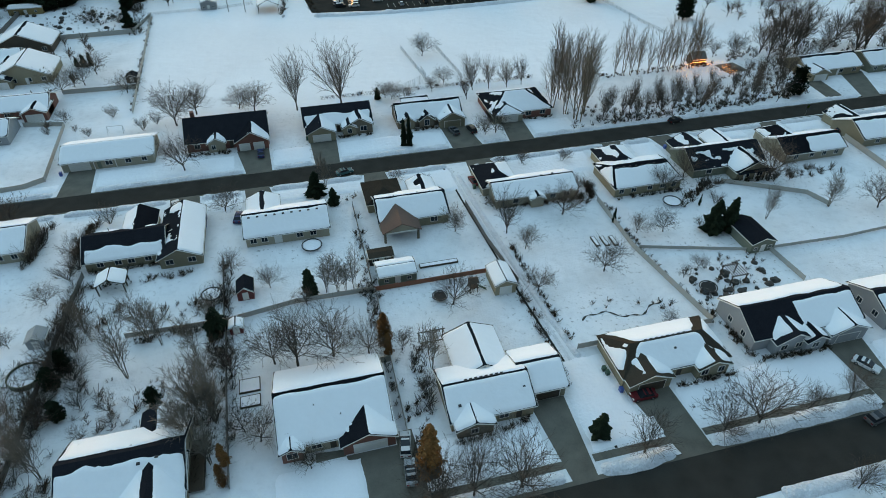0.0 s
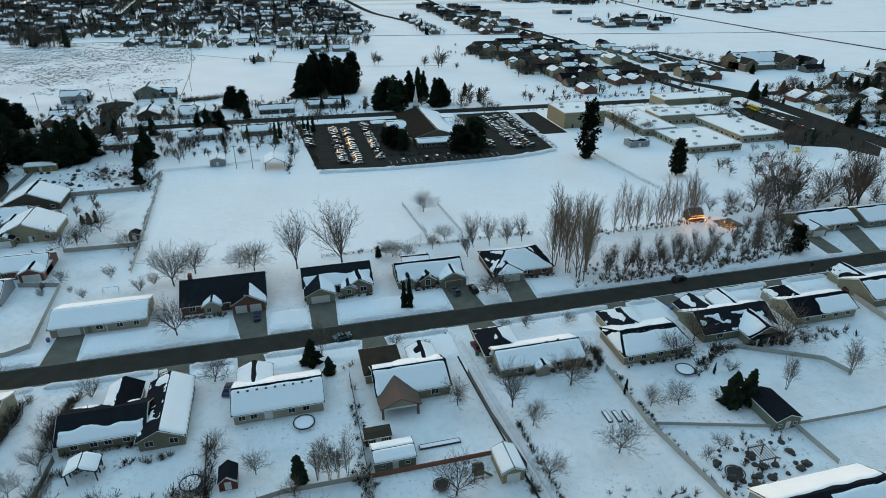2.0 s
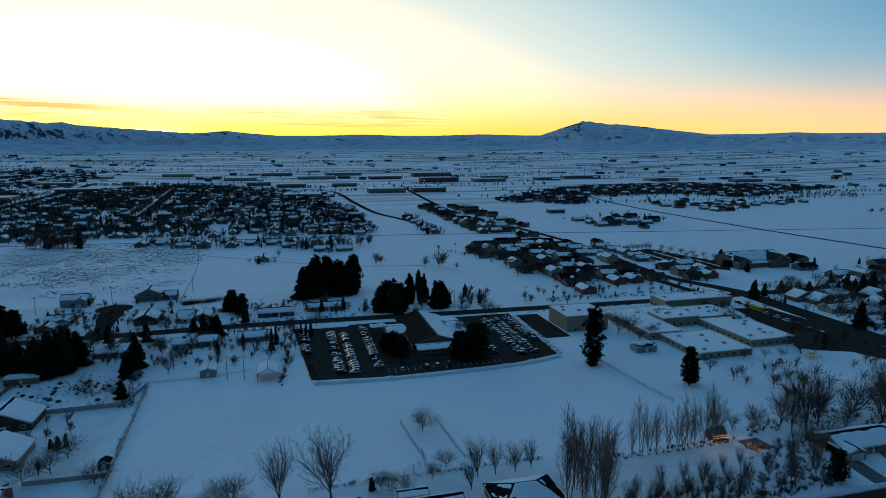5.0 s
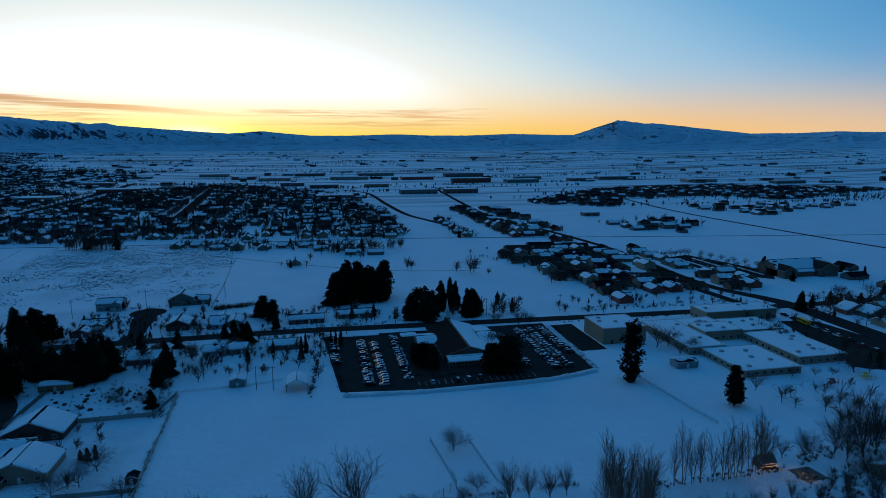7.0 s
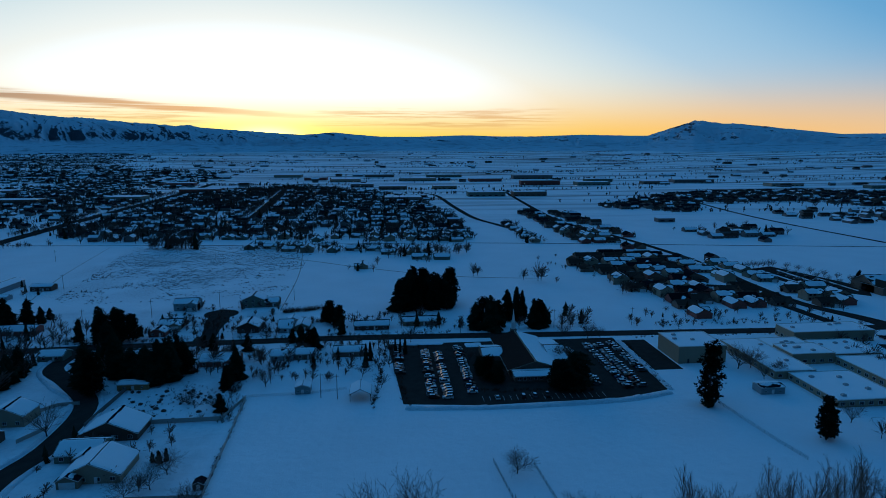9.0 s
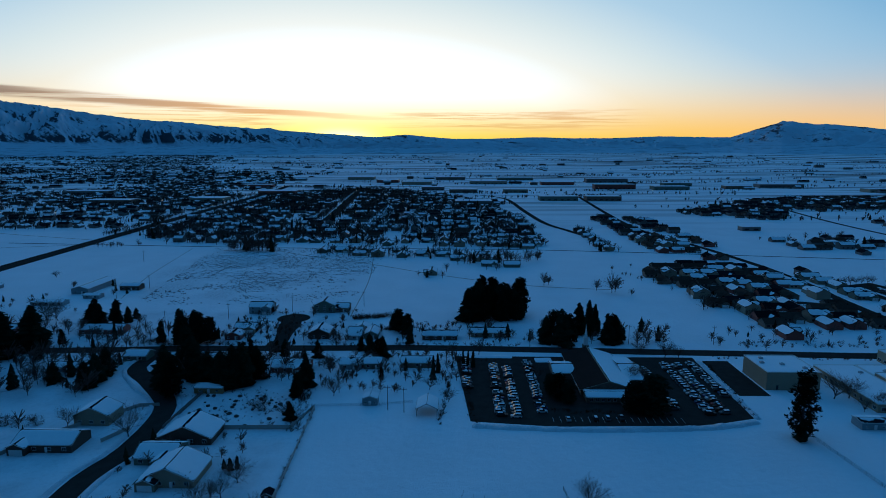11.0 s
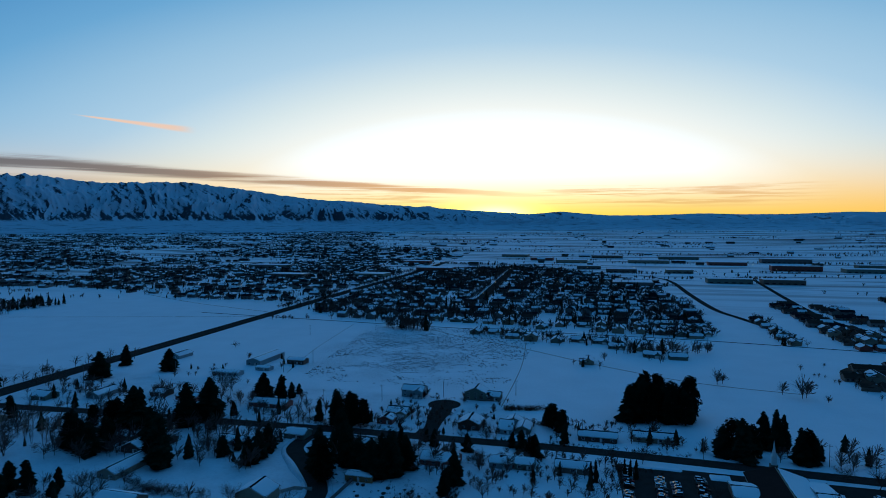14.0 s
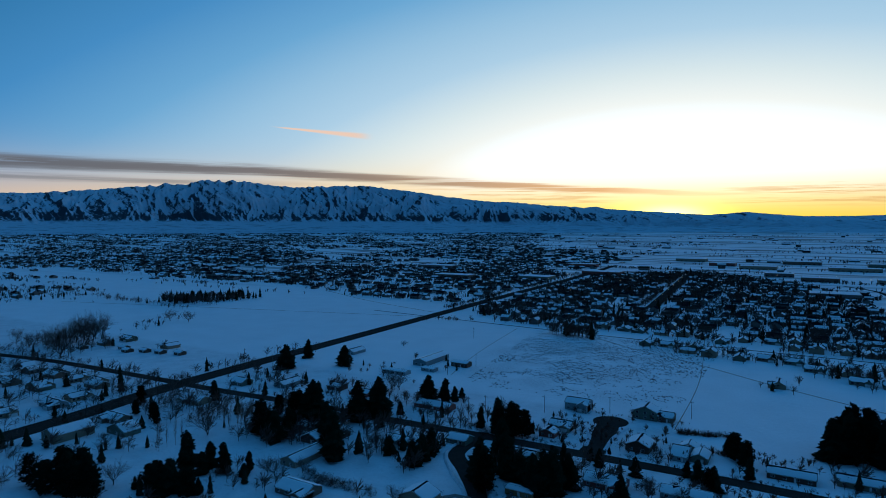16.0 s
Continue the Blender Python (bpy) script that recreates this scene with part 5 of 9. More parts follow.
plant("round", [(16.7, 44.6, 13), (24.3, 44.3, 13.2), (-6.3, 55.4, 6), (10.6, 46.1, 9.2), (12.4, 45.7, 10), (42.6, 84.7, 7.2), (-4, 92.2, 5.7), (14, 64.6, 5.8), (17.1, 65.9, 4.2), (45.3, 45.1, 9.4), (59.8, 45.3, 9.2), (66.2, 45.2, 12.9), (76.3, 45.7, 7.4), (84.5, 45.6, 8.4), (73.9, 31.6, 7.3), (58.7, 87.1, 9.1), (64.3, 69.8, 4.1), (74.3, 81.1, 3.7), (79, 83.2, 4)])
plant("pale", [(-36.4, 81.2, 16.9), (-33.7, 89.3, 13.4), (-31.2, 87.9, 13.4), (-45.7, 94.8, 12.3), (-23.1, 67.6, 16.3), (-20.7, 67.6, 15.7), (-46.6, 63.8, 13.6), (-48.7, 65.4, 12), (16.5, 70.1, 13.5), (0.3, 94.9, 10.6), (2.5, 94.3, 11.3), (5.8, 94.5, 12.1), (4.1, 94.1, 9.7), (123.5, 95.9, 10.7), (105.1, 95.1, 11), (4.1, 134.2, 11.2), (-22, 72, 13), (-24.5, 64, 14), (-21.5, 60, 11), (-50, 69, 11), (-53, 63, 12), (-44, 92, 10), (-23, 76, 12), (-21, 68, 13), (-25, 84, 11), (-22, 90, 10), (-52, 74, 11), (-55, 58, 12), (-27, 66, 9)])
plant("pine", [(-46.8, 84.9, 6.0), (-46, 74.6, 4.6), (-31, 74, 4.2), (-48.5, 82, 5.0)], 1.3)
plant("shrub", [(-49.5, 88, 6), (-48, 86, 6.5), (-45.5, 83, 6), (-49, 78, 6), (-46.5, 90, 6), (-50, 72, 5.5), (-47.5, 75, 5), (-50.5, 84, 5.5), (-51, 76, 5), (-44, 80, 4), (-48, 93, 5), (-51, 67, 4.5), (-49.5, 97, 4.5), (-26, 60, 4), (-42, 70, 3), (-38, 72, 3)], 1.3)
plant("conifer", [(-72.7, 233.3, 3.7), (-70.4, 232.7, 4.6), (-68.2, 233.6, 4.9), (25.6, 182.2, 4.2), (1.5, 131.2, 7.2), (5.2, 126.1, 5.2), (89.5, 93.9, 9.3), (93.4, 93.6, 9.5), (-21.3, 89.1, 6.5), (39.7, 49.8, 6.1), (-3.1, 95.7, 6.6)], 1.1)
plant("slim", [(27.8, 150.6, 8.7), (29.3, 150.2, 9.6), (68.9, 102.9, 4.3), (92.8, 104.2, 3.4)])
plant("pine", [(159.2, 153, 9.4), (165.9, 228.3, 8.7)], 1.3)
plant("rust", [(-19.4, 55.6, 6), (11.1, 48.9, 14), (9.2, 77.3, 8.9), (-19.2, 59, 6), (9.5, 75, 6)], 1.25)

# ---- trees of the middle distance ----
plant("conifer", [(-129, 332.2, 22), (-118.5, 314.5, 21.6), (-110.5, 312.5, 15), (-100.2, 302.8, 18.9), (-95.7, 305.1, 21.3), (-91.1, 307.5, 22), (-89, 318.1, 16.3), (-90.4, 355, 7), (-84, 348.6, 9.6), (-84.8, 368.6, 3.6), (-66.2, 346.4, 9.7), (-62.2, 307.4, 11.8), (-64.4, 298.9, 10.3), (-60.7, 272.1, 7.8), (-31.6, 399, 10.3), (-24.1, 387.4, 10.2), (-19.7, 371.2, 10.7), (-45.1, 358.4, 8), (-40, 354.5, 10.9), (-32.1, 347.4, 12.1), (-29.2, 318.1, 5.9)], 1.2)
plant("slim", [(-2.4, 325.3, 10.4), (-4.6, 325.9, 9), (10, 334, 9), (12.5, 334, 9), (15, 334, 9)], 1.2)
plant("sparse", [(-47.7, 296.3, 10.4), (-58.1, 335.1, 6.8), (-5.5, 304.5, 7.6), (3.4, 290.6, 7.6), (-90.3, 334.6, 9.2), (-92.1, 311.4, 7.3), (-60, 364.9, 10.2), (-72.5, 334.3, 6.7), (-42.5, 328.8, 6.1), (104.1, 354.6, 8.8), (115.7, 349.8, 10.1), (123, 349.7, 7.2), (46.2, 320, 7.8), (18.5, 352.9, 9.8), (89.9, 316.1, 10.1), (96.1, 319.6, 7.3), (171.9, 297.6, 13.7), (178.7, 298.4, 11.6), (176.4, 284.2, 8.4), (184.3, 287, 8.5), (182.5, 239, 9.2), (218.7, 247, 5.2), (227.5, 246.8, 4.5), (207.6, 247.8, 6.4), (239.9, 247.8, 13)], 1.15)
plant("pine", [(61.7, 375.1, 18.5), (69.4, 374.1, 16.5), (94, 374, 16)], 1.2)
plant("conifer", [(57, 373, 16.5), (65.2, 370.7, 21), (79, 392, 19), (84, 388, 22), (88, 390, 19), (91, 372, 18), (97, 376, 15), (102, 380, 8)], 1.05)
plant("pine", [(55.2, 291, 9.9), (51.6, 296.1, 11.3), (48.9, 303.2, 8.2), (81, 282.3, 13.1), (88.3, 280.5, 16.3), (84.6, 283.4, 9.9)], 1.7)
plant("pine", [(137.1, 260, 26.4), (163.2, 226.9, 16.3)])
plant("conifer", [(136.2, 258.3, 8.9), (309.9, 278.2, 13.3), (262.1, 344.6, 5.1), (296.7, 343.2, 12.1), (361.4, 334.3, 12.1), (366.5, 333, 12.3)], 1.2)
plant("conifer", [(-258.3, 244.6, 18.1), (-239.3, 222.1, 15.5), (-233.8, 224.9, 11.5), (-226.4, 227.2, 7.5), (-247.7, 250.1, 12.9), (-236.4, 248.9, 15.3), (-244.3, 242.5, 10.9), (-224.3, 250.7, 6.7), (-228.6, 257.6, 9.4), (-280.1, 199.4, 18.3), (-271.9, 203.6, 18.2), (-255.3, 215.7, 6.2), (-369.2, 419.4, 20.4), (-381.1, 458.2, 17.3), (-341.9, 326.7, 14.2), (-202.3, 288.6, 26), (-212.9, 296.6, 17.8), (-245.7, 300.6, 17.8), (-248.4, 293, 16.7), (-264.1, 297.5, 20.1), (-250.6, 325.2, 26), (-230.6, 342.9, 25.8), (-223.3, 354.3, 26), (-215.8, 366.2, 9), (-278.3, 342.1, 13.5), (-333.7, 452, 17.9), (-200.9, 418.7, 7.4), (-200.9, 409, 10.9), (-216.9, 400.7, 18.1)], 1.45)
plant("pine", [(-372.7, 293.3, 13.7), (-338.2, 279.8, 11.1), (-330, 276, 8), (-270, 196, 16), (-262, 200, 15), (-290, 205, 15), (-284, 192, 15), (-243, 216, 14), (-248, 222, 12), (-144, 362, 17), (-139, 368, 18), (-133, 370, 15), (-119, 294, 18), (-102, 307, 15), (-96, 316, 14), (-89, 315, 13), (-34, 346, 11), (-22, 386, 13), (-28, 392, 14), (-150, 371, 9), (-300, 193, 15), (-293, 204, 16), (-285, 209, 15), (-228, 223, 13), (-253, 295, 15), (-247, 304, 14), (-357, 280, 9), (-270, 330, 15), (-262, 336, 16), (-280, 326, 13)], 1.4)
plant("conifer", [(-148.3, 366.7, 21.5), (-140.3, 367.7, 20.5), (-161.4, 371.5, 12.6), (-126, 303, 21.7), (-239.9, 375.5, 19.5), (-200.1, 395, 19.1), (-210, 393.8, 15.7), (-163.5, 311.3, 14), (-163.7, 320.7, 14.4), (-163.4, 302.6, 13.6), (-100.7, 328.5, 14.4), (-105.8, 318.5, 12.3), (-98.8, 338.7, 13), (-64.2, 295, 11.1), (-62.6, 306.8, 16.5), (-224.9, 308.4, 22), (-274.7, 351.2, 18.4), (-270.6, 351.7, 17.4), (-182.2, 309, 10.5)], 1.2)
plant("poplar", [(-288.5, 291.5, 19.5), (-283.3, 290.8, 19.2), (-281.3, 295.2, 19.5), (-286.7, 310.1, 16), (-288.2, 249.4, 17.3), (-288.7, 254.6, 15.7), (-289.2, 260, 16.9), (-285.9, 261.7, 16), (-284, 300, 17), (-280, 305, 17), (-275, 303, 16)], 0.7, group="row of poplars")
plant("sparse", [(-287.4, 279, 18.8), (-262.3, 298.4, 19.9), (-344.3, 243.3, 8.7), (-330.2, 244.6, 4.8), (-307.5, 242.1, 4.6), (-302.6, 244.6, 3.7), (-635, 409.9, 20), (-641.4, 406.6, 20), (-572, 343.8, 20), (-267.8, 213.2, 12.4), (-677.6, 525.9, 17.1), (-649.6, 531.4, 16.1), (-336.4, 543.8, 7), (-402.5, 346, 9.2), (-397.4, 411.9, 8.9), (-217.2, 258.9, 9.3), (-212.6, 258.9, 10.1), (-203.8, 268.1, 8.6), (-147.2, 264.2, 9.4), (-118.1, 255.8, 14.1), (-193.8, 312.2, 10.6), (-256.6, 412.4, 16.7), (-249.5, 413.3, 14.3), (-55, 324.8, 10.5)], 1.2)
plant("shrub", [(-197.6, 267.8, 4.4), (-192.6, 266.7, 3.8), (-188.3, 265.5, 4.5), (-185.4, 265.9, 4.5), (-181.8, 266.4, 3.7), (-178.2, 266.8, 3.7), (-201.2, 269, 3.8), (-175.7, 268.8, 3), (-181.5, 263.1, 3.7), (-188.7, 262.2, 3), (-65.3, 277.8, 4.5), (-76.8, 282.3, 5.1), (-77.8, 290.4, 2.9), (-100.6, 276.6, 2.2)], 1.6)
plant("sparse", [(152, 188, 8), (163, 190, 9), (171, 187, 13), (176, 192, 12), (188, 189, 11), (193, 195, 9), (200, 186, 14), (207, 190, 15), (214, 186, 13), (222, 182, 9), (166, 172, 8), (172, 176, 9), (178, 174, 10), (190, 178, 9), (203, 176, 8), (215, 175, 9)], 1.1, group="east gardens")
plant("conifer", [(304.1, 273.7, 15), (363.4, 336.3, 15), (333.9, 337.2, 11), (296.1, 342.2, 13), (342.8, 290.7, 16), (378.1, 337.6, 13), (392.9, 342.6, 13), (308.4, 347.2, 9)], 1.15)
plant("sparse", [(312 + 13.7 * (k % 9) % 120 + 3 * (k % 4), 236 + (k * 37.3) % 138, 8 + (k * 5) % 6) for k in range(52)], 1.15, group="street side gardens")
plant("rust", [(326, 352, 9), (331, 349, 8), (318, 345, 7.5)], 1.5)
plant("sparse", [(-689.8, 360.4, 17), (-657.3, 356, 16), (-627.5, 367.6, 25), (-630.9, 378.8, 26), (-634.9, 390.2, 28), (-640, 401.4, 32), (-629.4, 404.2, 33), (-631.3, 414.1, 30)], 1.0, group="farm trees")
# the thicket of evergreens in the open field
plant("pine", [(21.6, 431.5, 19.1), (34.7, 434.1, 12.7), (13.6, 440.9, 14.2), (21.5, 445.9, 20.1), (42.9, 429.3, 17.1), (18.5, 434.4, 18.7), (31.8, 437.8, 21.9), (15.4, 438.3, 16.6), (23.9, 415.1, 18.7), (30, 437.1, 23.9), (38.6, 443.5, 15.2), (41.6, 428.3, 19.3), (44.4, 417.2, 16.8), (20.9, 445, 15.5), (35.4, 423.7, 16.1), (26.8, 425.3, 21.1), (33.9, 443, 17.4), (46.2, 441.5, 19.7), (37, 419.3, 23.8), (47.5, 443, 16.5), (38.6, 420.8, 18.6), (33.5, 423.2, 16.1), (43.5, 445.7, 12.9), (41.6, 427.2, 13.4), (23.6, 438.7, 23.9), (14.7, 433.7, 12.6), (38.7, 424.6, 18.8), (48, 430.2, 25), (24.1, 416.5, 16.7), (14.3, 420.4, 15.4)], 1.0, group="evergreen thicket")
plant("conifer", [(34.8, 419.1, 15.9), (44, 424.1, 19.5), (45, 426.1, 15.7), (31.7, 434.7, 21.3), (33, 433.9, 19.3), (31.2, 427.9, 17.7), (21.6, 423.7, 24.8), (31.7, 431.6, 12.3), (27.9, 432.6, 12.4), (35.1, 434.3, 16.1), (35.4, 429, 17.3), (25.6, 436.7, 17.8), (13.9, 416, 21.9), (47.4, 422.1, 15.7), (34.2, 424.3, 15), (24.3, 425.9, 21.3)], 1.0, group="evergreen thicket")

# ---- streets in the middle distance ----
road("road_3", [(-900, 285), (-760, 303), (-633, 321), (-559, 333), (-423, 342), (-356, 345), (-280, 352), (-211, 355), (-144, 359), (-60, 362), (0, 363), (155, 357), (272, 354), (430, 359), (800, 380)], 9.5, "dark cleared road crossing the town")
road("road_4", [(-116, 196), (-117, 226), (-113, 247), (-117, 283), (-137, 310), (-153, 328), (-154, 352), (-154, 364)], 9, "curving asphalt street with a kerb on either side", 0.04)
road("road_5", [(-93.5, 365), (-94, 380), (-97, 404), (-99, 418)], 13, "short asphalt street that ends in a turning circle", 0.045)
road("road_6", [(-372, -60), (-377, 110), (-384, 240), (-400, 345), (-412, 545), (-425, 770), (-438, 1000), (-463, 1480), (-525, 2139), (-640, 3374), (-680, 3800)], 19, "straight dark highway towards the sunset", 0.05)
road("road_7", [(292, 120, 16), (295, 230, 16), (300, 345, 14), (297, 372, 12), (283, 411, 9), (283, 470, 8), (288, 528, 8), (288, 602, 8), (278, 698, 8), (262, 800, 8), (250, 932, 8), (281, 1438, 8)], 15, "wide dark street past the school", 0.05)
road("road_8", [(-194, 960), (-222, 1280), (-252, 1620)], 15, "dark tree-lined town street")
road("road_9", [(168, 800), (153, 855), (134, 938), (123, 1110), (110, 1371), (60, 1480)], 9, "wide dark curving road")
road("road_10", [(185, 466), (230, 470), (268, 458), (268, 418), (272, 362)], 8, "asphalt street between new houses")
road("road_11", [(590, 200), (570, 380), (563, 473), (550, 667), (559, 951), (640, 1400)], 6.5, "narrow dark road between white fields")
road("road_12", [(-520, 735), (-202, 705), (-39, 700), (120, 690), (420, 640), (900, 560)], 3.0, "narrow cross street")


def disc_road(x, y, r):
    m = Mesh()
    m.poly([(x + r * math.cos(t * math.pi / 16), y + r * math.sin(t * math.pi / 16), 0.05) for t in range(32)])
    single("road_13", m, ASPHALT, "round asphalt turning circle", "road", kind="structure")


disc_road(-99, 421, 10.5)


# ---- driveways, walks, lawns under snow, ploughed banks ----
def drive(pts, label="bare concrete driveway cleared of snow", z=0.05):
    m = Mesh()
    m.slab([(x, y, z) for x, y in pts], 0.1)
    single("driveway", m, CONCRETE, label, "driveway", kind="structure")


for a0, a1, b0, b1, top in ((-61.5, -53.5, -60.9, -54.3, 158), (-15.5, -8.8, -18, -9.3, 158.4), (2.6, 9.2, 2.2, 9.7, 158.5), (41, 49.8, 40.6, 48.2, 158), (58, 65.5, 59, 66, 157),
                            (180, 187, 187, 196, 164), (168, 174, 170, 176, 161)):
    drive([(a0, 145.9), (a1, 145.9), (b1, top), (b0, top)])
for a0, a1, b0, b1, low in ((-34, -27, -33, -26, 129), (-16, -10, -15.4, -8, 129.5), (14.5, 20, 13.5, 21, 129.8), (42.5, 49, 42, 51, 131), (83.5, 89, 76.8, 85.5, 131.5), (98, 104, 99.5, 107, 130.5),
                            (135, 141, 128, 136, 130.5), (156, 163, 156, 163, 135)):
    drive([(b0, low), (b1, low), (a1, 138.4), (a0, 138.4)])
drive([(1.9, 43.3), (11.0, 43.3), (10.2, 58.6), (7.4, 58.6), (7.4, 56.2), (-0.8, 56.2)])
drive([(32.2, 43.3), (36.4, 43.3), (37.2, 58.7), (30.8, 58.7)])
drive([(51, 43.3), (56.6, 43.3), (56.0, 56), (48.2, 56)])
drive([(90.4, 43.3), (95, 43.3), (98, 57.2), (90, 57.2)])
drive([(-5.5, 56.2), (-0.8, 56.2), (-0.8, 57.4), (-5.5, 57.8)], "concrete path to the front door", 0.06)


def walkway(x0, x1, y0, y1):
    m = Mesh()
    n = max(1, int((x1 - x0) / 1.5))
    for i in range(n):
        a = x0 + (x1 - x0) * i / n
        m.box(a, a + (x1 - x0) / n - 0.02, y0, y1, -0.05, 0.06)
    single("pavement", m, CONCRETE, "concrete pavement swept of snow", "pavement", kind="structure")


walkway(37, 51, 45.6, 46.9)
walkway(56.7, 90.2, 45.6, 46.9)
walkway(10, 32, 45.6, 46.9)


def snow_pad(x0, x1, y0, y1, h=0.28, seed=0):
    """Undisturbed lawn snow, a rounded thick blanket."""
    m = Mesh()
    nx, ny = max(4, int((x1 - x0) / 0.8)), max(4, int((y1 - y0) / 0.8))
    for i in range(nx + 1):
        for j in range(ny + 1):
            x, y = x0 + (x1 - x0) * i / nx, y0 + (y1 - y0) * j / ny
            e = min(x - x0, x1 - x, y - y0, y1 - y)
            k = 1 - (1 - min(1.0, e / 0.9)) ** 2
            wob = 0.35 * nz(x, y, seed, 0.5) * (1 if e < 0.9 else 0)
            m.v.append((x + wob, y + 0.35 * nz(y, x, seed, 0.5) * (1 if e < 0.9 else 0), -0.03 + h * k * (1 + 0.3 * nz(x, y, seed, 0.35)) + 0.03 * nz(x, y, 4, 1.5)))
    for i in range(nx):
        for j in range(ny):
            a = i * (ny + 1) + j
            m.f.append((a, a + ny + 1, a + ny + 2, a + 1))
    single("snow_lawn", m, SNOW, "smooth deep snow on a front lawn", "snow", "snowy lawns", smooth=True)


for k, q in enumerate(((-12, 1.6, 47, 55.6), (10.2, 30.6, 47, 55.4), (37.6, 47.8, 47.2, 66), (56.6, 69, 47.2, 55.8), (69.5, 89.6, 47.2, 56.6), (44, 50.5, 47.0, 51.5), (-4.6, -1.2, 53.4, 55.9), (98.5, 112, 47.2, 56),
                       (-53, -18.5, 148.8, 156.4), (-8.4, 1.8, 148.8, 157), (10, 40, 148.8, 157), (50.5, 57.5, 148.8, 156), (67, 80, 148.6, 156), (-80, -62, 148.6, 152),
                       (-26, -16.5, 130, 135.6), (-9.6, 13, 130.5, 135.6), (21.8, 37, 125, 135.5), (52, 76, 126, 135.6), (90, 97.5, 126, 135.6), (107.5, 127, 131.5, 136), (142, 155, 131.5, 136))):
    snow_pad(*q, seed=k)

for k, (x0, x1) in enumerate(((-12, 1.2), (10, 31.4))):
    bank("snow_bank", [(x0, 44.4), ((x0 + x1) / 2, 44.5), (x1, 44.2)], 2.2, 0.55, k)
bank("snow_bank", [(37.2, 44.0), (44, 43.6), (50.2, 44.4)], 2.8, 0.8, 3)
bank("snow_bank", [(57.4, 44.2), (73, 44.3), (89.8, 44.4)], 3.0, 0.85, 4)
bank("snow_bank", [(95.6, 44.4), (104, 44.4), (120, 44.6)], 2.6, 0.8, 5)
bank("snow_bank", [(62, 33.4), (76, 33.2), (100, 33.6)], 2.6, 0.7, 6)
bank("snow_bank", [(-60, 33.4), (0, 33.3), (55, 33.4)], 2.6, 0.7, 7)
for k, (x0, x1) in enumerate(((-90, -62.5), (-52.8, -16.2), (-8.4, 2), (9.8, 40.2), (50.4, 57.4), (66, 120), (120, 179), (188, 230))):
    bank("snow_bank", [(x0, 147.2), ((x0 + x1) / 2, 147.3), (x1, 147.2)], 2.4, 0.6, 10 + k)
for k, (x0, x1) in enumerate(((-90, -60), (-58, -34.6), (-26.4, -16.6), (-9.4, 13.8), (20.6, 36.8), (49.4, 82.8), (89.4, 97.4), (104.6, 134.6), (141.6, 155.4), (163.6, 230))):
    bank("snow_bank", [(x0, 137.1), ((x0 + x1) / 2, 136.9), (x1, 137.1)], 2.4, 0.6, 20 + k)
for s in (1, -1):
    bank("snow_bank", [(-116 + 6.4 * s, 200), (-117 + 6.4 * s, 226), (-113 + 6.3 * s, 247), (-117 + 6.2 * s, 283), (-137 + 5.5 * s, 309 + 4 * s), (-152 + 6 * s, 328 + 2 * s), (-154 + 6 * s, 352)], 2.4, 0.7, 40 + s)
bank("snow_bank", [(13, 268), (45, 265.5), (80, 266), (108, 268.5), (128, 274)], 4.5, 0.8, 44, "dirty ploughed snow bank beside the car park")
bank("snow_bank", [(129, 276), (130, 310), (131, 345)], 3.0, 0.7, 45, "dirty ploughed snow bank beside the car park")
bank("snow_bank", [(-88, 372), (-89.5, 392), (-87.5, 412)], 2.6, 0.7, 46)
bank("snow_bank", [(-99, 373), (-103, 392), (-112, 408)], 2.6, 0.7, 47)


drive([(-60, 42.6), (120, 42.6), (120, 43.35), (-60, 43.35)], "damp concrete gutter along the street", 0.045)
drive([(-90, 138.0), (240, 138.0), (240, 138.5), (-90, 138.5)], "damp concrete gutter along the street", 0.045)
drive([(-90, 145.6), (240, 145.6), (240, 146.1), (-90, 146.1)], "damp concrete gutter along the street", 0.045)


# the narrow lane between the yards: wheel tracks in packed snow
def lane():
    m = Mesh()
    strip(m, [(36.9, 136), (37.6, 120), (39.4, 92), (41.6, 66), (43, 47)], 0.7, 0.03)
    single("lane", m, DIRTY_SNOW, "narrow lane with packed snow between yards", "lane", kind="structure")
    m2 = Mesh()
    strip(m2, [(35.7, 136), (36.4, 120), (38.1, 92), (40.3, 66), (41.4, 47)], 0.45, 0.03)
    single("wheel_rut", m2, ASPHALT, "dark wheel rut along the lane", "wheel rut", kind="structure")
    bank("snow_bank", [(38.4, 132), (39.6, 110), (41.2, 88), (43.4, 66)], 1.5, 0.4, 60, "low snow ridge beside the lane")


lane()


# ---- fences ----
POST_DATA, PANEL_DATA = {}, {}


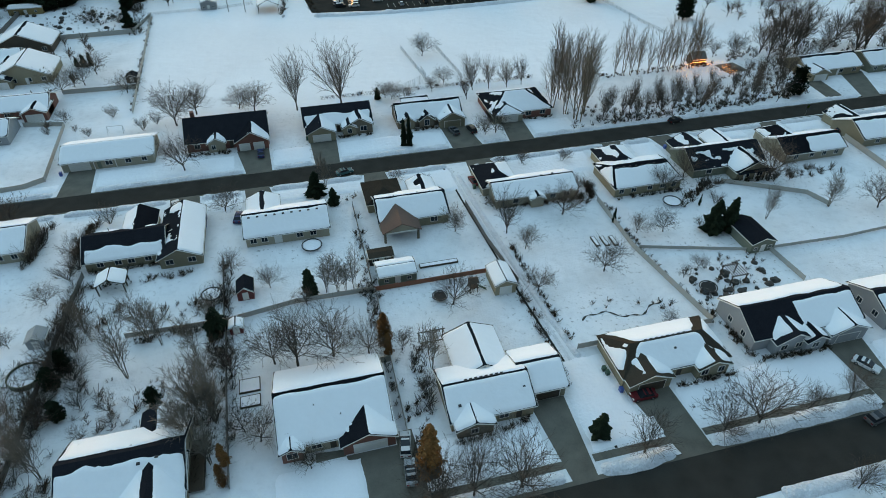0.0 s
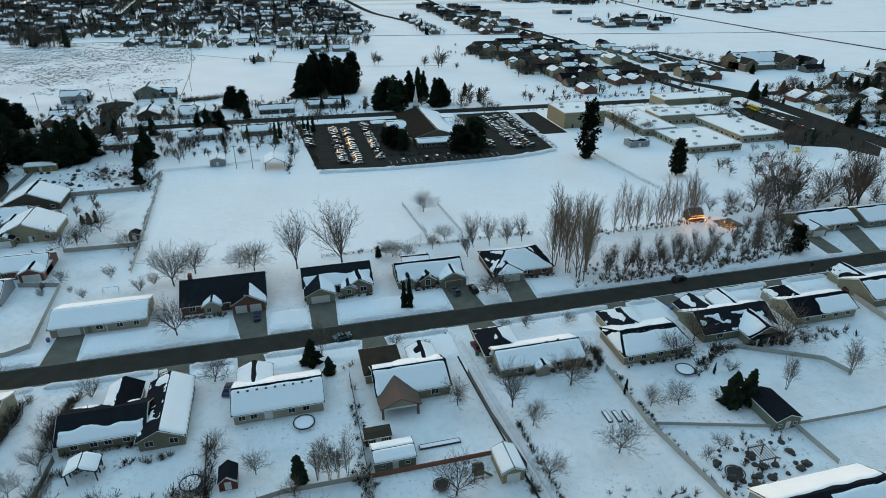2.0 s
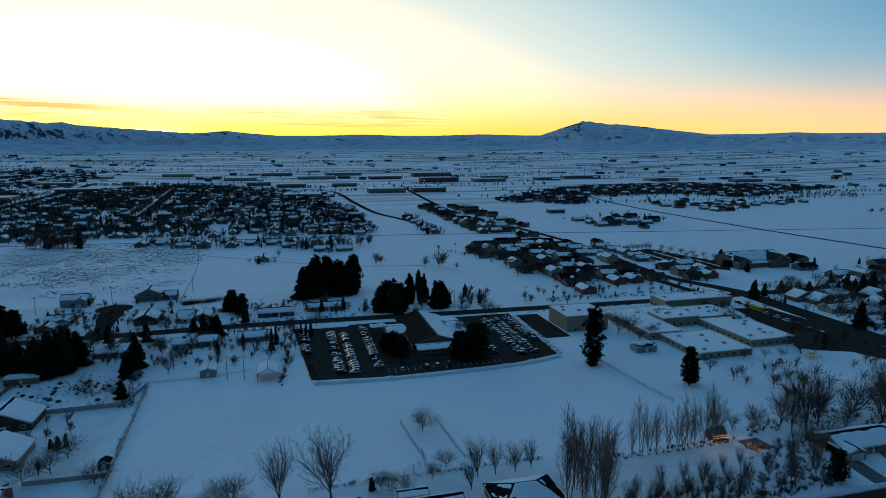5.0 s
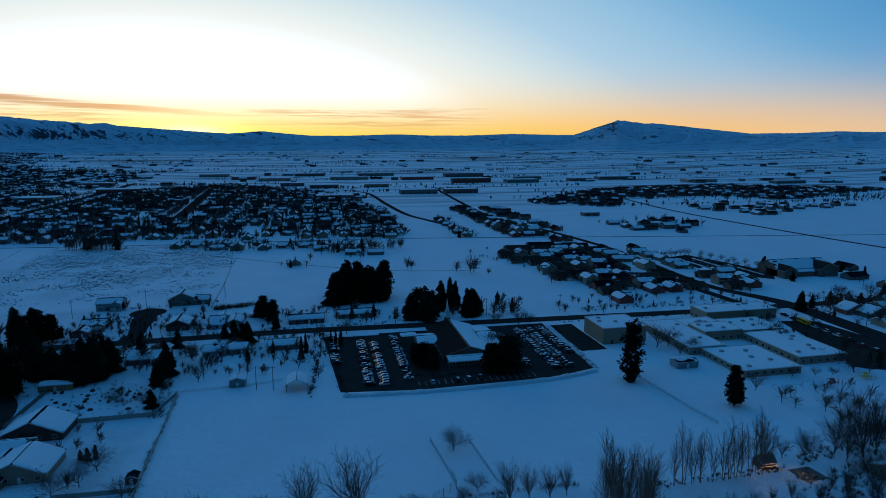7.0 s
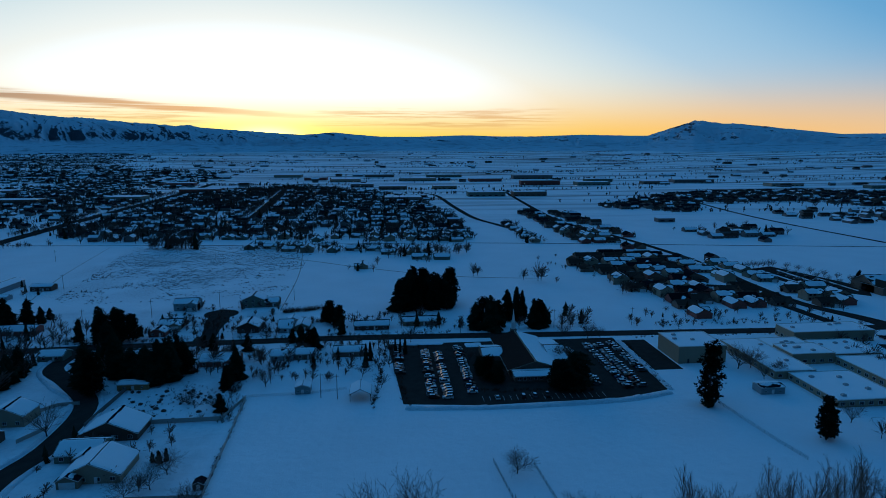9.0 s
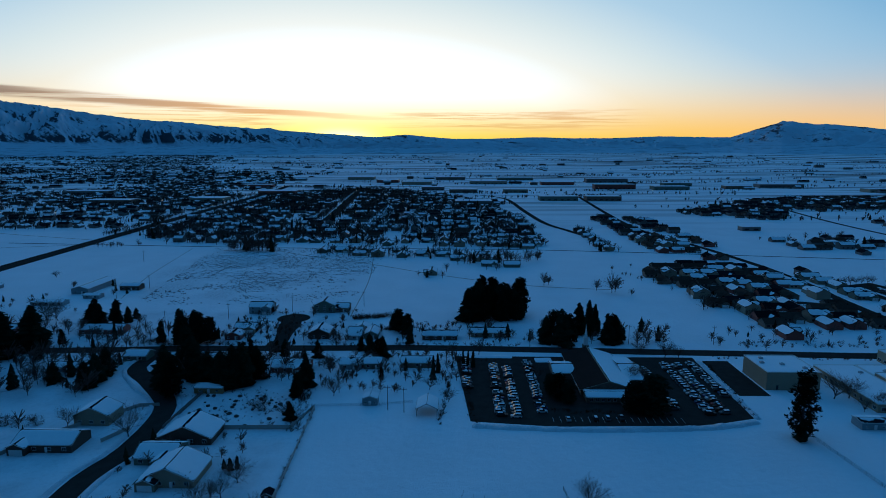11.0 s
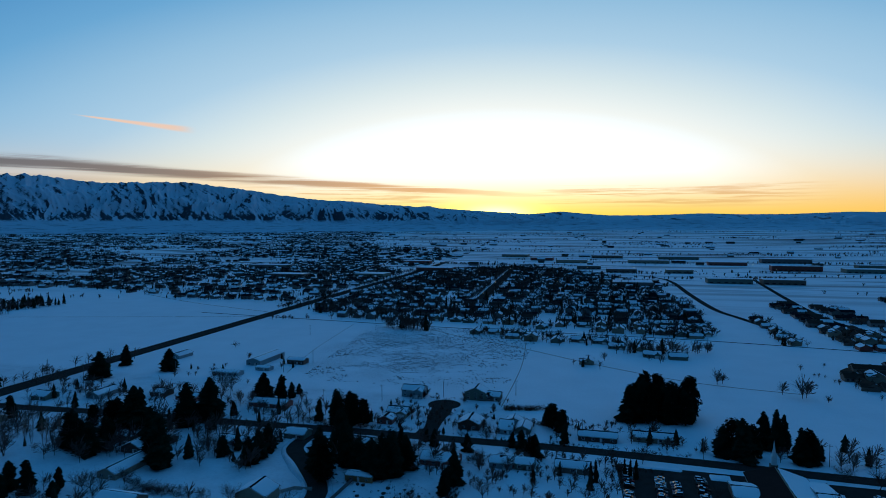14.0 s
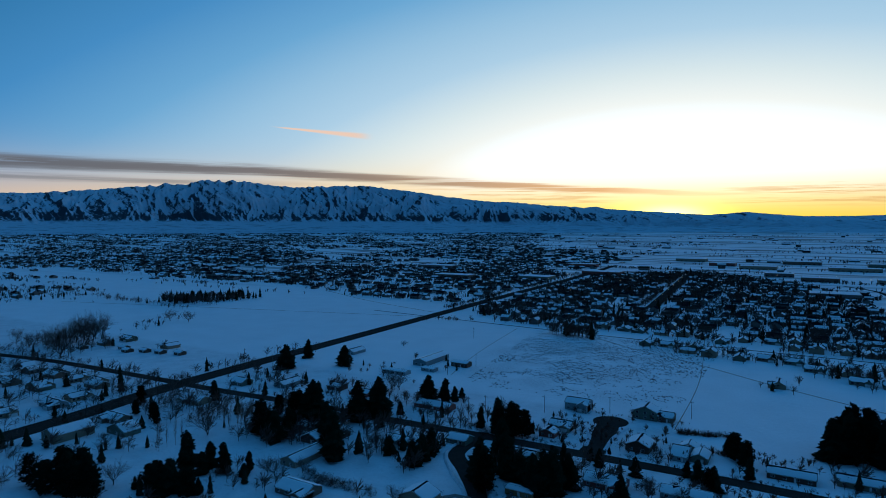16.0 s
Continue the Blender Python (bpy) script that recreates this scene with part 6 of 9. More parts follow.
def fence(pts, height=1.45, material=None, gap=2.4, label="tan vinyl panel fence", rails=False, solid=True, name="fence"):
    material = material or VINYL
    f = thing(name, pose(0, 0, 0), label, "fence", "fences")
    key = (height, material.name, rails, solid)
    if key not in POST_DATA:
        p = Mesh().box(-0.06, 0.06, -0.06, 0.06, -0.1, height + 0.12, 0.02)
        POST_DATA[key] = p.data("post", material)
        q = Mesh()
        if solid:
            prof = [(0.0, 0.08), (0.025, 0.08), (0.025, 0.18), (0.012, 0.18), (0.012, height - 0.12), (0.03, height - 0.12), (0.03, height)]
            ring = [(-y, z) for y, z in prof] + [(y, z) for y, z in reversed(prof)]
            n, k = 6, len(ring)
            for i in range(n + 1):
                for y, z in ring:
                    q.v.append((i / n, y * (1 if i % 2 else 0.8), z))
            for i in range(n):
                for j in range(k):
                    a, c = i * k + j, i * k + (j + 1) % k
                    q.f.append((a, a + k, c + k, c))
        else:
            if rails:
                for z in (0.35, 0.75, 1.15):
                    q.box(0, 1, -0.025, 0.025, z, z + 0.1)
            else:
                # both rails and the mesh between them are one bent wire
                wire = [(0, 0, 0.1), (1, 0, 0.1), (1, 0, height), (0, 0, height)]
                for i in range(9):
                    wire.append(((i + 0.5) / 9, 0, 0.1 if i % 2 == 0 else height))
                q.chain(wire, 0.014)
        PANEL_DATA[key] = q.data("panel", material)
    for (x0, y0), (x1, y1) in zip(pts, pts[1:]):
        L = math.hypot(x1 - x0, y1 - y0)
        n = max(1, round(L / gap))
        a = math.degrees(math.atan2(y1 - y0, x1 - x0))
        for i in range(n + 1):
            o = part("post", POST_DATA[key], None, f)
            o.matrix_basis = pose(x0 + (x1 - x0) * i / n, y0 + (y1 - y0) * i / n, 0, 0, 0, a)
        for i in range(n):
            o = part("panel", PANEL_DATA[key], None, f)
            o.matrix_basis = pose(x0 + (x1 - x0) * i / n, y0 + (y1 - y0) * i / n, 0, 0, 0, a) @ Matrix.Diagonal((L / n, 1, 1, 1))
    return f


fence([(69, 112), (68.6, 93), (72.4, 68)], 1.5)
fence([(-67.4, 186), (-65.8, 154.5), (-70, 152), (-84, 150.5)])
fence([(-67.4, 186), (-79, 188.5)])
fence([(9.6, 124), (9.6, 93)], 1.6, GREYWOOD, label="weathered wooden board fence between yards")
fence([(9.9, 92.8), (34, 92.8)], 1.3, REDWOOD, label="red-stained wooden fence across the yard")
fence([(-38, 91.4), (-19.4, 91), (-6, 93.2), (9.6, 93)], 1.3, VINYL)
fence([(36.6, 118), (37.4, 103), (39.4, 88)], 1.5, GREYWOOD, label="weathered wooden fence along the lane")
fence([(153, 124), (151.6, 107), (150, 86)], 1.7)
fence([(98, 86), (98.6, 74)], 1.3)
fence([(70, 92.4), (95, 85.2), (118, 84.4), (140, 85.5)], 0.9)
fence([(10, 92), (9.6, 74), (9.4, 57)], 1.6, VINYL)
fence([(6.8, 73.6), (9.6, 73.6)], 1.6, VINYL)
fence([(-20.6, 111), (-20, 92)], 1.3, GREYWOOD, label="weathered wooden fence between yards")
fence([(-19.6, 90), (-19.2, 72), (-18.6, 55)], 1.5, GREYWOOD, label="weathered wooden fence between yards")
fence([(-49, 112), (-50.5, 92), (-52, 60)], 1.5, GREYWOOD, label="dark old fence beside shrubs")
fence([(44, 68), (72.2, 67.8)], 1.4, VINYL)
fence([(104, 112), (122, 102), (124, 96)], 1.3, VINYL)
fence([(-49, 190), (-51, 236), (-53.2, 283)], 1.6, VINYL, 3.0, "long pale fence beside the snowy field")
fence([(-84.8, 262.6), (-58.5, 263.4)], 1.9, VINYL)
fence([(-72.5, 209.7), (-49.5, 209)], 1.6, VINYL, 3.0)
fence([(-58.5, 263.4), (-53.4, 284)], 1.4, VINYL)
fence([(-108, 262), (-107, 300)], 1.9, GREYWOOD, label="dark board fence beside the curving street")
fence([(41.3, 222), (43.6, 198)], 1.6, METAL, 3.0, "chain-link fence of a ball field", solid=False, name="chain_link_fence")
fence([(54.4, 219), (56.6, 192)], 1.6, METAL, 3.0, "chain-link fence of a ball field", solid=False, name="chain_link_fence")
fence([(43.6, 198), (43.8, 192), (39, 188), (35.5, 186)], 3.0, METAL, 3.0, "tall chain-link ball field backstop", solid=False, name="chain_link_fence")
fence([(8, 186), (40, 186), (80, 186)], 1.2, METAL, 4.0, "chain-link fence behind the gardens", solid=False, name="chain_link_fence")
fence([(141.6, 261), (144.9, 227), (147, 214)], 1.4, METAL, 3.4, "chain-link fence round the school field", solid=False, name="chain_link_fence")
fence([(-150, 255), (-128, 283), (-120, 284)], 1.6, VINYL)
fence([(-160, 233), (-150, 255)], 1.6, VINYL)
fence([(-126, 251), (-121, 262)], 1.6, VINYL)
fence([(-55, 285), (-26, 286.5), (-12, 290)], 1.2, METAL, 4.0, "chain-link fence behind gardens", solid=False, name="chain_link_fence")


# ---- sheds and yard things ----
def shed(x0, x1, y0, y1, h, pitch, axis, wall, label, roof=None, snow=(1, 1, 1), doors=True, seed=0.0, name="shed", gar=False):
    cx, cy = (x0 + x1) / 2, (y0 + y1) / 2
    s = thing(name, at(cx, cy), label, name.replace("_", " "))
    w, d = (x1 - x0) / 2, (y1 - y0) / 2
    block(s, -w, w, -d, d, h, pitch, axis, 0.2, wall=wall, roof=roof, snow=snow, margin=(0.04, 0.1, 0.1), seed=seed, cell=0.3, depth=0.18)
    if gar:
        garage_door(s, 0, -d, "s", min(2.4, w * 1.3), 2.0)
    elif doors:
        door(s, 0, -d, "s", min(1.2, w), min(1.9, h - 0.2), TRIM)
        if w > 2.5:
            win(s, -w * 0.6, -d, 0.9, 0.8, 0.7, "s")
            win(s, w * 0.6, -d, 0.9, 0.8, 0.7, "s")
    return s


shed(11.0, 19, 94, 99, 2.4, 0.3, "x", SAGE, "olive garden shed with snow-covered roof", seed=71, name="garden_shed")
shed(10.2, 15.4, 101, 104, 2.0, 0.15, "x", DARKWOOD, "low brown wooden lean-to", SHINGLE_BROWN, (None, None, None), seed=72, name="lean_to")
shed(33.6, 38, 85.5, 92, 2.6, 0.5, "y", TAN, "small tan garage with snow on the roof", seed=73, name="small_garage", gar=True)
RED = mat("barn_red", (0.20, 0.03, 0.025), 0.7, grain=0.2, gscale=4, blot=0.1)
shed(-17.4, -14.2, 96.6, 100.6, 2.1, 0.8, "y", RED, "red barn-shaped shed with bare dark roof", SHINGLE, (None, None, None), seed=74, name="barn_shed")
shed(-18.8, -16.4, 87.4, 89.8, 1.6, 0.6, "y", RED, "little red henhouse with snowy roof", seed=75, name="henhouse")
shed(-55, -51.8, 92.6, 95.6, 2.0, 0.6, "y", GREY, "grey plastic garden shed", GREY, (None, None, None), seed=76, name="garden_shed")
shed(93, 99, 84.6, 93.6, 2.6, 0.4, "y", SAGE, "grey shed with dark roof and porch", SHINGLE, (None, None, None), seed=77, name="garden_shed")
shed(-53.8, -50.4, 214, 217.5, 2.0, 0.5, "y", DARKWOOD, "small dark shed beside the fence", SHINGLE, (None, None, None), seed=78, name="garden_shed")
shed(-33.4, -27, 286.5, 292, 3.0, 0.35, "y", GREY, "grey metal shed with low snowy roof", SHINGLE, (0.9, 0.6, 0), seed=79, name="metal_shed")
shed(-111, -98, 297.8, 303.5, 2.6, 0.25, "x", mat("ochre_wood", (0.33, 0.21, 0.09), 0.8, grain=0.2, blot=0.15), "long ochre wooden shed with snow on top", seed=80, name="long_shed")
shed(-96.6, -93.2, 303.4, 306, 2.2, 0.3, "x", BEIGE, "small wooden shed in snow", seed=81, name="garden_shed")


def pavilion(x0, x1, y0, y1, h, label, roofm, snowy=True, seed=0):
    """An open shelter: posts, beams, gable roof with snow."""
    p = thing("pavilion", at((x0 + x1) / 2, (y0 + y1) / 2), label, "pavilion")
    w, d = (x1 - x0) / 2, (y1 - y0) / 2
    for sx in (-1, 1):
        for k in range(3):
            y = -d + k * d
            part("post", Mesh().box(sx * (w - 0.15) - 0.1, sx * (w - 0.15) + 0.1, y - 0.1, y + 0.1, 0, h), DARKWOOD, p)
        part("beam", Mesh().box(sx * (w - 0.15) - 0.08, sx * (w - 0.15) + 0.08, -d, d, h - 0.2, h), DARKWOOD, p)
    r, s = Mesh(), Mesh()
    for i, (pl, kind) in enumerate(roof_planes(-w, w, -d, d, h, 0.5, "y", 0.35, 0)):
        up = [(a, b, c + 0.14) for a, b, c in pl]
        r.slab(up, 0.14)
        if snowy:
            snow_sheet(s, up, 0.2, None, 1.0, 0.4, seed + i, 0.5)
    part("roof", r, roofm, p)
    if s.f:
        part("snow", s, ROOF_SNOW, p, "snow blanket on the roof", True)
    return p


pavilion(-9.6, -1.0, 276.4, 287, 3.2, "open picnic shelter with snow-covered roof", SHINGLE_BROWN, True, 5)
pavilion(-45, -39.6, 105, 109, 2.5, "garden arbour with patchy snow on its roof", SHINGLE_BROWN, True, 6)


def pergola(x, y, w, d, h):
    p = thing("pergola", at(x, y), "dark wooden pergola with open beams", "pergola")
    for sx in (0, w):
        for sy in (0, d):
            part("post", Mesh().box(sx - 0.1, sx + 0.1, sy - 0.1, sy + 0.1, 0, h), DARKWOOD, p)
    for sy in (0, d):
        part("beam", Mesh().box(-0.4, w + 0.4, sy - 0.06, sy + 0.06, h, h + 0.2), DARKWOOD, p)
    for k in range(7):
        xx = w * k / 6
        part("rafter", Mesh().box(xx - 0.04, xx + 0.04, -0.4, d + 0.4, h + 0.2, h + 0.34), DARKWOOD, p)


pergola(15.6, 74.2, 4.6, 2.6, 2.5)
pergola(82.4, 76.5, 3.4, 3.4, 2.4)


def trampoline(x, y, r, net=False, filled=True):
    t = thing("trampoline", at(x, y), "round trampoline frame in the snow" + (" with safety net" if net else ""), "trampoline")
    m = Mesh()
    N = 24
    ring = [(r * math.cos(2 * math.pi * k / N), r * math.sin(2 * math.pi * k / N)) for k in range(N)]
    for k in range(N):
        a, b = ring[k], ring[(k + 1) % N]
        m.tube((*a, 0.75), (*b, 0.75), 0.13, 0.13, 5, False)
    part("rim", m, DARK_METAL, t)
    part("mat", Mesh().poly([(a * 0.86, b * 0.86, 0.73) for a, b in ring]), SNOW if filled else RUBBER, t)
    for k in range(0, N, 4):
        part("leg", Mesh().tube((*ring[k], 0), (*ring[k], 0.75), 0.04, 0.04, 5), METAL, t)
        if net:
            part("net_pole", Mesh().tube((*ring[k], 0.75), (*ring[k], 2.6), 0.03, 0.03, 5), METAL, t)
    if net:
        n = Mesh()
        for k in range(N):
            a, b = ring[k], ring[(k + 1) % N]
            for z in (1.1, 1.5, 1.9, 2.3, 2.6):
                n.tube((*a, z), (*b, z), 0.012, 0.012, 3, False)
            n.tube((*a, 0.8), (*a, 2.6), 0.01, 0.01, 3, False)
        part("net", n, DARK_METAL, t)


trampoline(-1.4, 110.6, 2.2)
trampoline(86.6, 106.6, 2.2)
trampoline(-22.6, 99.4, 2.0, True)
trampoline(22.4, 87.6, 1.5, False, False)
trampoline(77.2, 76.6, 1.8, False, False)


def pool():
    p = thing("swimming_pool", at(-53.6, 85.4), "round above-ground pool frozen and filled with snow", "pool")
    N, r = 28, 2.9
    m, s = Mesh(), Mesh()
    ring = [(r * math.cos(2 * math.pi * k / N), r * math.sin(2 * math.pi * k / N)) for k in range(N)]
    for k in range(N):
        a, b = ring[k], ring[(k + 1) % N]
        m.poly([(*a, 0), (*b, 0), (*b, 1.1), (*a, 1.1)])
        m.tube((*a, 1.12), (*b, 1.12), 0.1, 0.1, 5, False)
    part("wall", m, SAGE, p)
    part("ice", s.poly([(a * 0.97, b * 0.97, 0.75) for a, b in ring]), SNOW, p)
    lad = Mesh()
    for x in (-0.3, 0.3):
        lad.tube((x, r - 0.1, 0), (x, r - 0.1, 2.0), 0.04, 0.04, 5)
    for z in (0.4, 0.8, 1.2, 1.6):
        lad.tube((-0.3, r - 0.1, z), (0.3, r - 0.1, z), 0.03, 0.03, 5)
    part("ladder", lad, METAL, p)


pool()


def playset(x, y):
    p = thing("playset", at(x, y), "wooden play tower with a green slide", "playset")
    for sx in (0, 1.6):
        for sy in (0, 1.6):
            part("post", Mesh().box(sx - 0.07, sx + 0.07, sy - 0.07, sy + 0.07, 0, 2.9), DARKWOOD, p)
    part("platform", Mesh().box(-0.1, 1.7, -0.1, 1.7, 1.35, 1.45), DARKWOOD, p)
    part("roof", Mesh().slab([(-0.2, -0.2, 2.8), (1.8, -0.2, 2.8), (1.8, 0.8, 3.5), (-0.2, 0.8, 3.5)], 0.06).slab([(-0.2, 0.8, 3.5), (1.8, 0.8, 3.5), (1.8, 1.8, 2.8), (-0.2, 1.8, 2.8)], 0.06), DARKWOOD, p)
    part("slide", Mesh().slab([(1.7, 0.5, 1.4), (3.6, 0.2, 0.15), (3.6, 0.8, 0.15), (1.7, 1.1, 1.4)], 0.12), GREEN, p, "green plastic slide")


playset(28.8, 87.4)


def swing(x, y, w):
    s = thing("swing_frame", at(x, y), "bare metal swing frame in the snow", "swing")
    for k, sx in enumerate((0, w)):
        part("leg", Mesh().tube((sx, -0.9, 0), (sx, 0, 2.2), 0.05, 0.05, 6), METAL, s)
        part("leg", Mesh().tube((sx, 0.9, 0), (sx, 0, 2.2), 0.05, 0.05, 6), METAL, s)
    part("crossbar", Mesh().tube((0, 0, 2.2), (w, 0, 2.2), 0.05, 0.05, 6), METAL, s)


swing(-54.2, 178.2, 4.2)


def rock(x, y, r, seed):
    rnd = random.Random(seed)
    bm = bmesh.new()
    bmesh.ops.create_icosphere(bm, subdivisions=2, radius=r)
    for v in bm.verts:
        v.co *= 1 + 0.45 * noise.noise(v.co * (1.3 / r) + Vector((seed, 0, 0)))
        v.co.z *= 0.7
    me = bpy.data.meshes.new("rock")
    bm.to_mesh(me)
    bm.free()
    me.materials.append(DARK_ROCK)
    ob = new("rock", me)
    ob.matrix_world = pose(x, y, r * 0.22, 0, 0, rnd.uniform(0, 360))
    tagged(ob, "dark landscape boulder poking out of snow", "rock", "garden boulders")


DARK_ROCK = mat("dark_rock", (0.055, 0.05, 0.045), 0.85, grain=0.4, gscale=3, blot=0.3, bump=0.05)
ROCK_RND = random.Random(8)
for k in range(34):
    rock(ROCK_RND.uniform(74, 93), ROCK_RND.uniform(73.5, 83), ROCK_RND.uniform(0.3, 1.0), k)
for k in range(46):
    rock(ROCK_RND.uniform(-105, -62), ROCK_RND.uniform(266, 296), ROCK_RND.uniform(0.3, 1.1), 50 + k)
m = Mesh()
strip(m, [(48 + k * 0.3, 74.5 + 1.3 * math.sin(k * 0.13) + 0.35 * math.sin(k * 0.41), 0.28 + 0.16 * math.sin(k * 0.9)) for k in range(62)], 0.4, 0.05)
single("garden_border", m, DARK_ROCK, "narrow dark border line winding through the snow", "garden border", kind="structure")


def planter(x, y, w, d):
    p = thing("planter_box", at(x, y), "raised wooden planter bed filled with snow", "planter", "raised beds")
    m = Mesh().box(0, w, 0, 0.12, 0, 0.4).box(0, w, d - 0.12, d, 0, 0.4).box(0, 0.12, 0.12, d - 0.12, 0, 0.4).box(w - 0.12, w, 0.12, d - 0.12, 0, 0.4)
    part("frame", m, DARKWOOD, p)
    part("snow", Mesh().box(0.12, w - 0.12, 0.12, d - 0.12, 0, 0.42, 0.06), SNOW, p)


for k in range(3):
    planter(60.8 + 2.1 * k, 95.2 - 0.4 * k, 1.0, 3.4)
planter(-17.2, 72.6, 3.6, 3.0)
planter(-17.0, 69.4, 3.4, 2.4)
planter(20.5, 97.5, 8.5, 1.2)


def bin_(x, y, material, label):
    b = thing("wheelie_bin", at(x, y), label, "bin")
    part("body", Mesh().slab([(-0.32, -0.36, 1.0), (0.32, -0.36, 1.0), (0.32, 0.36, 1.0), (-0.32, 0.36, 1.0)], 1.0), material, b)
    part("lid", Mesh().box(-0.35, 0.35, -0.4, 0.42, 1.0, 1.1, 0.04), material, b)


for x, y, mm, lb in ((-62.4, 156.6, BLUE, "blue wheelie bin beside the garage"), (47.2, 57.0, BLUE, "blue wheelie bin beside the garage"), (46.6, 61, GREEN, "dark green wheelie bin in snow"), (46.4, 62, GREEN, "dark green wheelie bin in snow"),
                     (1.6, 160.6, GREEN, "dark green wheelie bin in snow"), (-25, 124.5, BLUE, "blue wheelie bin in snow"), (99.2, 131.5, BLUE, "blue wheelie bin in snow"), (40.9, 124.8, GREEN, "dark green wheelie bin in snow")):
    bin_(x, y, mm, lb)


def pole_sign(x, y):
    s = thing("street_sign", at(x, y), "lime-yellow diamond warning sign on a post", "sign")
    part("post", Mesh().tube((0, 0, 0), (0, 0, 2.6), 0.04, 0.04, 6), METAL, s)
    d = 0.62
    part("plate", Mesh().slab([(0, -0.05, 2.6 - d), (d, -0.05, 2.6), (0, -0.05, 2.6 + d), (-d, -0.05, 2.6)], 0.001), LIME, s)


pole_sign(153, 140)


def utility_pole(x, y, h=11.0):
    p = thing("utility_pole", at(x, y), "wooden utility pole with crossarm", "pole", "utility poles")
    part("pole", Mesh().tube((0, 0, -0.3), (0, 0, h), 0.17, 0.11, 7), GREYWOOD, p)
    part("crossarm", Mesh().box(-1.2, 1.2, -0.07, 0.07, h - 1.0, h - 0.84), GREYWOOD, p)
    for k in (-1, 0, 1):
        part("insulator", Mesh().tube((k, 0, h - 0.84), (k, 0, h - 0.6), 0.06, 0.04, 6), DARK_METAL, p)


for x, y in ((-140, 417), (-104, 437), (-58, 452), (-11, 380), (103, 372), (47, 365), (-155, 380), (-243, 470), (-236, 505), (-172, 398), (-318, 440), (-325, 330), (-420, 420), (-300, 620), (-270, 800), (-205, 690), (150, 372), (-46, 300), (-22, 282), (-15, 280),
             (-180, 390), (-240, 398), (-380, 415), (300, 240), (300, 300)):
    utility_pole(x, y)


# string lights on a little playhouse and the bushes beside it
def playhouse():
    p = thing("playhouse", at(142.5, 182.5), "small wooden playhouse hung with glowing string lights", "playhouse")
    block(p, -2.6, 2.6, 0, 4.2, 2.2, 0.9, "x", 0.3, wall=DARKWOOD, roof=GREYWOOD, snow=(None, None, None), seed=90)
    bulb = bpy.data.materials.new("warm_bulb")
    bulb.use_nodes = True
    b = bulb.node_tree.nodes["Principled BSDF"]
    b.inputs["Base Color"].default_value = (1, 0.55, 0.2, 1)
    b.inputs["Emission Color"].default_value = (1, 0.42, 0.12, 1)
    b.inputs["Emission Strength"].default_value = 3.0
    m = Mesh()
    rnd = random.Random(4)
    for k in range(46):
        x, z = -3 + 6 * (k % 23) / 22, 1.1 + (k // 23) * 0.9
        m.box(x - 0.06, x + 0.06, -0.3, -0.18, z, z + 0.12)
    for k in range(130):
        x, y = rnd.uniform(-14, 8), rnd.uniform(-14, -2)
        z = 1.2 + 1.3 * rnd.random()
        m.box(x - 0.045, x + 0.045, y - 0.045, y + 0.045, z, z + 0.09)
    part("string_lights", m, bulb, p, "warm glowing bulbs on wires")


playhouse()
drive([(148.6, 173.5), (157, 174), (156, 181.5), (148, 181)], "bare concrete pad in the snow")

# ---- vehicles ----
PAINTS = [mat("paint_" + n, c, 0.5, 0.0, alpha_spec=0.25, grain=0.03, blot=0.06) for n, c in (("white", (0.62, 0.62, 0.62)), ("silver", (0.32, 0.33, 0.34)), ("black", (0.012, 0.012, 0.014)), ("grey", (0.10, 0.105, 0.11)),
          ("red", (0.17, 0.012, 0.015)), ("blue", (0.02, 0.045, 0.12)), ("sand", (0.30, 0.26, 0.20)), ("teal", (0.01, 0.11, 0.12)))]
LAMP_RED = mat("tail_lamp", (0.25, 0.01, 0.01), 0.2)
LAMP_WHITE = mat("head_lamp", (0.75, 0.75, 0.72), 0.15)


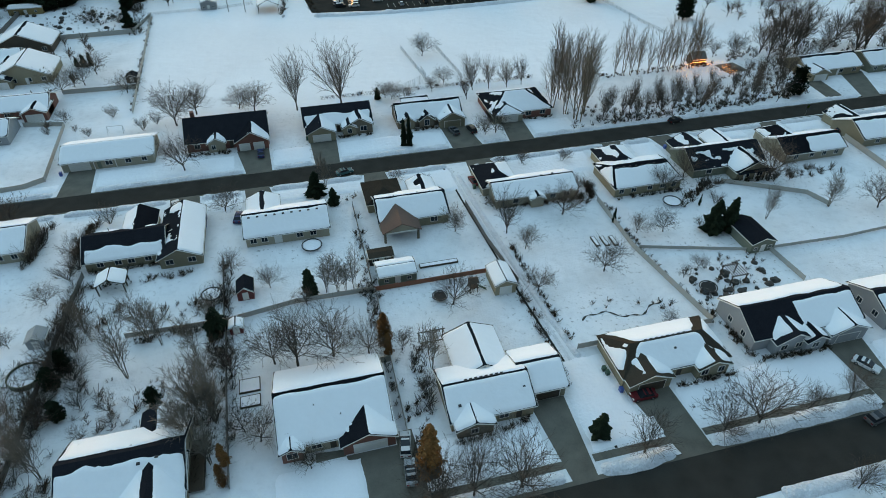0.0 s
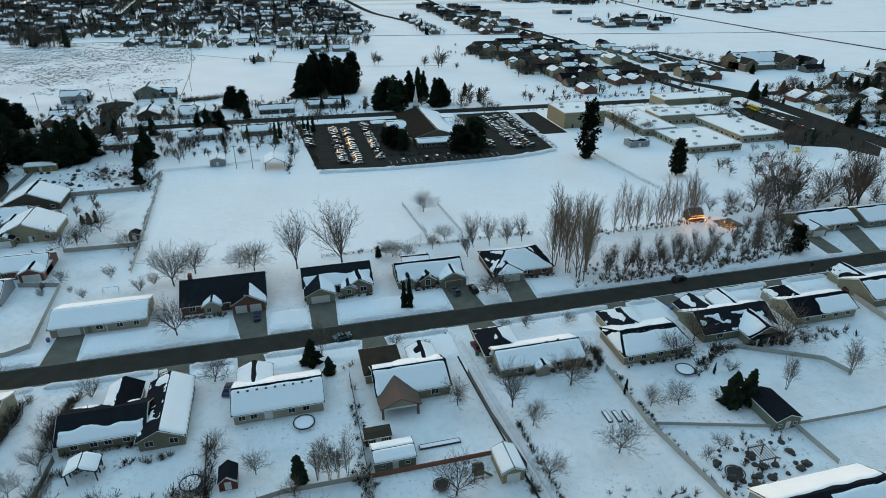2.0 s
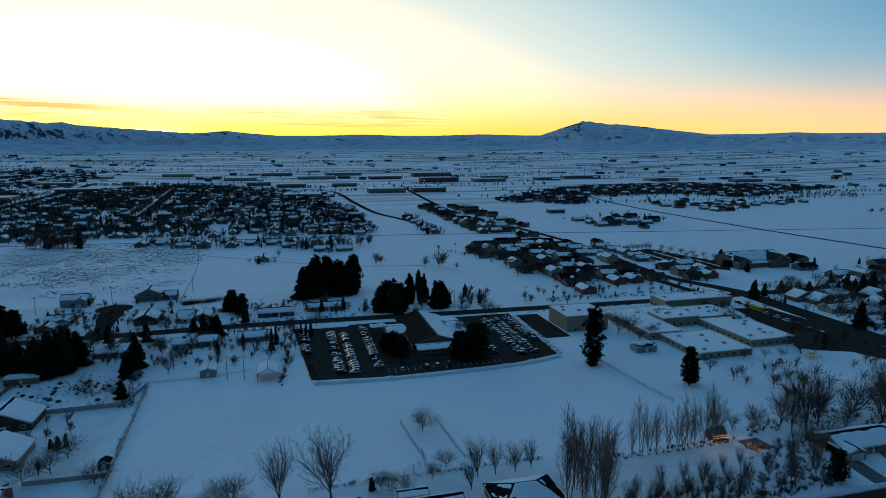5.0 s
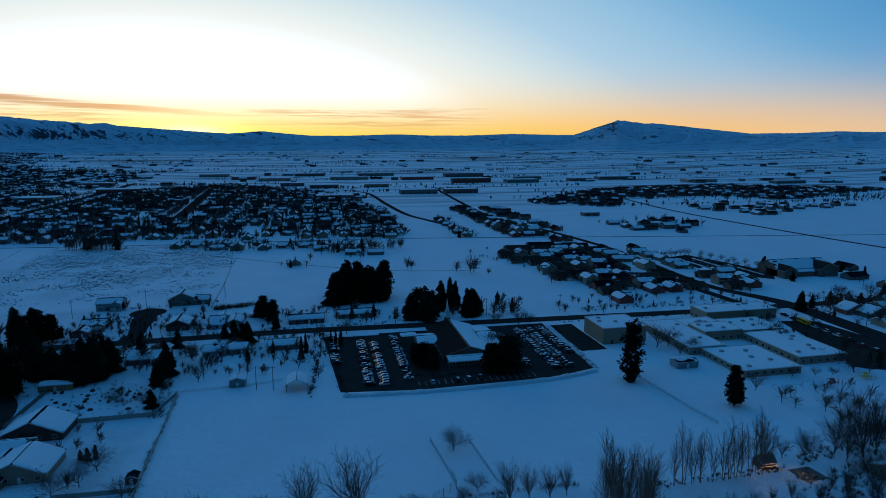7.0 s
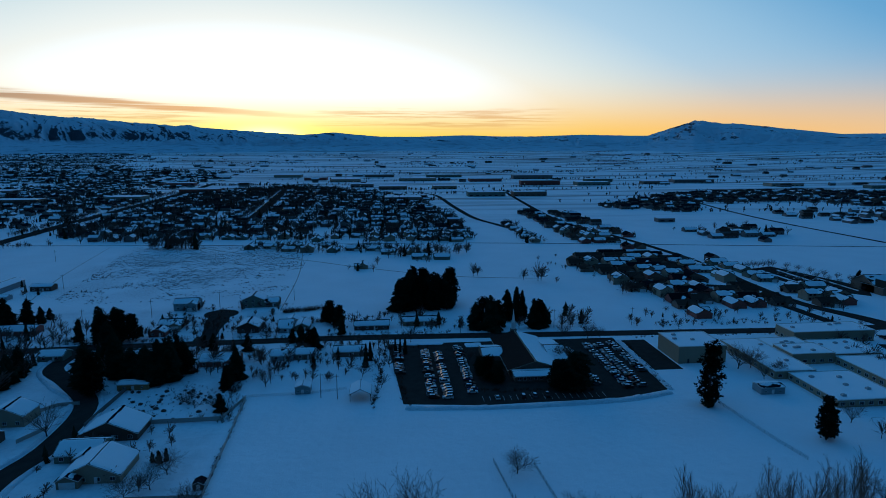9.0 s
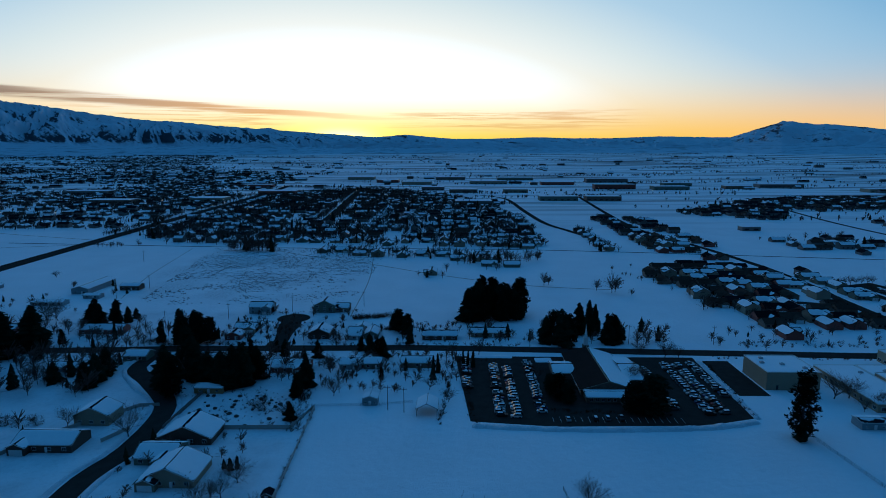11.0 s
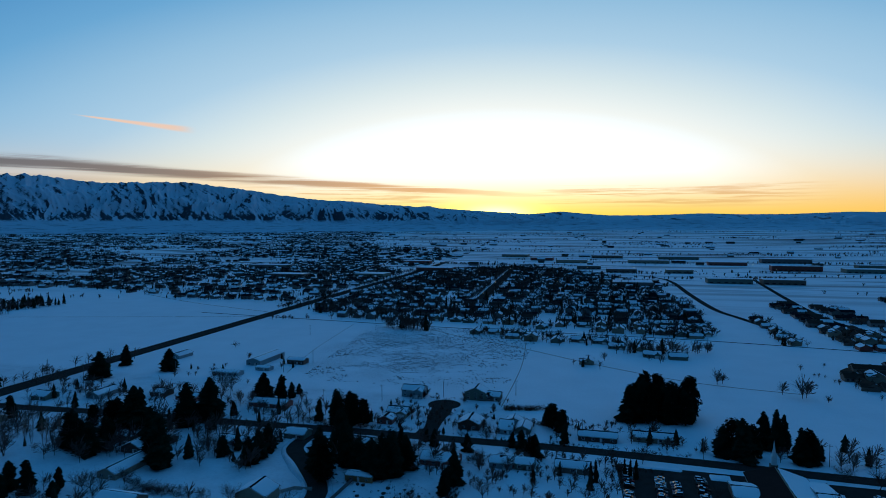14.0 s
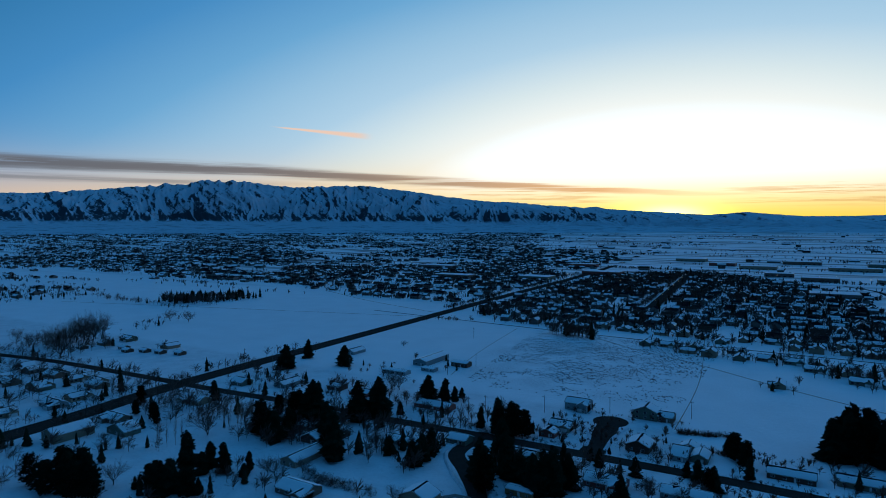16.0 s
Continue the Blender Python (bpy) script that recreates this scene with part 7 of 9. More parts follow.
def car_master(kind, paint, word, far=False):
    """A parked car, 4.7 m long, nose towards +x."""
    c = thing("car", pose(0, 0, -60), word, "car")
    W2 = 0.9
    if kind == "suv":
        low = [(-2.3, 0.35), (2.3, 0.35), (2.35, 0.75), (2.2, 1.02), (1.15, 1.12), (-2.25, 1.15), (-2.35, 0.7)]
        cab = [(-2.2, 1.12), (1.2, 1.1), (0.45, 1.68), (-0.6, 1.76), (-1.95, 1.70)]
    elif kind == "pickup":
        low = [(-2.7, 0.45), (2.6, 0.45), (2.65, 0.85), (2.5, 1.1), (1.3, 1.18), (-2.65, 1.15), (-2.72, 0.8)]
        cab = [(-0.75, 1.14), (1.35, 1.16), (0.75, 1.78), (0.1, 1.84), (-0.6, 1.8)]
    else:
        low = [(-2.25, 0.3), (2.25, 0.3), (2.3, 0.62), (2.05, 0.82), (1.0, 0.95), (-1.6, 0.98), (-2.2, 0.92), (-2.3, 0.6)]
        cab = [(-1.7, 0.96), (1.05, 0.94), (0.25, 1.42), (-0.4, 1.46), (-1.1, 1.38)]

    def extrude(prof, w0, w1, zmid):
        m = Mesh()
        n = len(prof)
        k = len(m.v)
        for s in (-1, 1):
            for x, z in prof:
                w = w0 if z <= zmid else w1
                m.v.append((x, s * w, z))
        m.f += [tuple(range(k + n - 1, k - 1, -1)), tuple(range(k + n, k + 2 * n))]
        for i in range(n):
            j = (i + 1) % n
            m.f.append((k + i, k + j, k + n + j, k + n + i))
        return m

    part("body", extrude(low, W2, W2 * 0.95, 0.8), paint, c)
    part("glasshouse", extrude(cab, W2 * 0.93, W2 * 0.74, cab[0][1] + 0.05), GLASS, c)
    top = [p for p in cab[2:]]
    rf = Mesh().slab([(top[0][0] - 0.06, -W2 * 0.75, top[0][1] + 0.02), (top[0][0] - 0.06, W2 * 0.75, top[0][1] + 0.02), (top[-1][0] + 0.05, W2 * 0.75, top[-1][1] + 0.06), (top[-1][0] + 0.05, -W2 * 0.75, top[-1][1] + 0.06)], 0.07)
    part("roof", rf, paint, c)
    if far:
        sn = Mesh().slab([(top[0][0] - 0.16, -W2 * 0.66, top[0][1] + 0.07), (top[0][0] - 0.16, W2 * 0.66, top[0][1] + 0.07), (top[-1][0] + 0.15, W2 * 0.66, top[-1][1] + 0.11), (top[-1][0] + 0.15, -W2 * 0.66, top[-1][1] + 0.11)], 0.06)
        part("snow", sn, ROOF_SNOW, c, "thin snow on the car roof")
    wx = 1.42 if kind != "pickup" else 1.65
    for sx in (-wx, wx):
        for sy in (-1, 1):
            w = part("wheel", Mesh().tube((sx, sy * 0.72, 0.34), (sx, sy * 0.93, 0.34), 0.34, 0.34, 12), RUBBER, c)
            if not far:
                part("rim", Mesh().tube((sx, sy * 0.93, 0.34), (sx, sy * 0.95, 0.34), 0.2, 0.18, 8), METAL, w)
    xe = low[2][0] - 0.03
    for sy in () if far else (-0.62, 0.62):
        part("headlight", Mesh().box(xe - 0.1, xe + 0.03, sy - 0.2, sy + 0.2, 0.66, 0.82), LAMP_WHITE, c)
        part("taillight", Mesh().box(low[-1][0] - 0.03, low[-1][0] + 0.12, sy - 0.2, sy + 0.2, 0.72, 0.9), LAMP_RED, c)
    if kind == "pickup":
        part("bed", Mesh().box(-2.55, -0.85, -0.75, 0.75, 1.16, 1.19), RUBBER, c)
    return c


CARS = [car_master("suv", PAINTS[0], "white sport utility car parked in the open"), car_master("suv", PAINTS[2], "black sport utility car parked in the open"), car_master("sedan", PAINTS[1], "silver saloon car parked in the open"),
        car_master("suv", PAINTS[3], "grey sport utility car parked in the open"), car_master("pickup", PAINTS[0], "white pickup truck parked in the open"), car_master("sedan", PAINTS[4], "dark red saloon car parked in the open"),
        car_master("sedan", PAINTS[5], "dark blue saloon car parked in the open"), car_master("suv", PAINTS[1], "silver sport utility car parked in the open"), car_master("sedan", PAINTS[7], "teal saloon car parked in the street"),
        car_master("pickup", PAINTS[2], "black pickup truck parked in the open"), car_master("sedan", PAINTS[0], "white saloon car parked in the open")]
NEAR_CARS = len(CARS)
CARS += [car_master("suv" if "utility" in c["label"] else "pickup" if "pickup" in c["label"] else "sedan", c.children[0].data.materials[0], c["label"], True) for c in CARS]
CAR_USED = set()


def park(i, x, y, a, group=""):
    m = pose(x, y, 0.06, 0, 0, a)
    ob = CARS[i]
    if i in CAR_USED:
        ob = copy_thing(ob, m)
    else:
        CAR_USED.add(i)
        ob.matrix_basis = m
    if group:
        ob["group"] = group


for i, x, y, a in ((0, 8.6, 55.6, 80), (2, 8.4, 50.6, 84), (5, 50.4, 55.0, 178), (10, 93.2, 51.2, 300), (3, 86.2, 41.2, 8), (6, -11.5, 155, 90), (3, 43.6, 154.6, 100), (1, 49.0, 154.4, 95), (8, 9.6, 139.9, 14), (5, 41.6, 127.4, 95),
                   (4, -31.6, 133.6, 110), (6, -17.4, 125.6, 80), (6, -25.6, 126.2, 90), (1, 110.5, 145.0, 14), (5, 155.2, 128, 20), (1, 220, 145, 14)):
    park(i, x, y, a)


# ---- the church and its car park ----
def car_park():
    m = Mesh()
    m.slab([(6, 350, 0.04), (12.5, 272, 0.04), (45, 268, 0.04), (106, 270, 0.04), (128, 277, 0.04), (130, 350, 0.04)][::-1], 0.1)
    single("car_park", m, ASPHALT, "dark asphalt car park cleared of snow", "car park", kind="structure")
    L = Mesh()
    for x0, y0, n in ((46, 272, 8), (72, 272, 10)):
        for k in range(n):
            L.box(x0 + 2.9 * k, x0 + 2.9 * k + 0.12, y0, y0 + 5, 0.05, 0.054)
    single("parking_line", L, TRIM, "white painted parking lines", "line", kind="stuff")
    for x0, x1, y0, y1 in ((12.5, 36, 347, 351), (47, 56, 341, 348), (96, 99, 292, 340)):
        snow_pad(x0, x1, y0, y1, 0.5, x0)


car_park()
rndc = random.Random(17)
CAR_MIX = (0, 0, 0, 1, 1, 2, 2, 3, 3, 4, 6, 7, 7, 9, 10, 10, 5)
for u, v0, v1, a in ((11.6, 306, 342, 0), (25.2, 277, 336, 0), (31.6, 276, 334, 180), (42.6, 281, 320, 0), (42.4, 322, 340, 0), (98.5, 282, 334, 180), (111.4, 280, 339, 0), (117.4, 281, 339, 180), (125.4, 299, 341, 0)):
    v = v0
    while v < v1:
        if rndc.random() < 0.93:
            park(NEAR_CARS + rndc.choice(CAR_MIX), u + rndc.uniform(-0.35, 0.35), v, a + rndc.uniform(-2, 2) + (180 if rndc.random() < 0.2 else 0), "cars in the car park")
        v += 2.95
for u, v, i in ((52, 274, 2), (63, 274.5, 1), (68, 275, 3), (73.5, 275, 9)):
    park(NEAR_CARS + i, u, v, 90, "cars in the car park")


def church():
    c = thing("church", at(74, 299), "brick church with low brown roof and white steeple", "church")
    block(c, -12, 12, 0, 47, 3.2, 0.30, "y", 0.9, wall=STONE, roof=CHURCH_ROOF, snow=(0.85, None, 0), margin=(0.2, 0.7, 0.5), seed=100, cell=1.0)
    block(c, 11, 19, 12, 44, 2.9, 0.12, "x", 0.4, wall=STONE, roof=CHURCH_ROOF, snow=(1, 1, 1), seed=101, cell=1.0)
    block(c, -21, -11, 20, 36, 2.8, 0.22, "x", 0.4, wall=STONE, roof=CHURCH_ROOF, snow=(1, 1, 1), seed=102, cell=1.0)
    block(c, -11, 10, -8, 0.5, 2.7, 0.20, "x", 0.5, wall=STONE, roof=CHURCH_ROOF, snow=(1.2, 1, 1), margin=(0.05, 0.2, 0.1), seed=103, cell=0.8)
    block(c, 3.5, 8.5, -11, -5, 2.6, 0.42, "y", 0.4, wall=STONE, roof=SHINGLE, snow=(-1.0, -1.0, 0), seed=104, cell=0.8)
    part("gable_beam", Mesh().tube((-12.5, -0.95, 3.05), (0, -0.95, 6.85), 0.16, 0.16, 4).tube((12.5, -0.95, 3.05), (0, -0.95, 6.85), 0.16, 0.16, 4), TAN, c, "pale timber gable trim")
    part("ridge_cap", Mesh().box(-0.25, 0.25, -0.8, 47.5, 6.85, 7.0, 0.05), TAN, c, "pale ridge flashing")
    for x in (-9, -6.5, -4, -1.5, 1):
        win(c, x, -8, 0.9, 1.3, 1.3, "s")
    for k in range(6):
        win(c, -12, 4 + 5 * k, 1.0, 1.5, 1.6, "w")
    part("tower", Mesh().box(-1.5, 1.5, 48.2, 51.2, 0, 7.2), STONE, c)
    part("belfry", Mesh().box(-1.05, 1.05, 48.65, 50.75, 7.2, 11.4, 0.1), TRIM, c, "white louvred belfry")
    part("spire", Mesh().tube((0, 49.7, 11.4), (0, 49.7, 18.0), 0.9, 0.04, 8), TRIM, c, "slender white spire")


church()


# ---- flat-roofed school and hall ----
def flat_block(parent, x0, x1, y0, y1, h, wall, units=3, seed=0, windows=True):
    m = Mesh().box(x0, x1, y0, y1, -0.1, h)
    part("wall", m, wall, parent)
    part("parapet", Mesh().box(x0 - 0.15, x1 + 0.15, y0 - 0.15, y0 + 0.2, h, h + 0.35).box(x0 - 0.15, x1 + 0.15, y1 - 0.2, y1 + 0.15, h, h + 0.35).box(x0 - 0.15, x0 + 0.2, y0 + 0.2, y1 - 0.2, h, h + 0.35).box(x1 - 0.2, x1 + 0.15, y0 + 0.2, y1 - 0.2, h, h + 0.35), TRIM, parent)
    s = Mesh()
    snow_sheet(s, [(x0 + 0.2, y0 + 0.2, h + 0.05), (x1 - 0.2, y0 + 0.2, h + 0.05), (x1 - 0.2, y1 - 0.2, h + 0.05), (x0 + 0.2, y1 - 0.2, h + 0.05)], 0.22, None, 0.75, 0.5, seed, 1.0, 0.2)
    part("snow", s, ROOF_SNOW, parent, "snow on the flat roof", True)
    part("roof", Mesh().box(x0 + 0.2, x1 - 0.2, y0 + 0.2, y1 - 0.2, h - 0.1, h + 0.04), CREAM, parent)
    rnd = random.Random(seed)
    for k in range(units):
        x, y = rnd.uniform(x0 + 3, x1 - 3), rnd.uniform(y0 + 3, y1 - 3)
        u = Mesh().box(x - 0.9, x + 0.9, y - 0.7, y + 0.7, h, h + 1.1, 0.12)
        u.tube((x, y, h + 1.1), (x, y, h + 1.25), 0.5, 0.5, 10)
        part("roof_unit", u, METAL, parent, "grey rooftop air unit")
    if windows:
        n = max(2, int((x1 - x0) / 4))
        for k in range(n):
            win(parent, x0 + (x1 - x0) * (k + 0.5) / n, y0, 0.9, 1.9, 1.4, "s")
        n = max(2, int((y1 - y0) / 4))
        for k in range(n):
            win(parent, x0, y0 + (y1 - y0) * (k + 0.5) / n, 0.9, 1.9, 1.4, "w")


def school():
    s = thing("school", at(187, 252), "cream single-storey school with flat snowy roofs", "school")
    flat_block(s, 0, 29, 0, 31, 3.1, CREAM, 5, 1)
    flat_block(s, 36, 62, 9, 48, 3.6, CREAM, 6, 2)
    flat_block(s, 14, 36, 48.5, 64, 5.2, CREAM, 4, 3)
    flat_block(s, -6, 13.6, 31.4, 78, 3.7, CREAM, 5, 4)
    flat_block(s, 36.5, 62, 50, 72, 3.9, CREAM, 4, 6)
    flat_block(s, 36, 82, 79, 95, 6.0, CREAM, 4, 5)
    flat_block(s, 14, 35.6, 64.4, 78, 3.8, CREAM, 3, 7)


school()


def hall():
    h = thing("hall", at(147, 307), "windowless cream block hall with flat snowy roof", "hall")
    flat_block(h, 0, 24, 0, 23, 8.4, CREAM, 4, 9, False)
    door(h, 5, 0, "s", 1.0, 2.1, DARK_METAL)


hall()
m = Mesh()
m.slab([(132, 300, 0.035), (146, 300, 0.035), (146, 345, 0.035), (133, 345, 0.035)], 0.08)
single("yard_pavement", m, ASPHALT, "dark asphalt yard beside the hall", "yard", kind="structure")
m = Mesh()
m.slab([(x, y, 0.035) for x, y in ((266.7, 325.6), (287, 320.4), (291.3, 286.4), (286.8, 238.5), (272.8, 226.6), (265.1, 243.3), (250.3, 249.8), (245.1, 254), (250.2, 262.2), (261, 304.2))][::-1], 0.08)
single("school_yard", m, ASPHALT, "wet dark asphalt yard of the school", "yard", kind="structure")
for k in range(9):
    park(NEAR_CARS + rndc.choice(CAR_MIX), 274.5 + 0.35 * k, 270 + 8 * k, 90, "cars by the school")


def bus(x, y, a):
    b = thing("school_bus", pose(x, y, 0.05, 0, 0, a), "yellow school bus parked by the school", "bus")
    part("body", Mesh().box(-4.6, 3.6, -1.2, 1.2, 0.6, 3.0, 0.25).box(3.6, 5.0, -1.1, 1.1, 0.6, 1.7, 0.2), YELLOW, b)
    for s in (-1, 1):
        for k in range(7):
            part("window", Mesh().box(-4.2 + 1.1 * k, -3.3 + 1.1 * k, s * 1.21 - 0.02, s * 1.21 + 0.02, 1.8, 2.5), GLASS, b)
        for sx in (-3.0, 3.6):
            part("wheel", Mesh().tube((sx, s * 0.9, 0.5), (sx, s * 1.22, 0.5), 0.5, 0.5, 12), RUBBER, b)


bus(276, 318, 84)
shed(164.4, 175, 267.5, 274, 3.0, 0.2, "x", GREY, "grey portable classroom with dark roof", SHINGLE, (-0.9, 0.8, 0), seed=110, name="portable_classroom")


def play_frame(x, y, material, label):
    p = thing("climbing_frame", at(x, y), label, "climbing frame")
    for k in range(4):
        part("post", Mesh().tube((k * 2.0, 0, 0), (k * 2.0, 0, 2.6), 0.08, 0.08, 6), material, p)
        part("post", Mesh().tube((k * 2.0, 1.8, 0), (k * 2.0, 1.8, 2.6), 0.08, 0.08, 6), material, p)
    part("deck", Mesh().box(0, 4.0, 0, 1.8, 1.2, 1.35), material, p)
    part("canopy", Mesh().slab([(0, -0.2, 2.6), (2.2, -0.2, 2.6), (2.2, 0.9, 3.3), (0, 0.9, 3.3)], 0.08).slab([(0, 0.9, 3.3), (2.2, 0.9, 3.3), (2.2, 2.0, 2.6), (0, 2.0, 2.6)], 0.08), material, p)
    part("slide", Mesh().slab([(6.0, 0.5, 1.3), (8.4, 0.5, 0.2), (8.4, 1.3, 0.2), (6.0, 1.3, 1.3)], 0.1), material, p)


play_frame(236, 239, YELLOW, "yellow playground climbing frame")
play_frame(216, 236, RED, "red playground climbing frame")
swing(196, 236, 6)
swing(204, 238, 5)
swing(190, 238, 5)


# ---- plain houses of the middle distance ----
WALLS = [TAN, BRICK, GREY, SAGE, STONE, DARKWOOD]


def plain_house(x, y, w, d, axis="x", h=2.8, seed=0, wing=0, snow=None, wall=None, roof=None, label="", pitch=0.45, name="house", gar=True):
    rnd = random.Random(seed)
    wall = wall or WALLS[seed % len(WALLS)]
    s = snow if snow is not None else (rnd.choice((1.0, 0.7, 0.2, -0.3)), rnd.choice((1.0, 0.5, -0.1)), 0.3)
    text = label or "%s house with snowy roof in a white garden" % {"tan_siding": "tan", "beige_siding": "beige", "grey_siding": "grey", "sage_siding": "sage-green", "tan_stone": "stone-faced", "red_brick": "red brick", "dark_wood": "dark timber"}.get(wall.name, "pale")
    o = thing(name, at(x, y), text, name.replace("_", " "), "houses in the middle distance" if name == "house" else "")
    block(o, -w / 2, w / 2, 0, d, h, pitch, axis, 0.4, wall=wall, roof=roof, snow=s, margin=(0.05, rnd.choice((0.2, 0.6, 0.9)), 0.15), seed=seed, cell=0.8)
    if wing:
        a = -w / 2 if wing < 0 else w / 2 - 6.5
        block(o, a, a + 6.5, -2.6, d * 0.5, h, pitch, "y", 0.4, wall=wall, roof=roof, snow=(rnd.choice((1.0, 0.4, -0.4)), rnd.choice((0.8, -0.6)), 0), seed=seed + 0.5, cell=0.8)
        if gar:
            garage_door(o, a + 3.25, -2.6, "s", 4.6)
    n = max(1, int(w / 4.5))
    for k in range(n):
        xx = -w / 2 + w * (k + 0.5) / n
        if wing and (xx < -w / 2 + 6.7 if wing < 0 else xx > w / 2 - 6.7):
            continue
        for st in range(2 if h > 4.4 else 1):
            win(o, xx, 0, 0.95 + 2.7 * st, 1.4, 1.2, "s")
    if h < 4.4 and w > 7:
        door(o, -w / 2 + w * 0.5 + 1.6, 0, "s")
    return o


for k, q in enumerate(((-124, 431, 15, 11, "x", 4.8, 1), (-82, 435, 14, 11, "y", 5.2, 0), (-71, 436, 10, 10, "x", 3.2, 0), (-73, 378, 12, 13, "y", 3.6, 0), (-120, 390, 13, 10, "x", 2.8, 1), (-122, 375, 9, 8, "y", 2.8, 0),
                       (-52, 376, 8, 15, "x", 2.8, 0), (-43, 379, 8, 12, "y", 2.8, 0), (-50, 392, 9, 7, "y", 2.6, 0), (-3, 377, 20, 9, "x", 2.8, 0), (26, 383, 22, 9, "x", 2.8, 0), (-75, 324, 18, 11, "x", 2.8, 1), (-46, 329, 11, 9, "x", 2.8, 0),
                       (-35, 330, 9, 8, "x", 3.0, 0), (-13, 332, 16, 9, "x", 2.8, 0), (-94, 250, 20, 14, "y", 2.8, 0), (-87, 221, 18, 15, "y", 2.8, -1), (-82, 194, 18, 11, "x", 2.8, 1), (-88, 178, 16, 11, "x", 2.8, 0),
                       (-98, 235, 14, 12, "x", 2.8, 1), (-190, 246, 18, 11, "x", 2.8, 1), (-143, 243, 22, 12, "x", 3.2, -1), (-138, 265, 14, 11, "y", 4.4, 0), (-205, 385, 26, 10, "x", 2.8, 0), (-187, 320, 14, 9, "x", 3.0, 1),
                       (-122, 337, 16, 8, "x", 2.8, 0), (-246, 313, 11, 9, "x", 2.8, 0), (-226, 311, 16, 9, "x", 2.8, 1), (-349, 312, 19, 11, "x", 2.8, -1), (-272, 299, 10, 9, "y", 2.8, 0), (-328, 372, 10, 19, "y", 2.8, 0),
                       (-360, 360, 12, 11, "x", 2.8, 0), (-299, 358, 11, 11, "y", 2.8, 0), (-229, 299, 12, 24, "y", 3.0, 0), (-352, 226, 13, 22, "y", 4.6, 0), (-265, 385, 16, 9, "x", 2.8, 0), (-359, 488, 10, 18, "y", 2.8, 0),
                       (-160, 339, 12, 9, "x", 2.8, 0), (-250, 334, 12, 9, "x", 2.8, 0), (-290, 388, 12, 9, "x", 2.8, 0))):
    plain_house(q[0], q[1], q[2], q[3], q[4], q[5], 200 + k, q[6])
plain_house(-215.5, 270, 10, 26, "y", 3.0, 301, 0, (1.1, 1.1, 1), BEIGE, label="long low outbuilding with snow-covered roof", name="outbuilding")
plain_house(-279, 484, 13, 38, "y", 4.2, 302, 0, (0.2, 0.6, 0), GREY, METAL, "long metal barn with low dark roof", 0.3, "barn", False)
plain_house(-248, 497, 15, 9, "x", 3.6, 303, 0, (0.6, 0.6, 0), DARKWOOD, None, "open dark hay barn with snow on top", 0.3, "barn", False)
plain_house(-281, 449, 23, 8, "x", 2.8, 304, 0, (1.1, 1.1, 0), GREY, None, "low grey metal stable in snow", 0.25, "stable", False)
plain_house(-262, 470, 12, 7, "x", 2.6, 305, 0, (1.1, 1.1, 0), GREY, None, "low grey farm shed in snow", 0.25, "farm_shed", False)
plain_house(183, 163, 22, 12, "x", 2.8, 310, -1, (1.0, 1.0, 0), TAN)
plain_house(206, 162, 18, 12, "x", 2.8, 311, 0, (0.8, 1.0, 0), SAGE)
plain_house(232, 160, 18, 12, "x", 2.8, 312, 1)
for k, (x, y) in enumerate(((322, 300), (324, 328), (321, 272), (330, 318), (333, 290), (331, 262), (352, 330), (355, 300), (352, 270), (320, 244), (340, 235), (375, 320), (378, 290))):
    plain_house(x, y, 17, 10, "xy"[k % 2], 2.9, 330 + k, (1, 0, -1)[k % 3], (1.0, 0.9, 0) if k % 3 else (-0.3, 0.5, 0), roof=SHINGLE_BROWN if k % 2 else None)
for k, (x, y) in enumerate(((-421, 258), (-474, 274), (-504, 300), (-448, 232), (-445, 300), (-486, 236), (-528, 270), (-332, 252), (-356, 262), (-548, 300))):
    plain_house(x, y, 17, 10, "xy"[k % 2], 2.9, 350 + k, (1, 0, -1)[k % 3])
for k, (x, y) in enumerate(((-545, 386), (-530, 394), (-512, 398), (-560, 392), (-596, 372), (-492, 404))):
    plain_house(x, y, 9, 7, "x", 2.6, 370 + k, 0, (0.6, 0.6, 0), DARKWOOD, None, "dark weathered farm shed in the snow", 0.4, "farm_shed", False)

for i, ob in enumerate(CARS):
    if i not in CAR_USED:
        for o in list(ob.children_recursive) + [ob]:
            bpy.data.objects.remove(o)

# ---- the town beyond: houses, trees, halls ----
def inside(poly, x, y):
    c = False
    for (x0, y0), (x1, y1) in zip(poly, poly[1:] + poly[:1]):
        if (y0 > y) != (y1 > y) and x < (x1 - x0) * (y - y0) / (y1 - y0) + x0:
            c = not c
    return c


ROAD_LINES = [[(-377, 110), (-400, 345), (-412, 545), (-425, 770), (-438, 1000), (-463, 1480), (-525, 2139)], [(-760, 303), (-559, 333), (-280, 352), (0, 363), (155, 357)], [(-194, 960), (-252, 1620)], [(130, 700), (136, 924), (100, 1293)], [(286, 230), (290, 352), (283, 411), (283, 470), (288, 528), (288, 602), (278, 698), (262, 800), (250, 932), (281, 1438)], [(563, 473), (550, 667), (559, 951)],
              [(-520, 735), (-39, 700), (420, 640)]]


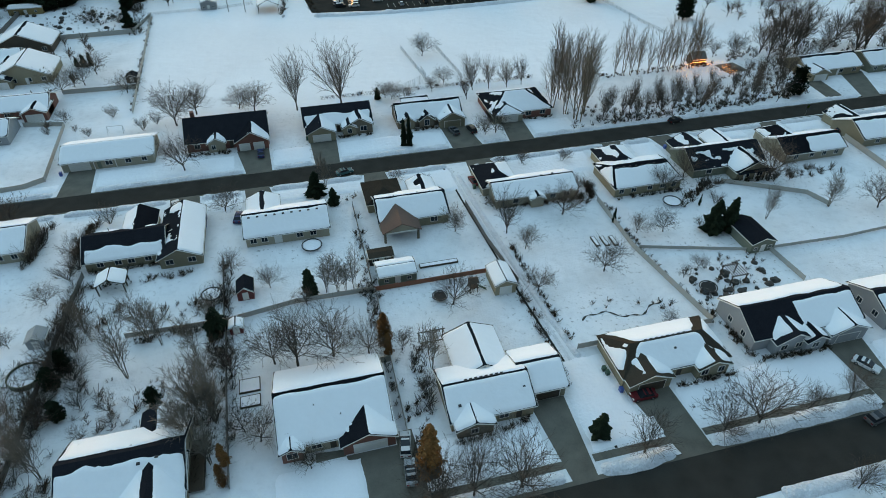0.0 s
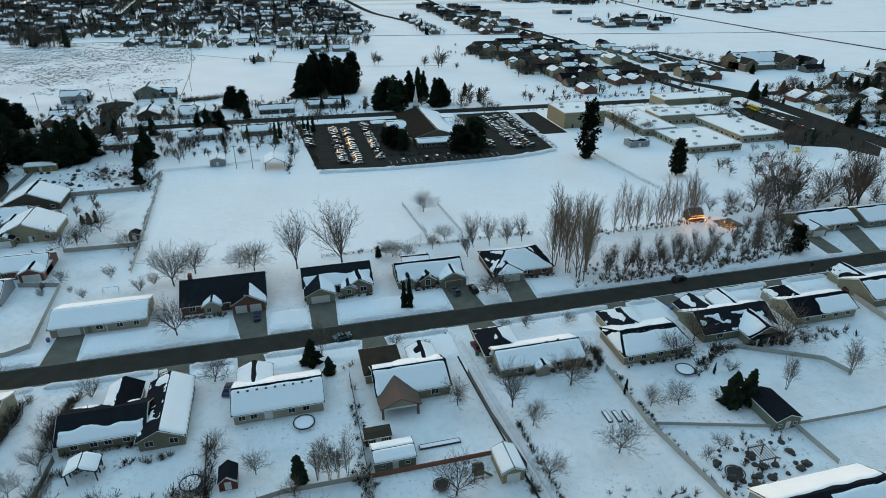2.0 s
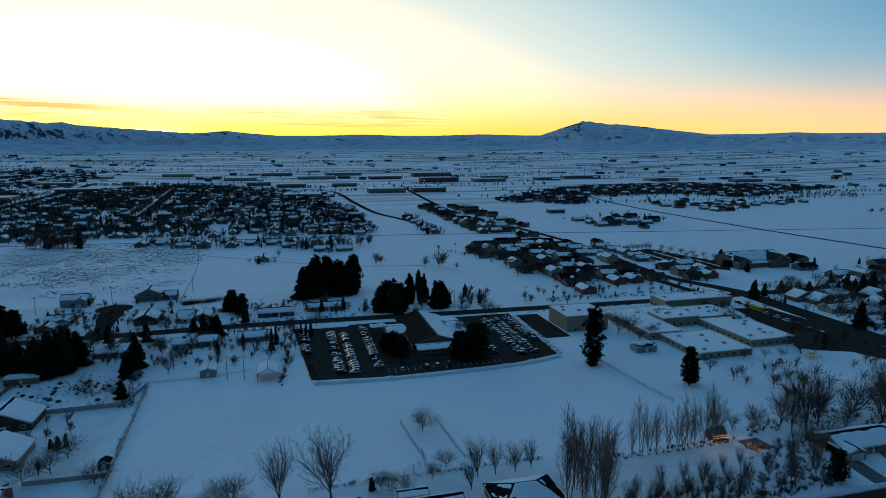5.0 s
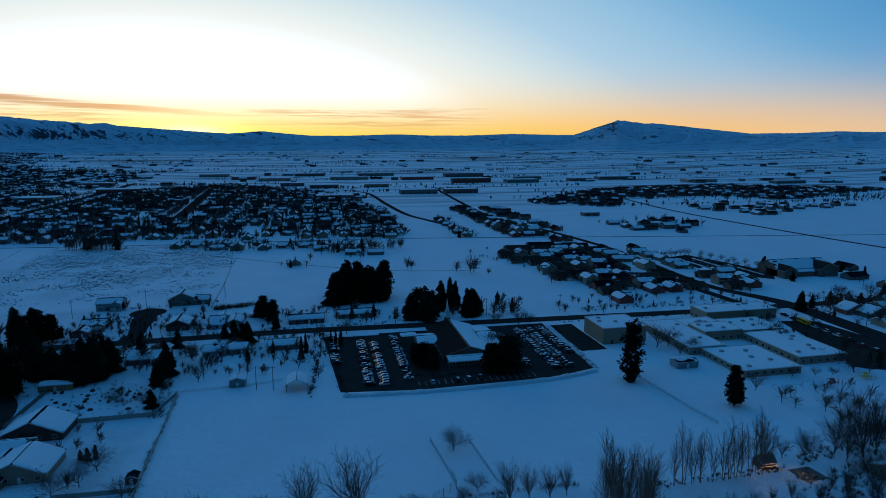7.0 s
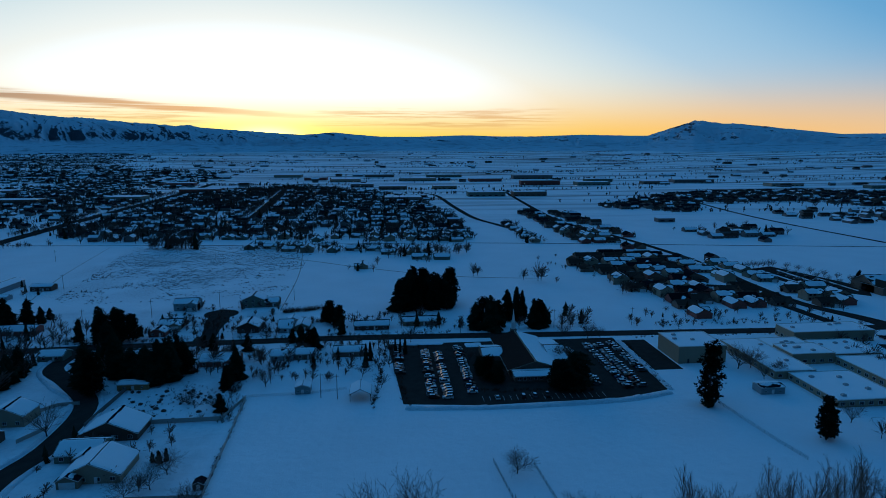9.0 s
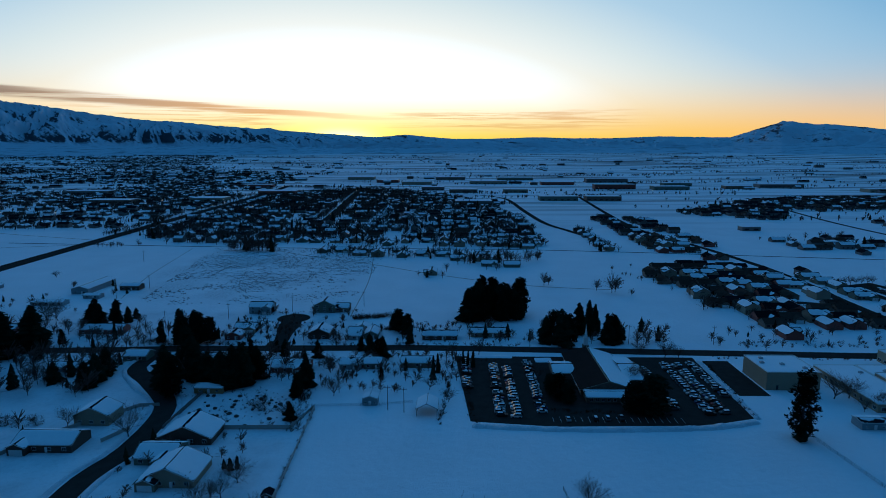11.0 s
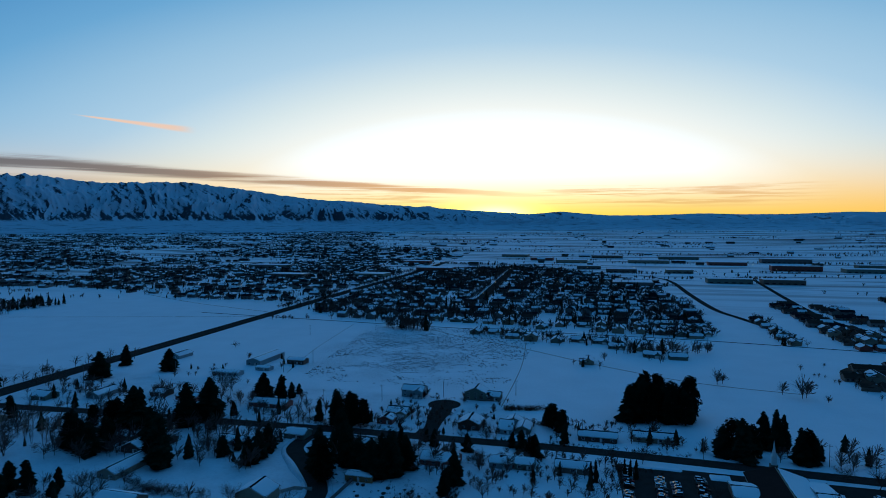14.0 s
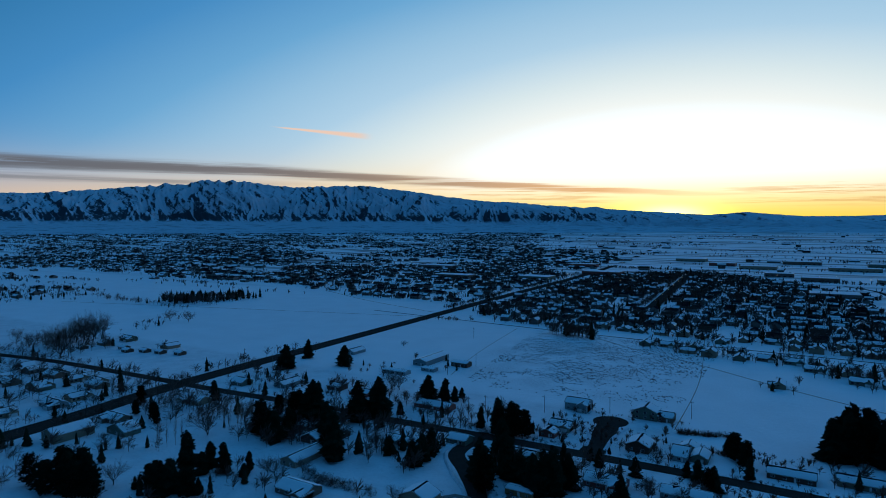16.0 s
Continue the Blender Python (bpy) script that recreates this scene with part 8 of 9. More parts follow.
def near_road(x, y, r=13):
    for line in ROAD_LINES:
        for (x0, y0), (x1, y1) in zip(line, line[1:]):
            L2 = (x1 - x0) ** 2 + (y1 - y0) ** 2
            t = max(0, min(1, ((x - x0) * (x1 - x0) + (y - y0) * (y1 - y0)) / L2))
            if math.hypot(x - x0 - t * (x1 - x0), y - y0 - t * (y1 - y0)) < r:
                return True
    return False


def small_house(seed, w, d, h, wall, roof, snow, label):
    """A town house: main block and front wing, each part in one mesh."""
    o = thing("house", pose(0, 0, -60), label, "house", "houses of the town")
    W3, R, S3 = Mesh(), Mesh(), Mesh()
    for k, (x0, x1, y0, y1, ax) in enumerate(((-w / 2, w / 2, -d / 2, d / 2, "x"), (w / 2 - 6.2, w / 2, -d / 2 - 2.5, 0, "y"))):
        W3.box(x0, x1, y0, y1, -0.1, h)
        if ax == "x":
            for x in (x0, x1):
                W3.poly([(x, y0, h), (x, y1, h), (x, (y0 + y1) / 2, h + (y1 - y0) / 2 * 0.55)])
        else:
            W3.poly([(x0, y0, h), (x1, y0, h), ((x0 + x1) / 2, y0, h + (x1 - x0) / 2 * 0.55)])
        for i, (pl, kind) in enumerate(roof_planes(x0, x1, y0, y1, h, 0.55, ax, 0.4, 0)):
            up = [(q[0], q[1], q[2] + 0.16) for q in pl]
            R.slab(up, 0.16)
            b2 = snow[0] if kind == "near" else snow[1]
            if b2 is not None:
                snow_sheet(S3, up, 0.2, [0.05, 0.15, 0.6, 0.15], b2, 0.5, seed + k + i * 1.7, 1.6)
    part("wall", W3, wall, o)
    part("roof", R, roof, o)
    if S3.f:
        part("snow", S3, ROOF_SNOW, o, "snow on the roof", True)
    for x in (-w / 2 + 2, -w / 2 + 5):
        for st in range(2 if h > 4 else 1):
            part("window", Mesh().box(x - 0.8, x + 0.8, -d / 2 - 0.06, -d / 2 + 0.05, 1.0 + 2.7 * st, 2.3 + 2.7 * st), GLASS, o)
    x = w / 2 - 3.1
    part("garage_door", Mesh().box(x - 2.3, x + 2.3, -d / 2 - 2.56, -d / 2 - 2.4, 0, 2.2), DOOR_WHITE, o)
    return o


TOWN = [small_house(401, 14, 9, 2.9, TAN, SHINGLE, (0.6, 0.8, 0), "tan town house with snow on its roof"), small_house(402, 15, 10, 2.9, SAGE, SHINGLE, (-0.1, 0.6, 0), "sage-green town house with patchy snow on its roof"),
        small_house(403, 13, 10, 5.2, TAN, SHINGLE, (-0.2, 0.6, 0), "two-storey tan house with dark roof"), small_house(404, 14, 10, 2.9, STONE, SHINGLE_BROWN, (1, 0.6, 0), "stone-fronted town house with snowy roof"),
        small_house(405, 13, 9, 3.0, STONE, SHINGLE_BROWN, (None, None, 0), "stone-fronted new house with bare brown roof"), small_house(406, 13, 10, 3.2, BRICK, SHINGLE, (None, 0.2, 0), "brick new house with bare dark roof")]
TOWN_USED = set()


def settle(i, x, y, a):
    m = pose(x, y, floor_z(x, y), 0, 0, a)
    if i in TOWN_USED:
        return copy_thing(TOWN[i], m)
    TOWN_USED.add(i)
    TOWN[i].matrix_basis = m


class Stuff:
    """Joined far things, one mesh with several materials."""

    def __init__(self, mats):
        self.m, self.mi, self.mats = Mesh(), [], mats

    def use(self, k):
        while len(self.mi) < len(self.m.f):
            self.mi.append(k)

    def link(self, name, label, category):
        me = bpy.data.meshes.new(name)
        me.from_pydata(self.m.v, [], self.m.f)
        for x in self.mats:
            me.materials.append(x)
        me.polygons.foreach_set("material_index", self.mi)
        me.update()
        tagged(new(name, me), label, category, kind="stuff")


def far_house(S, x, y, w, d, h, turn, roof, snowy):
    z = floor_z(x, y)
    c, s = (1, 0) if not turn else (0, 1)

    def P(a, b, k):
        return (x + a * c - b * s, y + a * s + b * c, z + k)

    r = h + d * 0.27
    S.m.poly([P(-w / 2, -d / 2, 0), P(w / 2, -d / 2, 0), P(w / 2, -d / 2, h), P(-w / 2, -d / 2, h)])
    S.m.poly([P(w / 2, d / 2, 0), P(-w / 2, d / 2, 0), P(-w / 2, d / 2, h), P(w / 2, d / 2, h)])
    for e in (-1, 1):
        S.m.poly([P(e * w / 2, -d / 2, 0), P(e * w / 2, d / 2, 0), P(e * w / 2, d / 2, h), P(e * w / 2, 0, r), P(e * w / 2, -d / 2, h)])
    S.use(0)
    o = 0.5
    for e in (-1, 1):
        S.m.poly([P(-w / 2 - o, e * (d / 2 + o), h - 0.2), P(w / 2 + o, e * (d / 2 + o), h - 0.2), P(w / 2 + o, 0, r + 0.1), P(-w / 2 - o, 0, r + 0.1)])
        S.use(roof)
        if snowy > (0 if e < 0 else 1):
            S.m.poly([P(-w / 2, e * (d / 2 + 0.3), h + 0.02), P(w / 2, e * (d / 2 + 0.3), h + 0.02), P(w / 2, e * 0.7, r + 0.02), P(-w / 2, e * 0.7, r + 0.02)])
            S.use(3)
    rn = FAR_RND.random()
    for k in range(3):
        a = -w / 2 + w * (k + 0.5 + 0.2 * rn) / 3.2
        S.m.poly([P(a - 0.7, -d / 2 - 0.03, 1), P(a + 0.7, -d / 2 - 0.03, 1), P(a + 0.7, -d / 2 - 0.03, 2.3), P(a - 0.7, -d / 2 - 0.03, 2.3)])
        S.use(4)


def far_tree(S, x, y, h, dark, n=11, thick=1.0):
    """A small far tree: a stem and a spray of thin boughs, or a ragged evergreen."""
    z = floor_z(x, y)
    rnd = FAR_RND
    if dark == 2:
        wide = h * rnd.uniform(0.17, 0.27)
        for k in range(5):
            b = z + h * (0.03 + 0.17 * k)
            r = wide * (1.0, 1.05, 0.92, 0.70, 0.42)[k] * rnd.uniform(0.8, 1.15)
            o = rnd.random() * 6
            ring = [(x + r * rnd.uniform(0.7, 1.15) * math.cos(o + t * 1.047), y + r * rnd.uniform(0.7, 1.15) * math.sin(o + t * 1.047), b + rnd.uniform(-0.04, 0.05) * h) for t in range(6)]
            for t in range(6):
                S.m.poly([ring[t], ring[(t + 1) % 6], (x + rnd.uniform(-0.2, 0.2) * r, y, b + h * 0.31)])
        S.use(1)
        return
    t = (h * 0.009 + 0.035) * thick
    S.m.poly([(x - t * 2, y, z), (x + t * 2, y, z), (x, y, z + h * 0.8)])
    for k in range(n):
        a, e = rnd.uniform(0, 6.283), rnd.uniform(0.15, 1.25)
        L = h * rnd.uniform(0.30, 0.55)
        b = (x, y, z + h * rnd.uniform(0.14, 0.5))
        c = (b[0] + math.cos(a) * L * math.cos(e), b[1] + math.sin(a) * L * math.cos(e), min(b[2] + L * math.sin(e), z + h))
        S.m.poly([(b[0] - t, b[1], b[2]), (b[0] + t, b[1], b[2]), (c[0] + t * 1.3, c[1], c[2]), (c[0] - t * 1.3, c[1], c[2] + t * 2)])
    S.use(0)


FAR_RND = random.Random(99)
HOUSE_MATS = [GREYWOOD, SHINGLE, SHINGLE_BROWN, ROOF_SNOW, GLASS]
TREE_MATS = [TWIG, NEEDLE]


def quarter(poly, du, dv, keep, seed, label, trees=2.0, snow=0.65, things=0, th=(4, 9), wide=1.0, fir=0.1, gap=21):
    """A part of the town inside poly: houses in rows, trees between."""
    rnd = random.Random(seed)
    xs, ys = [p[0] for p in poly], [p[1] for p in poly]
    spots = []
    y, row = min(ys), 0
    while y < max(ys):
        x = min(xs)
        while x < max(xs):
            px, py = x + rnd.uniform(-0.15, 0.15) * du, y + rnd.uniform(-0.12, 0.12) * dv
            if inside(poly, px, py) and rnd.random() < keep and not near_road(px, py, gap):
                spots.append((px, py))
            x += du
        y += dv * (0.8 if row % 2 else 1.2)
        row += 1
    spots.sort(key=lambda q: (q[0] - MID[0]) ** 2 + (q[1] - MID[1]) ** 2)
    for q in spots[:things]:
        k = rnd.choice((0, 1, 2, 3, 0, 1)) if snow > 0.3 else rnd.choice((4, 5, 4, 2))
        settle(k, q[0], q[1], rnd.choice((0, 0, 180, 90, 270)))
    S = Stuff(HOUSE_MATS)
    for q in spots[things:]:
        far_house(S, q[0], q[1], rnd.uniform(11, 17) * wide, rnd.uniform(8, 11) * wide, rnd.choice((2.9, 2.9, 3.2, 5.0)), rnd.random() < 0.35, rnd.choice((1, 1, 2)), (2 if rnd.random() < 0.8 else 1) if rnd.random() < snow else 0)
    if S.m.f:
        S.link("distant_houses", label, "houses")
    F = Stuff(TREE_MATS)
    for k in range(int(len(spots) * trees)):
        q = rnd.choice(spots)
        x, y = q[0] + rnd.uniform(-0.6, 0.6) * du, q[1] + rnd.uniform(-0.6, 0.6) * dv
        if not near_road(x, y, 7):
            far_tree(F, x, y, rnd.uniform(*th), 2 if rnd.random() < fir else 0, 18 if q[1] < 900 else 10, 0.8 if q[1] < 700 else 1.3 if q[1] < 1100 else 2.6)
    if F.m.f:
        F.link("distant_trees", "bare trees among far houses", "trees")


quarter([(-215, 712), (-39, 615), (71, 672), (116, 929), (-18, 1458), (-228, 1725), (-430, 1500), (-420, 1059), (-404, 815), (-317, 730)], 21, 33, 0.9, 1, "dense old town quarter under snow", 10.0, 0.5, 30, (5, 12))
quarter([(-19, 560), (70, 575), (109, 761), (16, 800)], 26, 36, 0.6, 2, "houses at the edge of town", 5.0, 0.5, 20, (4, 11))
quarter([(158, 568), (214, 612), (275, 600), (262, 470), (189, 461)], 15, 18, 1.0, 3, "new houses with bare dark hipped roofs", 3.0, 0.03, 40, (3, 6), gap=12)
quarter([(278, 612), (300, 608), (312, 470), (268, 462), (258, 490)], 15, 17, 1.0, 21, "row of new houses with snow on the roofs", 2.5, 0.6, 10, (3, 6), gap=11)
quarter([(186, 466), (300, 452), (328, 396), (190, 385)], 16, 18, 0.95, 22, "houses on the near side of the new estate", 6.0, 0.3, 26, (3, 8), gap=11)
quarter([(214, 1004), (290, 1000), (300, 640), (205, 640)], 16, 21, 0.92, 4, "houses on both sides of a new street", 6.0, 0.3, 20, (3, 8), gap=11)
quarter([(60, 830), (156, 930), (188, 700), (172, 645), (60, 655)], 18, 24, 0.85, 23, "houses at the near edge of town", 8.0, 0.5, 12, (4, 11))
quarter([(266, 411), (304, 372), (340, 440), (308, 470)], 19, 24, 0.9, 5, "new houses by the crossroads", 0.4, 0.4, 10, (3, 5))
quarter([(344, 1074), (456, 1150), (588, 1290), (740, 1400), (1000, 1420), (1300, 1200), (1040, 1110), (870, 1010), (780, 1130), (568, 1100), (486, 951)], 21, 27, 0.9, 6, "far housing estate in the snow", 8.0, 0.3, 0, (4, 9))
quarter([(596, 980), (720, 960), (900, 900), (730, 850), (640, 780), (590, 870)], 25, 30, 0.75, 7, "scattered far farmhouses", 2.0, 0.4, 0, (4, 9))
quarter([(358, 652), (372, 754), (467, 800), (490, 743), (400, 620)], 23, 26, 0.8, 24, "cluster of houses round a tall tree", 2.5, 0.4, 0, (4, 12))
quarter([(-450, 830), (-455, 1028), (-482, 1450), (-800, 1900), (-1274, 1300), (-954, 960), (-781, 900)], 25, 40, 0.75, 8, "far town beyond the highway", 9.0, 0.45, 0, (4, 10))
quarter([(-500, 1600), (-570, 2500), (-1500, 2700), (-1500, 1800), (-900, 1950)], 34, 60, 0.65, 9, "far town at the foot of the mountains", 6.0, 0.5, 0, (5, 12), 1.3)
quarter([(-1400, 1200), (-1000, 980), (-1250, 880), (-2100, 1300), (-2300, 2000), (-1500, 1750)], 34, 60, 0.65, 10, "far town at the foot of the mountains", 6.0, 0.5, 0, (5, 12), 1.3)
quarter([(320, 230), (480, 240), (520, 420), (420, 470), (345, 330)], 22, 30, 0.75, 11, "houses beside the wide street", 4.0, 0.5, 14, (4, 11), 1, 0.3)
quarter([(-660, 170), (-410, 180), (-425, 325), (-640, 305)], 26, 34, 0.7, 12, "houses beyond the highway", 3.0, 0.6, 12, (4, 11), 1, 0.3)
quarter([(-40, 800), (40, 790), (130, 1280), (10, 1440)], 24, 30, 0.6, 13, "old houses beside the railway", 5.0, 0.5)
quarter([(-600, 395), (-510, 405), (-500, 430), (-620, 440)], 24, 22, 0.5, 14, "farm buildings beside a road", 2.0, 0.6, 6, (6, 14))


# large halls of the business park
def big_hall(x, y, w, d, h, wall, label, z=None):
    b = thing("warehouse", pose(x, y, floor_z(x, y)), label, "warehouse", "far halls")
    part("wall", Mesh().box(-w / 2, w / 2, 0, d, -1, h), wall, b)
    part("roof", Mesh().box(-w / 2 - 0.3, w / 2 + 0.3, -0.3, d + 0.3, h, h + 0.5), METAL, b)
    part("snow", Mesh().box(-w / 2 + 1, w / 2 - 1, 1, d - 1, h + 0.5, h + 0.8, 0.2), ROOF_SNOW, b)
    for k in range(max(2, int(w / 12))):
        xx = -w / 2 + (k + 0.5) * w / max(2, int(w / 12))
        part("window", Mesh().box(xx - 3, xx + 3, -0.1, 0.05, 1.2, 3.0), GLASS, b)


for k, q in enumerate(((218, 1322, 80, 34, 9), (312, 1322, 72, 34, 9), (37, 1220, 72, 50, 8), (100, 1930, 115, 40, 9), (305, 1880, 98, 40, 9), (568, 1660, 92, 40, 9), (20, 1560, 70, 40, 8), (-60, 1660, 60, 40, 8), (150, 1560, 60, 30, 8), (430, 1700, 110, 30, 12),
                       (640, 1820, 80, 34, 9), (760, 1700, 70, 30, 8), (900, 1750, 120, 40, 9), (-120, 1900, 90, 50, 9), (-220, 2000, 70, 50, 9), (200, 2120, 120, 40, 9), (-20, 2150, 100, 50, 9), (480, 2000, 130, 40, 12), (1060, 1560, 90, 40, 8),
                       (-430, 1500, 90, 50, 8), (-520, 1300, 70, 50, 7), (-700, 1250, 90, 40, 7), (-900, 1500, 110, 50, 8), (-330, 2150, 90, 50, 9), (-560, 1750, 80, 40, 9), (1250, 1450, 90, 30, 8), (420, 720, 26, 14, 5), (395, 850, 24, 14, 5))):
    big_hall(*q, (SAGE, STONE, GREYWOOD, TAN, BRICK)[k % 5], ("long low sage-green warehouse in the snow", "long low stone-brown warehouse in the snow", "long low dark grey warehouse in the snow", "long low tan warehouse in the snow", "long low brick warehouse in the snow")[k % 5])


def meeting_house():
    c = thing("meeting_house", at(378, 432), "large tan brick meeting house with gabled roofs", "church")
    block(c, -24, 24, 0, 22, 6, 0.5, "x", 0.8, wall=STONE, roof=SHINGLE_BROWN, snow=(-0.4, 0.4, 0), seed=120, cell=1.6)
    block(c, 8, 24, -8, 12, 6, 0.6, "y", 0.8, wall=STONE, roof=SHINGLE_BROWN, snow=(-0.4, None, 0), seed=121, cell=1.6)
    block(c, -24, -13, -8, 12, 6, 0.6, "y", 0.8, wall=STONE, roof=SHINGLE_BROWN, snow=(None, None, 0), seed=122, cell=1.6)
    block(c, -12, 7, -4, 8, 4, 0.3, "x", 0.6, wall=STONE, roof=SHINGLE_BROWN, snow=(1, 1, 0), seed=123, cell=1.6)
    for x in (-18, 12, 16, 20):
        win(c, x, -8, 1.2, 1.5, 3.0, "s")


meeting_house()
m = Mesh()
m.slab([(x, y, 0.04) for x, y in ((310, 522), (318, 448), (330, 440), (346, 424), (364, 450), (342, 534))], 0.1)
single("car_park", m, ASPHALT, "dark asphalt car park beside the meeting house", "car park", kind="structure")


for x0, x1, y0, y1 in ((322, 325, 452, 512), (336, 339, 446, 518), (348, 350, 440, 486)):
    snow_pad(x0, x1, y0, y1, 0.4, x0)
for k in range(12):
    which = NEAR_CARS + (0, 1, 2, 3, 7, 10)[k % 6]
    if which in CAR_USED:
        park(which, 330 + 12 * (k % 2), 450 + 5.2 * k, 0, "cars by the meeting house")
plant("sparse", [(312 + 5.2 * k, 525 + 1.2 * k, 6.5 + k % 3) for k in range(7)] + [(323, 448 + 11 * k, 5 + k % 3) for k in range(6)] + [(337, 446 + 12 * k, 5.5 + k % 2) for k in range(6)] + [(349, 436 + 12 * k, 6) for k in range(5)] + [(368 - 3.2 * k, 456 + 11 * k, 7) for k in range(7)], 1.1, group="car park trees")
plant("conifer", [(417, 437, 8), (426, 444, 7), (431, 428, 6.5), (372, 470, 8), (380, 478, 7.5), (354, 416, 8)], 1.2)


# lines and clumps of trees far out in the valley
def far_woods():
    rnd = random.Random(44)
    F, S = Stuff(TREE_MATS), Stuff(HOUSE_MATS)
    # long thin shelter belts across the open valley
    for k in range(260):
        d = 1150 + 3100 * rnd.random() ** 0.9
        az = radians(rnd.uniform(30, 165))
        cx, cy = MID[0] + d * math.cos(az), MID[1] + d * math.sin(az)
        n = rnd.randrange(10, 50)
        L = rnd.uniform(60, 700)
        tilt = rnd.uniform(-0.12, 0.12)
        for j in range(n):
            t = rnd.uniform(-0.5, 0.5)
            far_tree(F, cx + L * t, cy + L * t * tilt + rnd.uniform(-5, 5), rnd.uniform(4, 9), 2 if rnd.random() < 0.1 else 0, 6, 4.2)
    # the far town: rows of houses and trees in patches, with white fields left open between
    made = 0
    while made < 1900:
        d = 1250 + 2950 * rnd.random() ** 0.85
        az = radians(rnd.uniform(112, 170))
        cx, cy = MID[0] + d * math.cos(az), MID[1] + d * math.sin(az)
        open_field = noise.noise((cx * 0.0017, cy * 0.0042, 3.0)) + 0.4 * noise.noise((cx * 0.006, cy * 0.009, 8.0))
        thick = 0.10 if math.degrees(az) > 134 else -0.10
        if open_field > thick + (d - 2200) / 4500:
            continue
        if near_road(cx, cy, 30):
            continue
        made += 1
        L = rnd.uniform(60, 260)
        for j in range(13):
            t = rnd.uniform(-0.5, 0.5)
            far_tree(F, cx + L * t, cy + 0.1 * L * t + rnd.uniform(-16, 16), rnd.uniform(4, 10), 2 if rnd.random() < 0.12 else 0, 6, 3.6)
        for j in range(2 if d < 2600 else 1):
            t = rnd.uniform(-0.5, 0.5)
            far_house(S, cx + L * t, cy + 0.1 * L * t + rnd.uniform(-12, 12), rnd.uniform(10, 17), rnd.uniform(8, 11), rnd.uniform(2.8, 4.2), False, rnd.choice((1, 1, 2)), 2 if rnd.random() < 0.45 else 0)
    for x, y, h in ((76, 519, 13), (80, 522, 9), (124, 495, 17), (127, 497, 15), (114, 502, 10), (137, 488, 6), (174, 447, 12), (178, 450, 11), (183, 455, 12)):
        far_tree(F, x, y, h, 0, 60, 0.7)
    F.link("far_woods", "dark lines of trees across the valley floor", "trees")
    for k in range(260):
        d = 1700 + 2400 * rnd.random()
        az = radians(rnd.uniform(28, 168))
        far_house(S, MID[0] + d * math.cos(az), MID[1] + d * math.sin(az), rnd.uniform(12, 40), rnd.uniform(9, 16), rnd.uniform(3, 6), False, rnd.choice((1, 2)), 2 if rnd.random() < 0.6 else 0)
    S.link("far_farms", "scattered farms and sheds in the valley", "farms")
    H = Stuff(TREE_MATS)
    for line, n, h in (([(-374, 60), (-384, 240), (-398, 330)], 110, 9), ([(-402, 365), (-408, 480)], 26, 10), ([(-428, 800), (-438, 1000), (-470, 1500)], 260, 8), ([(-194, 960), (-252, 1620)], 170, 12), ([(-640, 322), (-559, 333), (-423, 342), (-280, 352), (-154, 358)], 110, 9), ([(-232, 690), (-200, 682)], 46, 16), ([(-850, 640), (-760, 660)], 60, 16), ([(-420, 700), (-360, 720)], 20, 7),
                       ([(-55, 395), (10, 400)], 50, 4), ([(150, 600), (215, 425)], 30, 5), ([(330, 350), (520, 350)], 60, 9), ([(-1000, 620), (-760, 600)], 50, 10), ([(20, 610), (80, 640)], 50, 11), ([(-700, 560), (-640, 450)], 20, 8)):
        for j in range(n):
            t = rnd.random() * (len(line) - 1)
            i = min(int(t), len(line) - 2)
            t -= i
            x = line[i][0] + (line[i + 1][0] - line[i][0]) * t + rnd.choice((-1, 1)) * rnd.uniform(8, 15)
            y = line[i][1] + (line[i + 1][1] - line[i][1]) * t + rnd.uniform(-7, 7)
            far_tree(H, x, y, h * rnd.uniform(0.6, 1.3), 2 if rnd.random() < 0.05 else 0, 22, 0.9)
    # dark grove with a farm round it, far to the south
    for j in range(150):
        t = rnd.random()
        x, y = -848.8 + (58.4) * t + rnd.uniform(-34, 34), 633.6 + (68.8) * t + rnd.uniform(-5, 60)
        far_tree(H, x, y, rnd.uniform(8, 17), 2 if rnd.random() < 0.6 else 0, 14, 2.0)
    for j in range(110):
        x, y = rnd.uniform(-1330, -1020), rnd.uniform(520, 640)
        far_tree(H, x, y, rnd.uniform(5, 11), 2 if rnd.random() < 0.3 else 0, 12, 2.2)
    H.link("roadside_trees", "bare trees along far roads and fields", "trees")


far_woods()


# field edges: strips of dry grass and ditches
def edge(pts, w, label):
    m = Mesh()
    strip(m, smooth_line(pts, 8), w, 0.06)
    single("field_edge", m, STUBBLE, label, "field edge", kind="structure")


edge([(-90, 735), (-73, 600), (-66, 520), (-63, 425)], 0.45, "thin line of dry grass between two fields")
edge([(-286, 700), (-262, 560), (-240, 470)], 0.45, "thin line of dry grass between two fields")
edge([(-215, 712), (-150, 655), (-80, 612), (-10, 560), (60, 520), (130, 505)], 1.2, "dark ditch with dry grass below the town")
edge([(-1000, 560), (-720, 640), (-430, 720)], 1.5, "thin dark field boundary")
edge([(-760, 900), (-600, 820), (-435, 760)], 1.5, "thin dark field boundary")


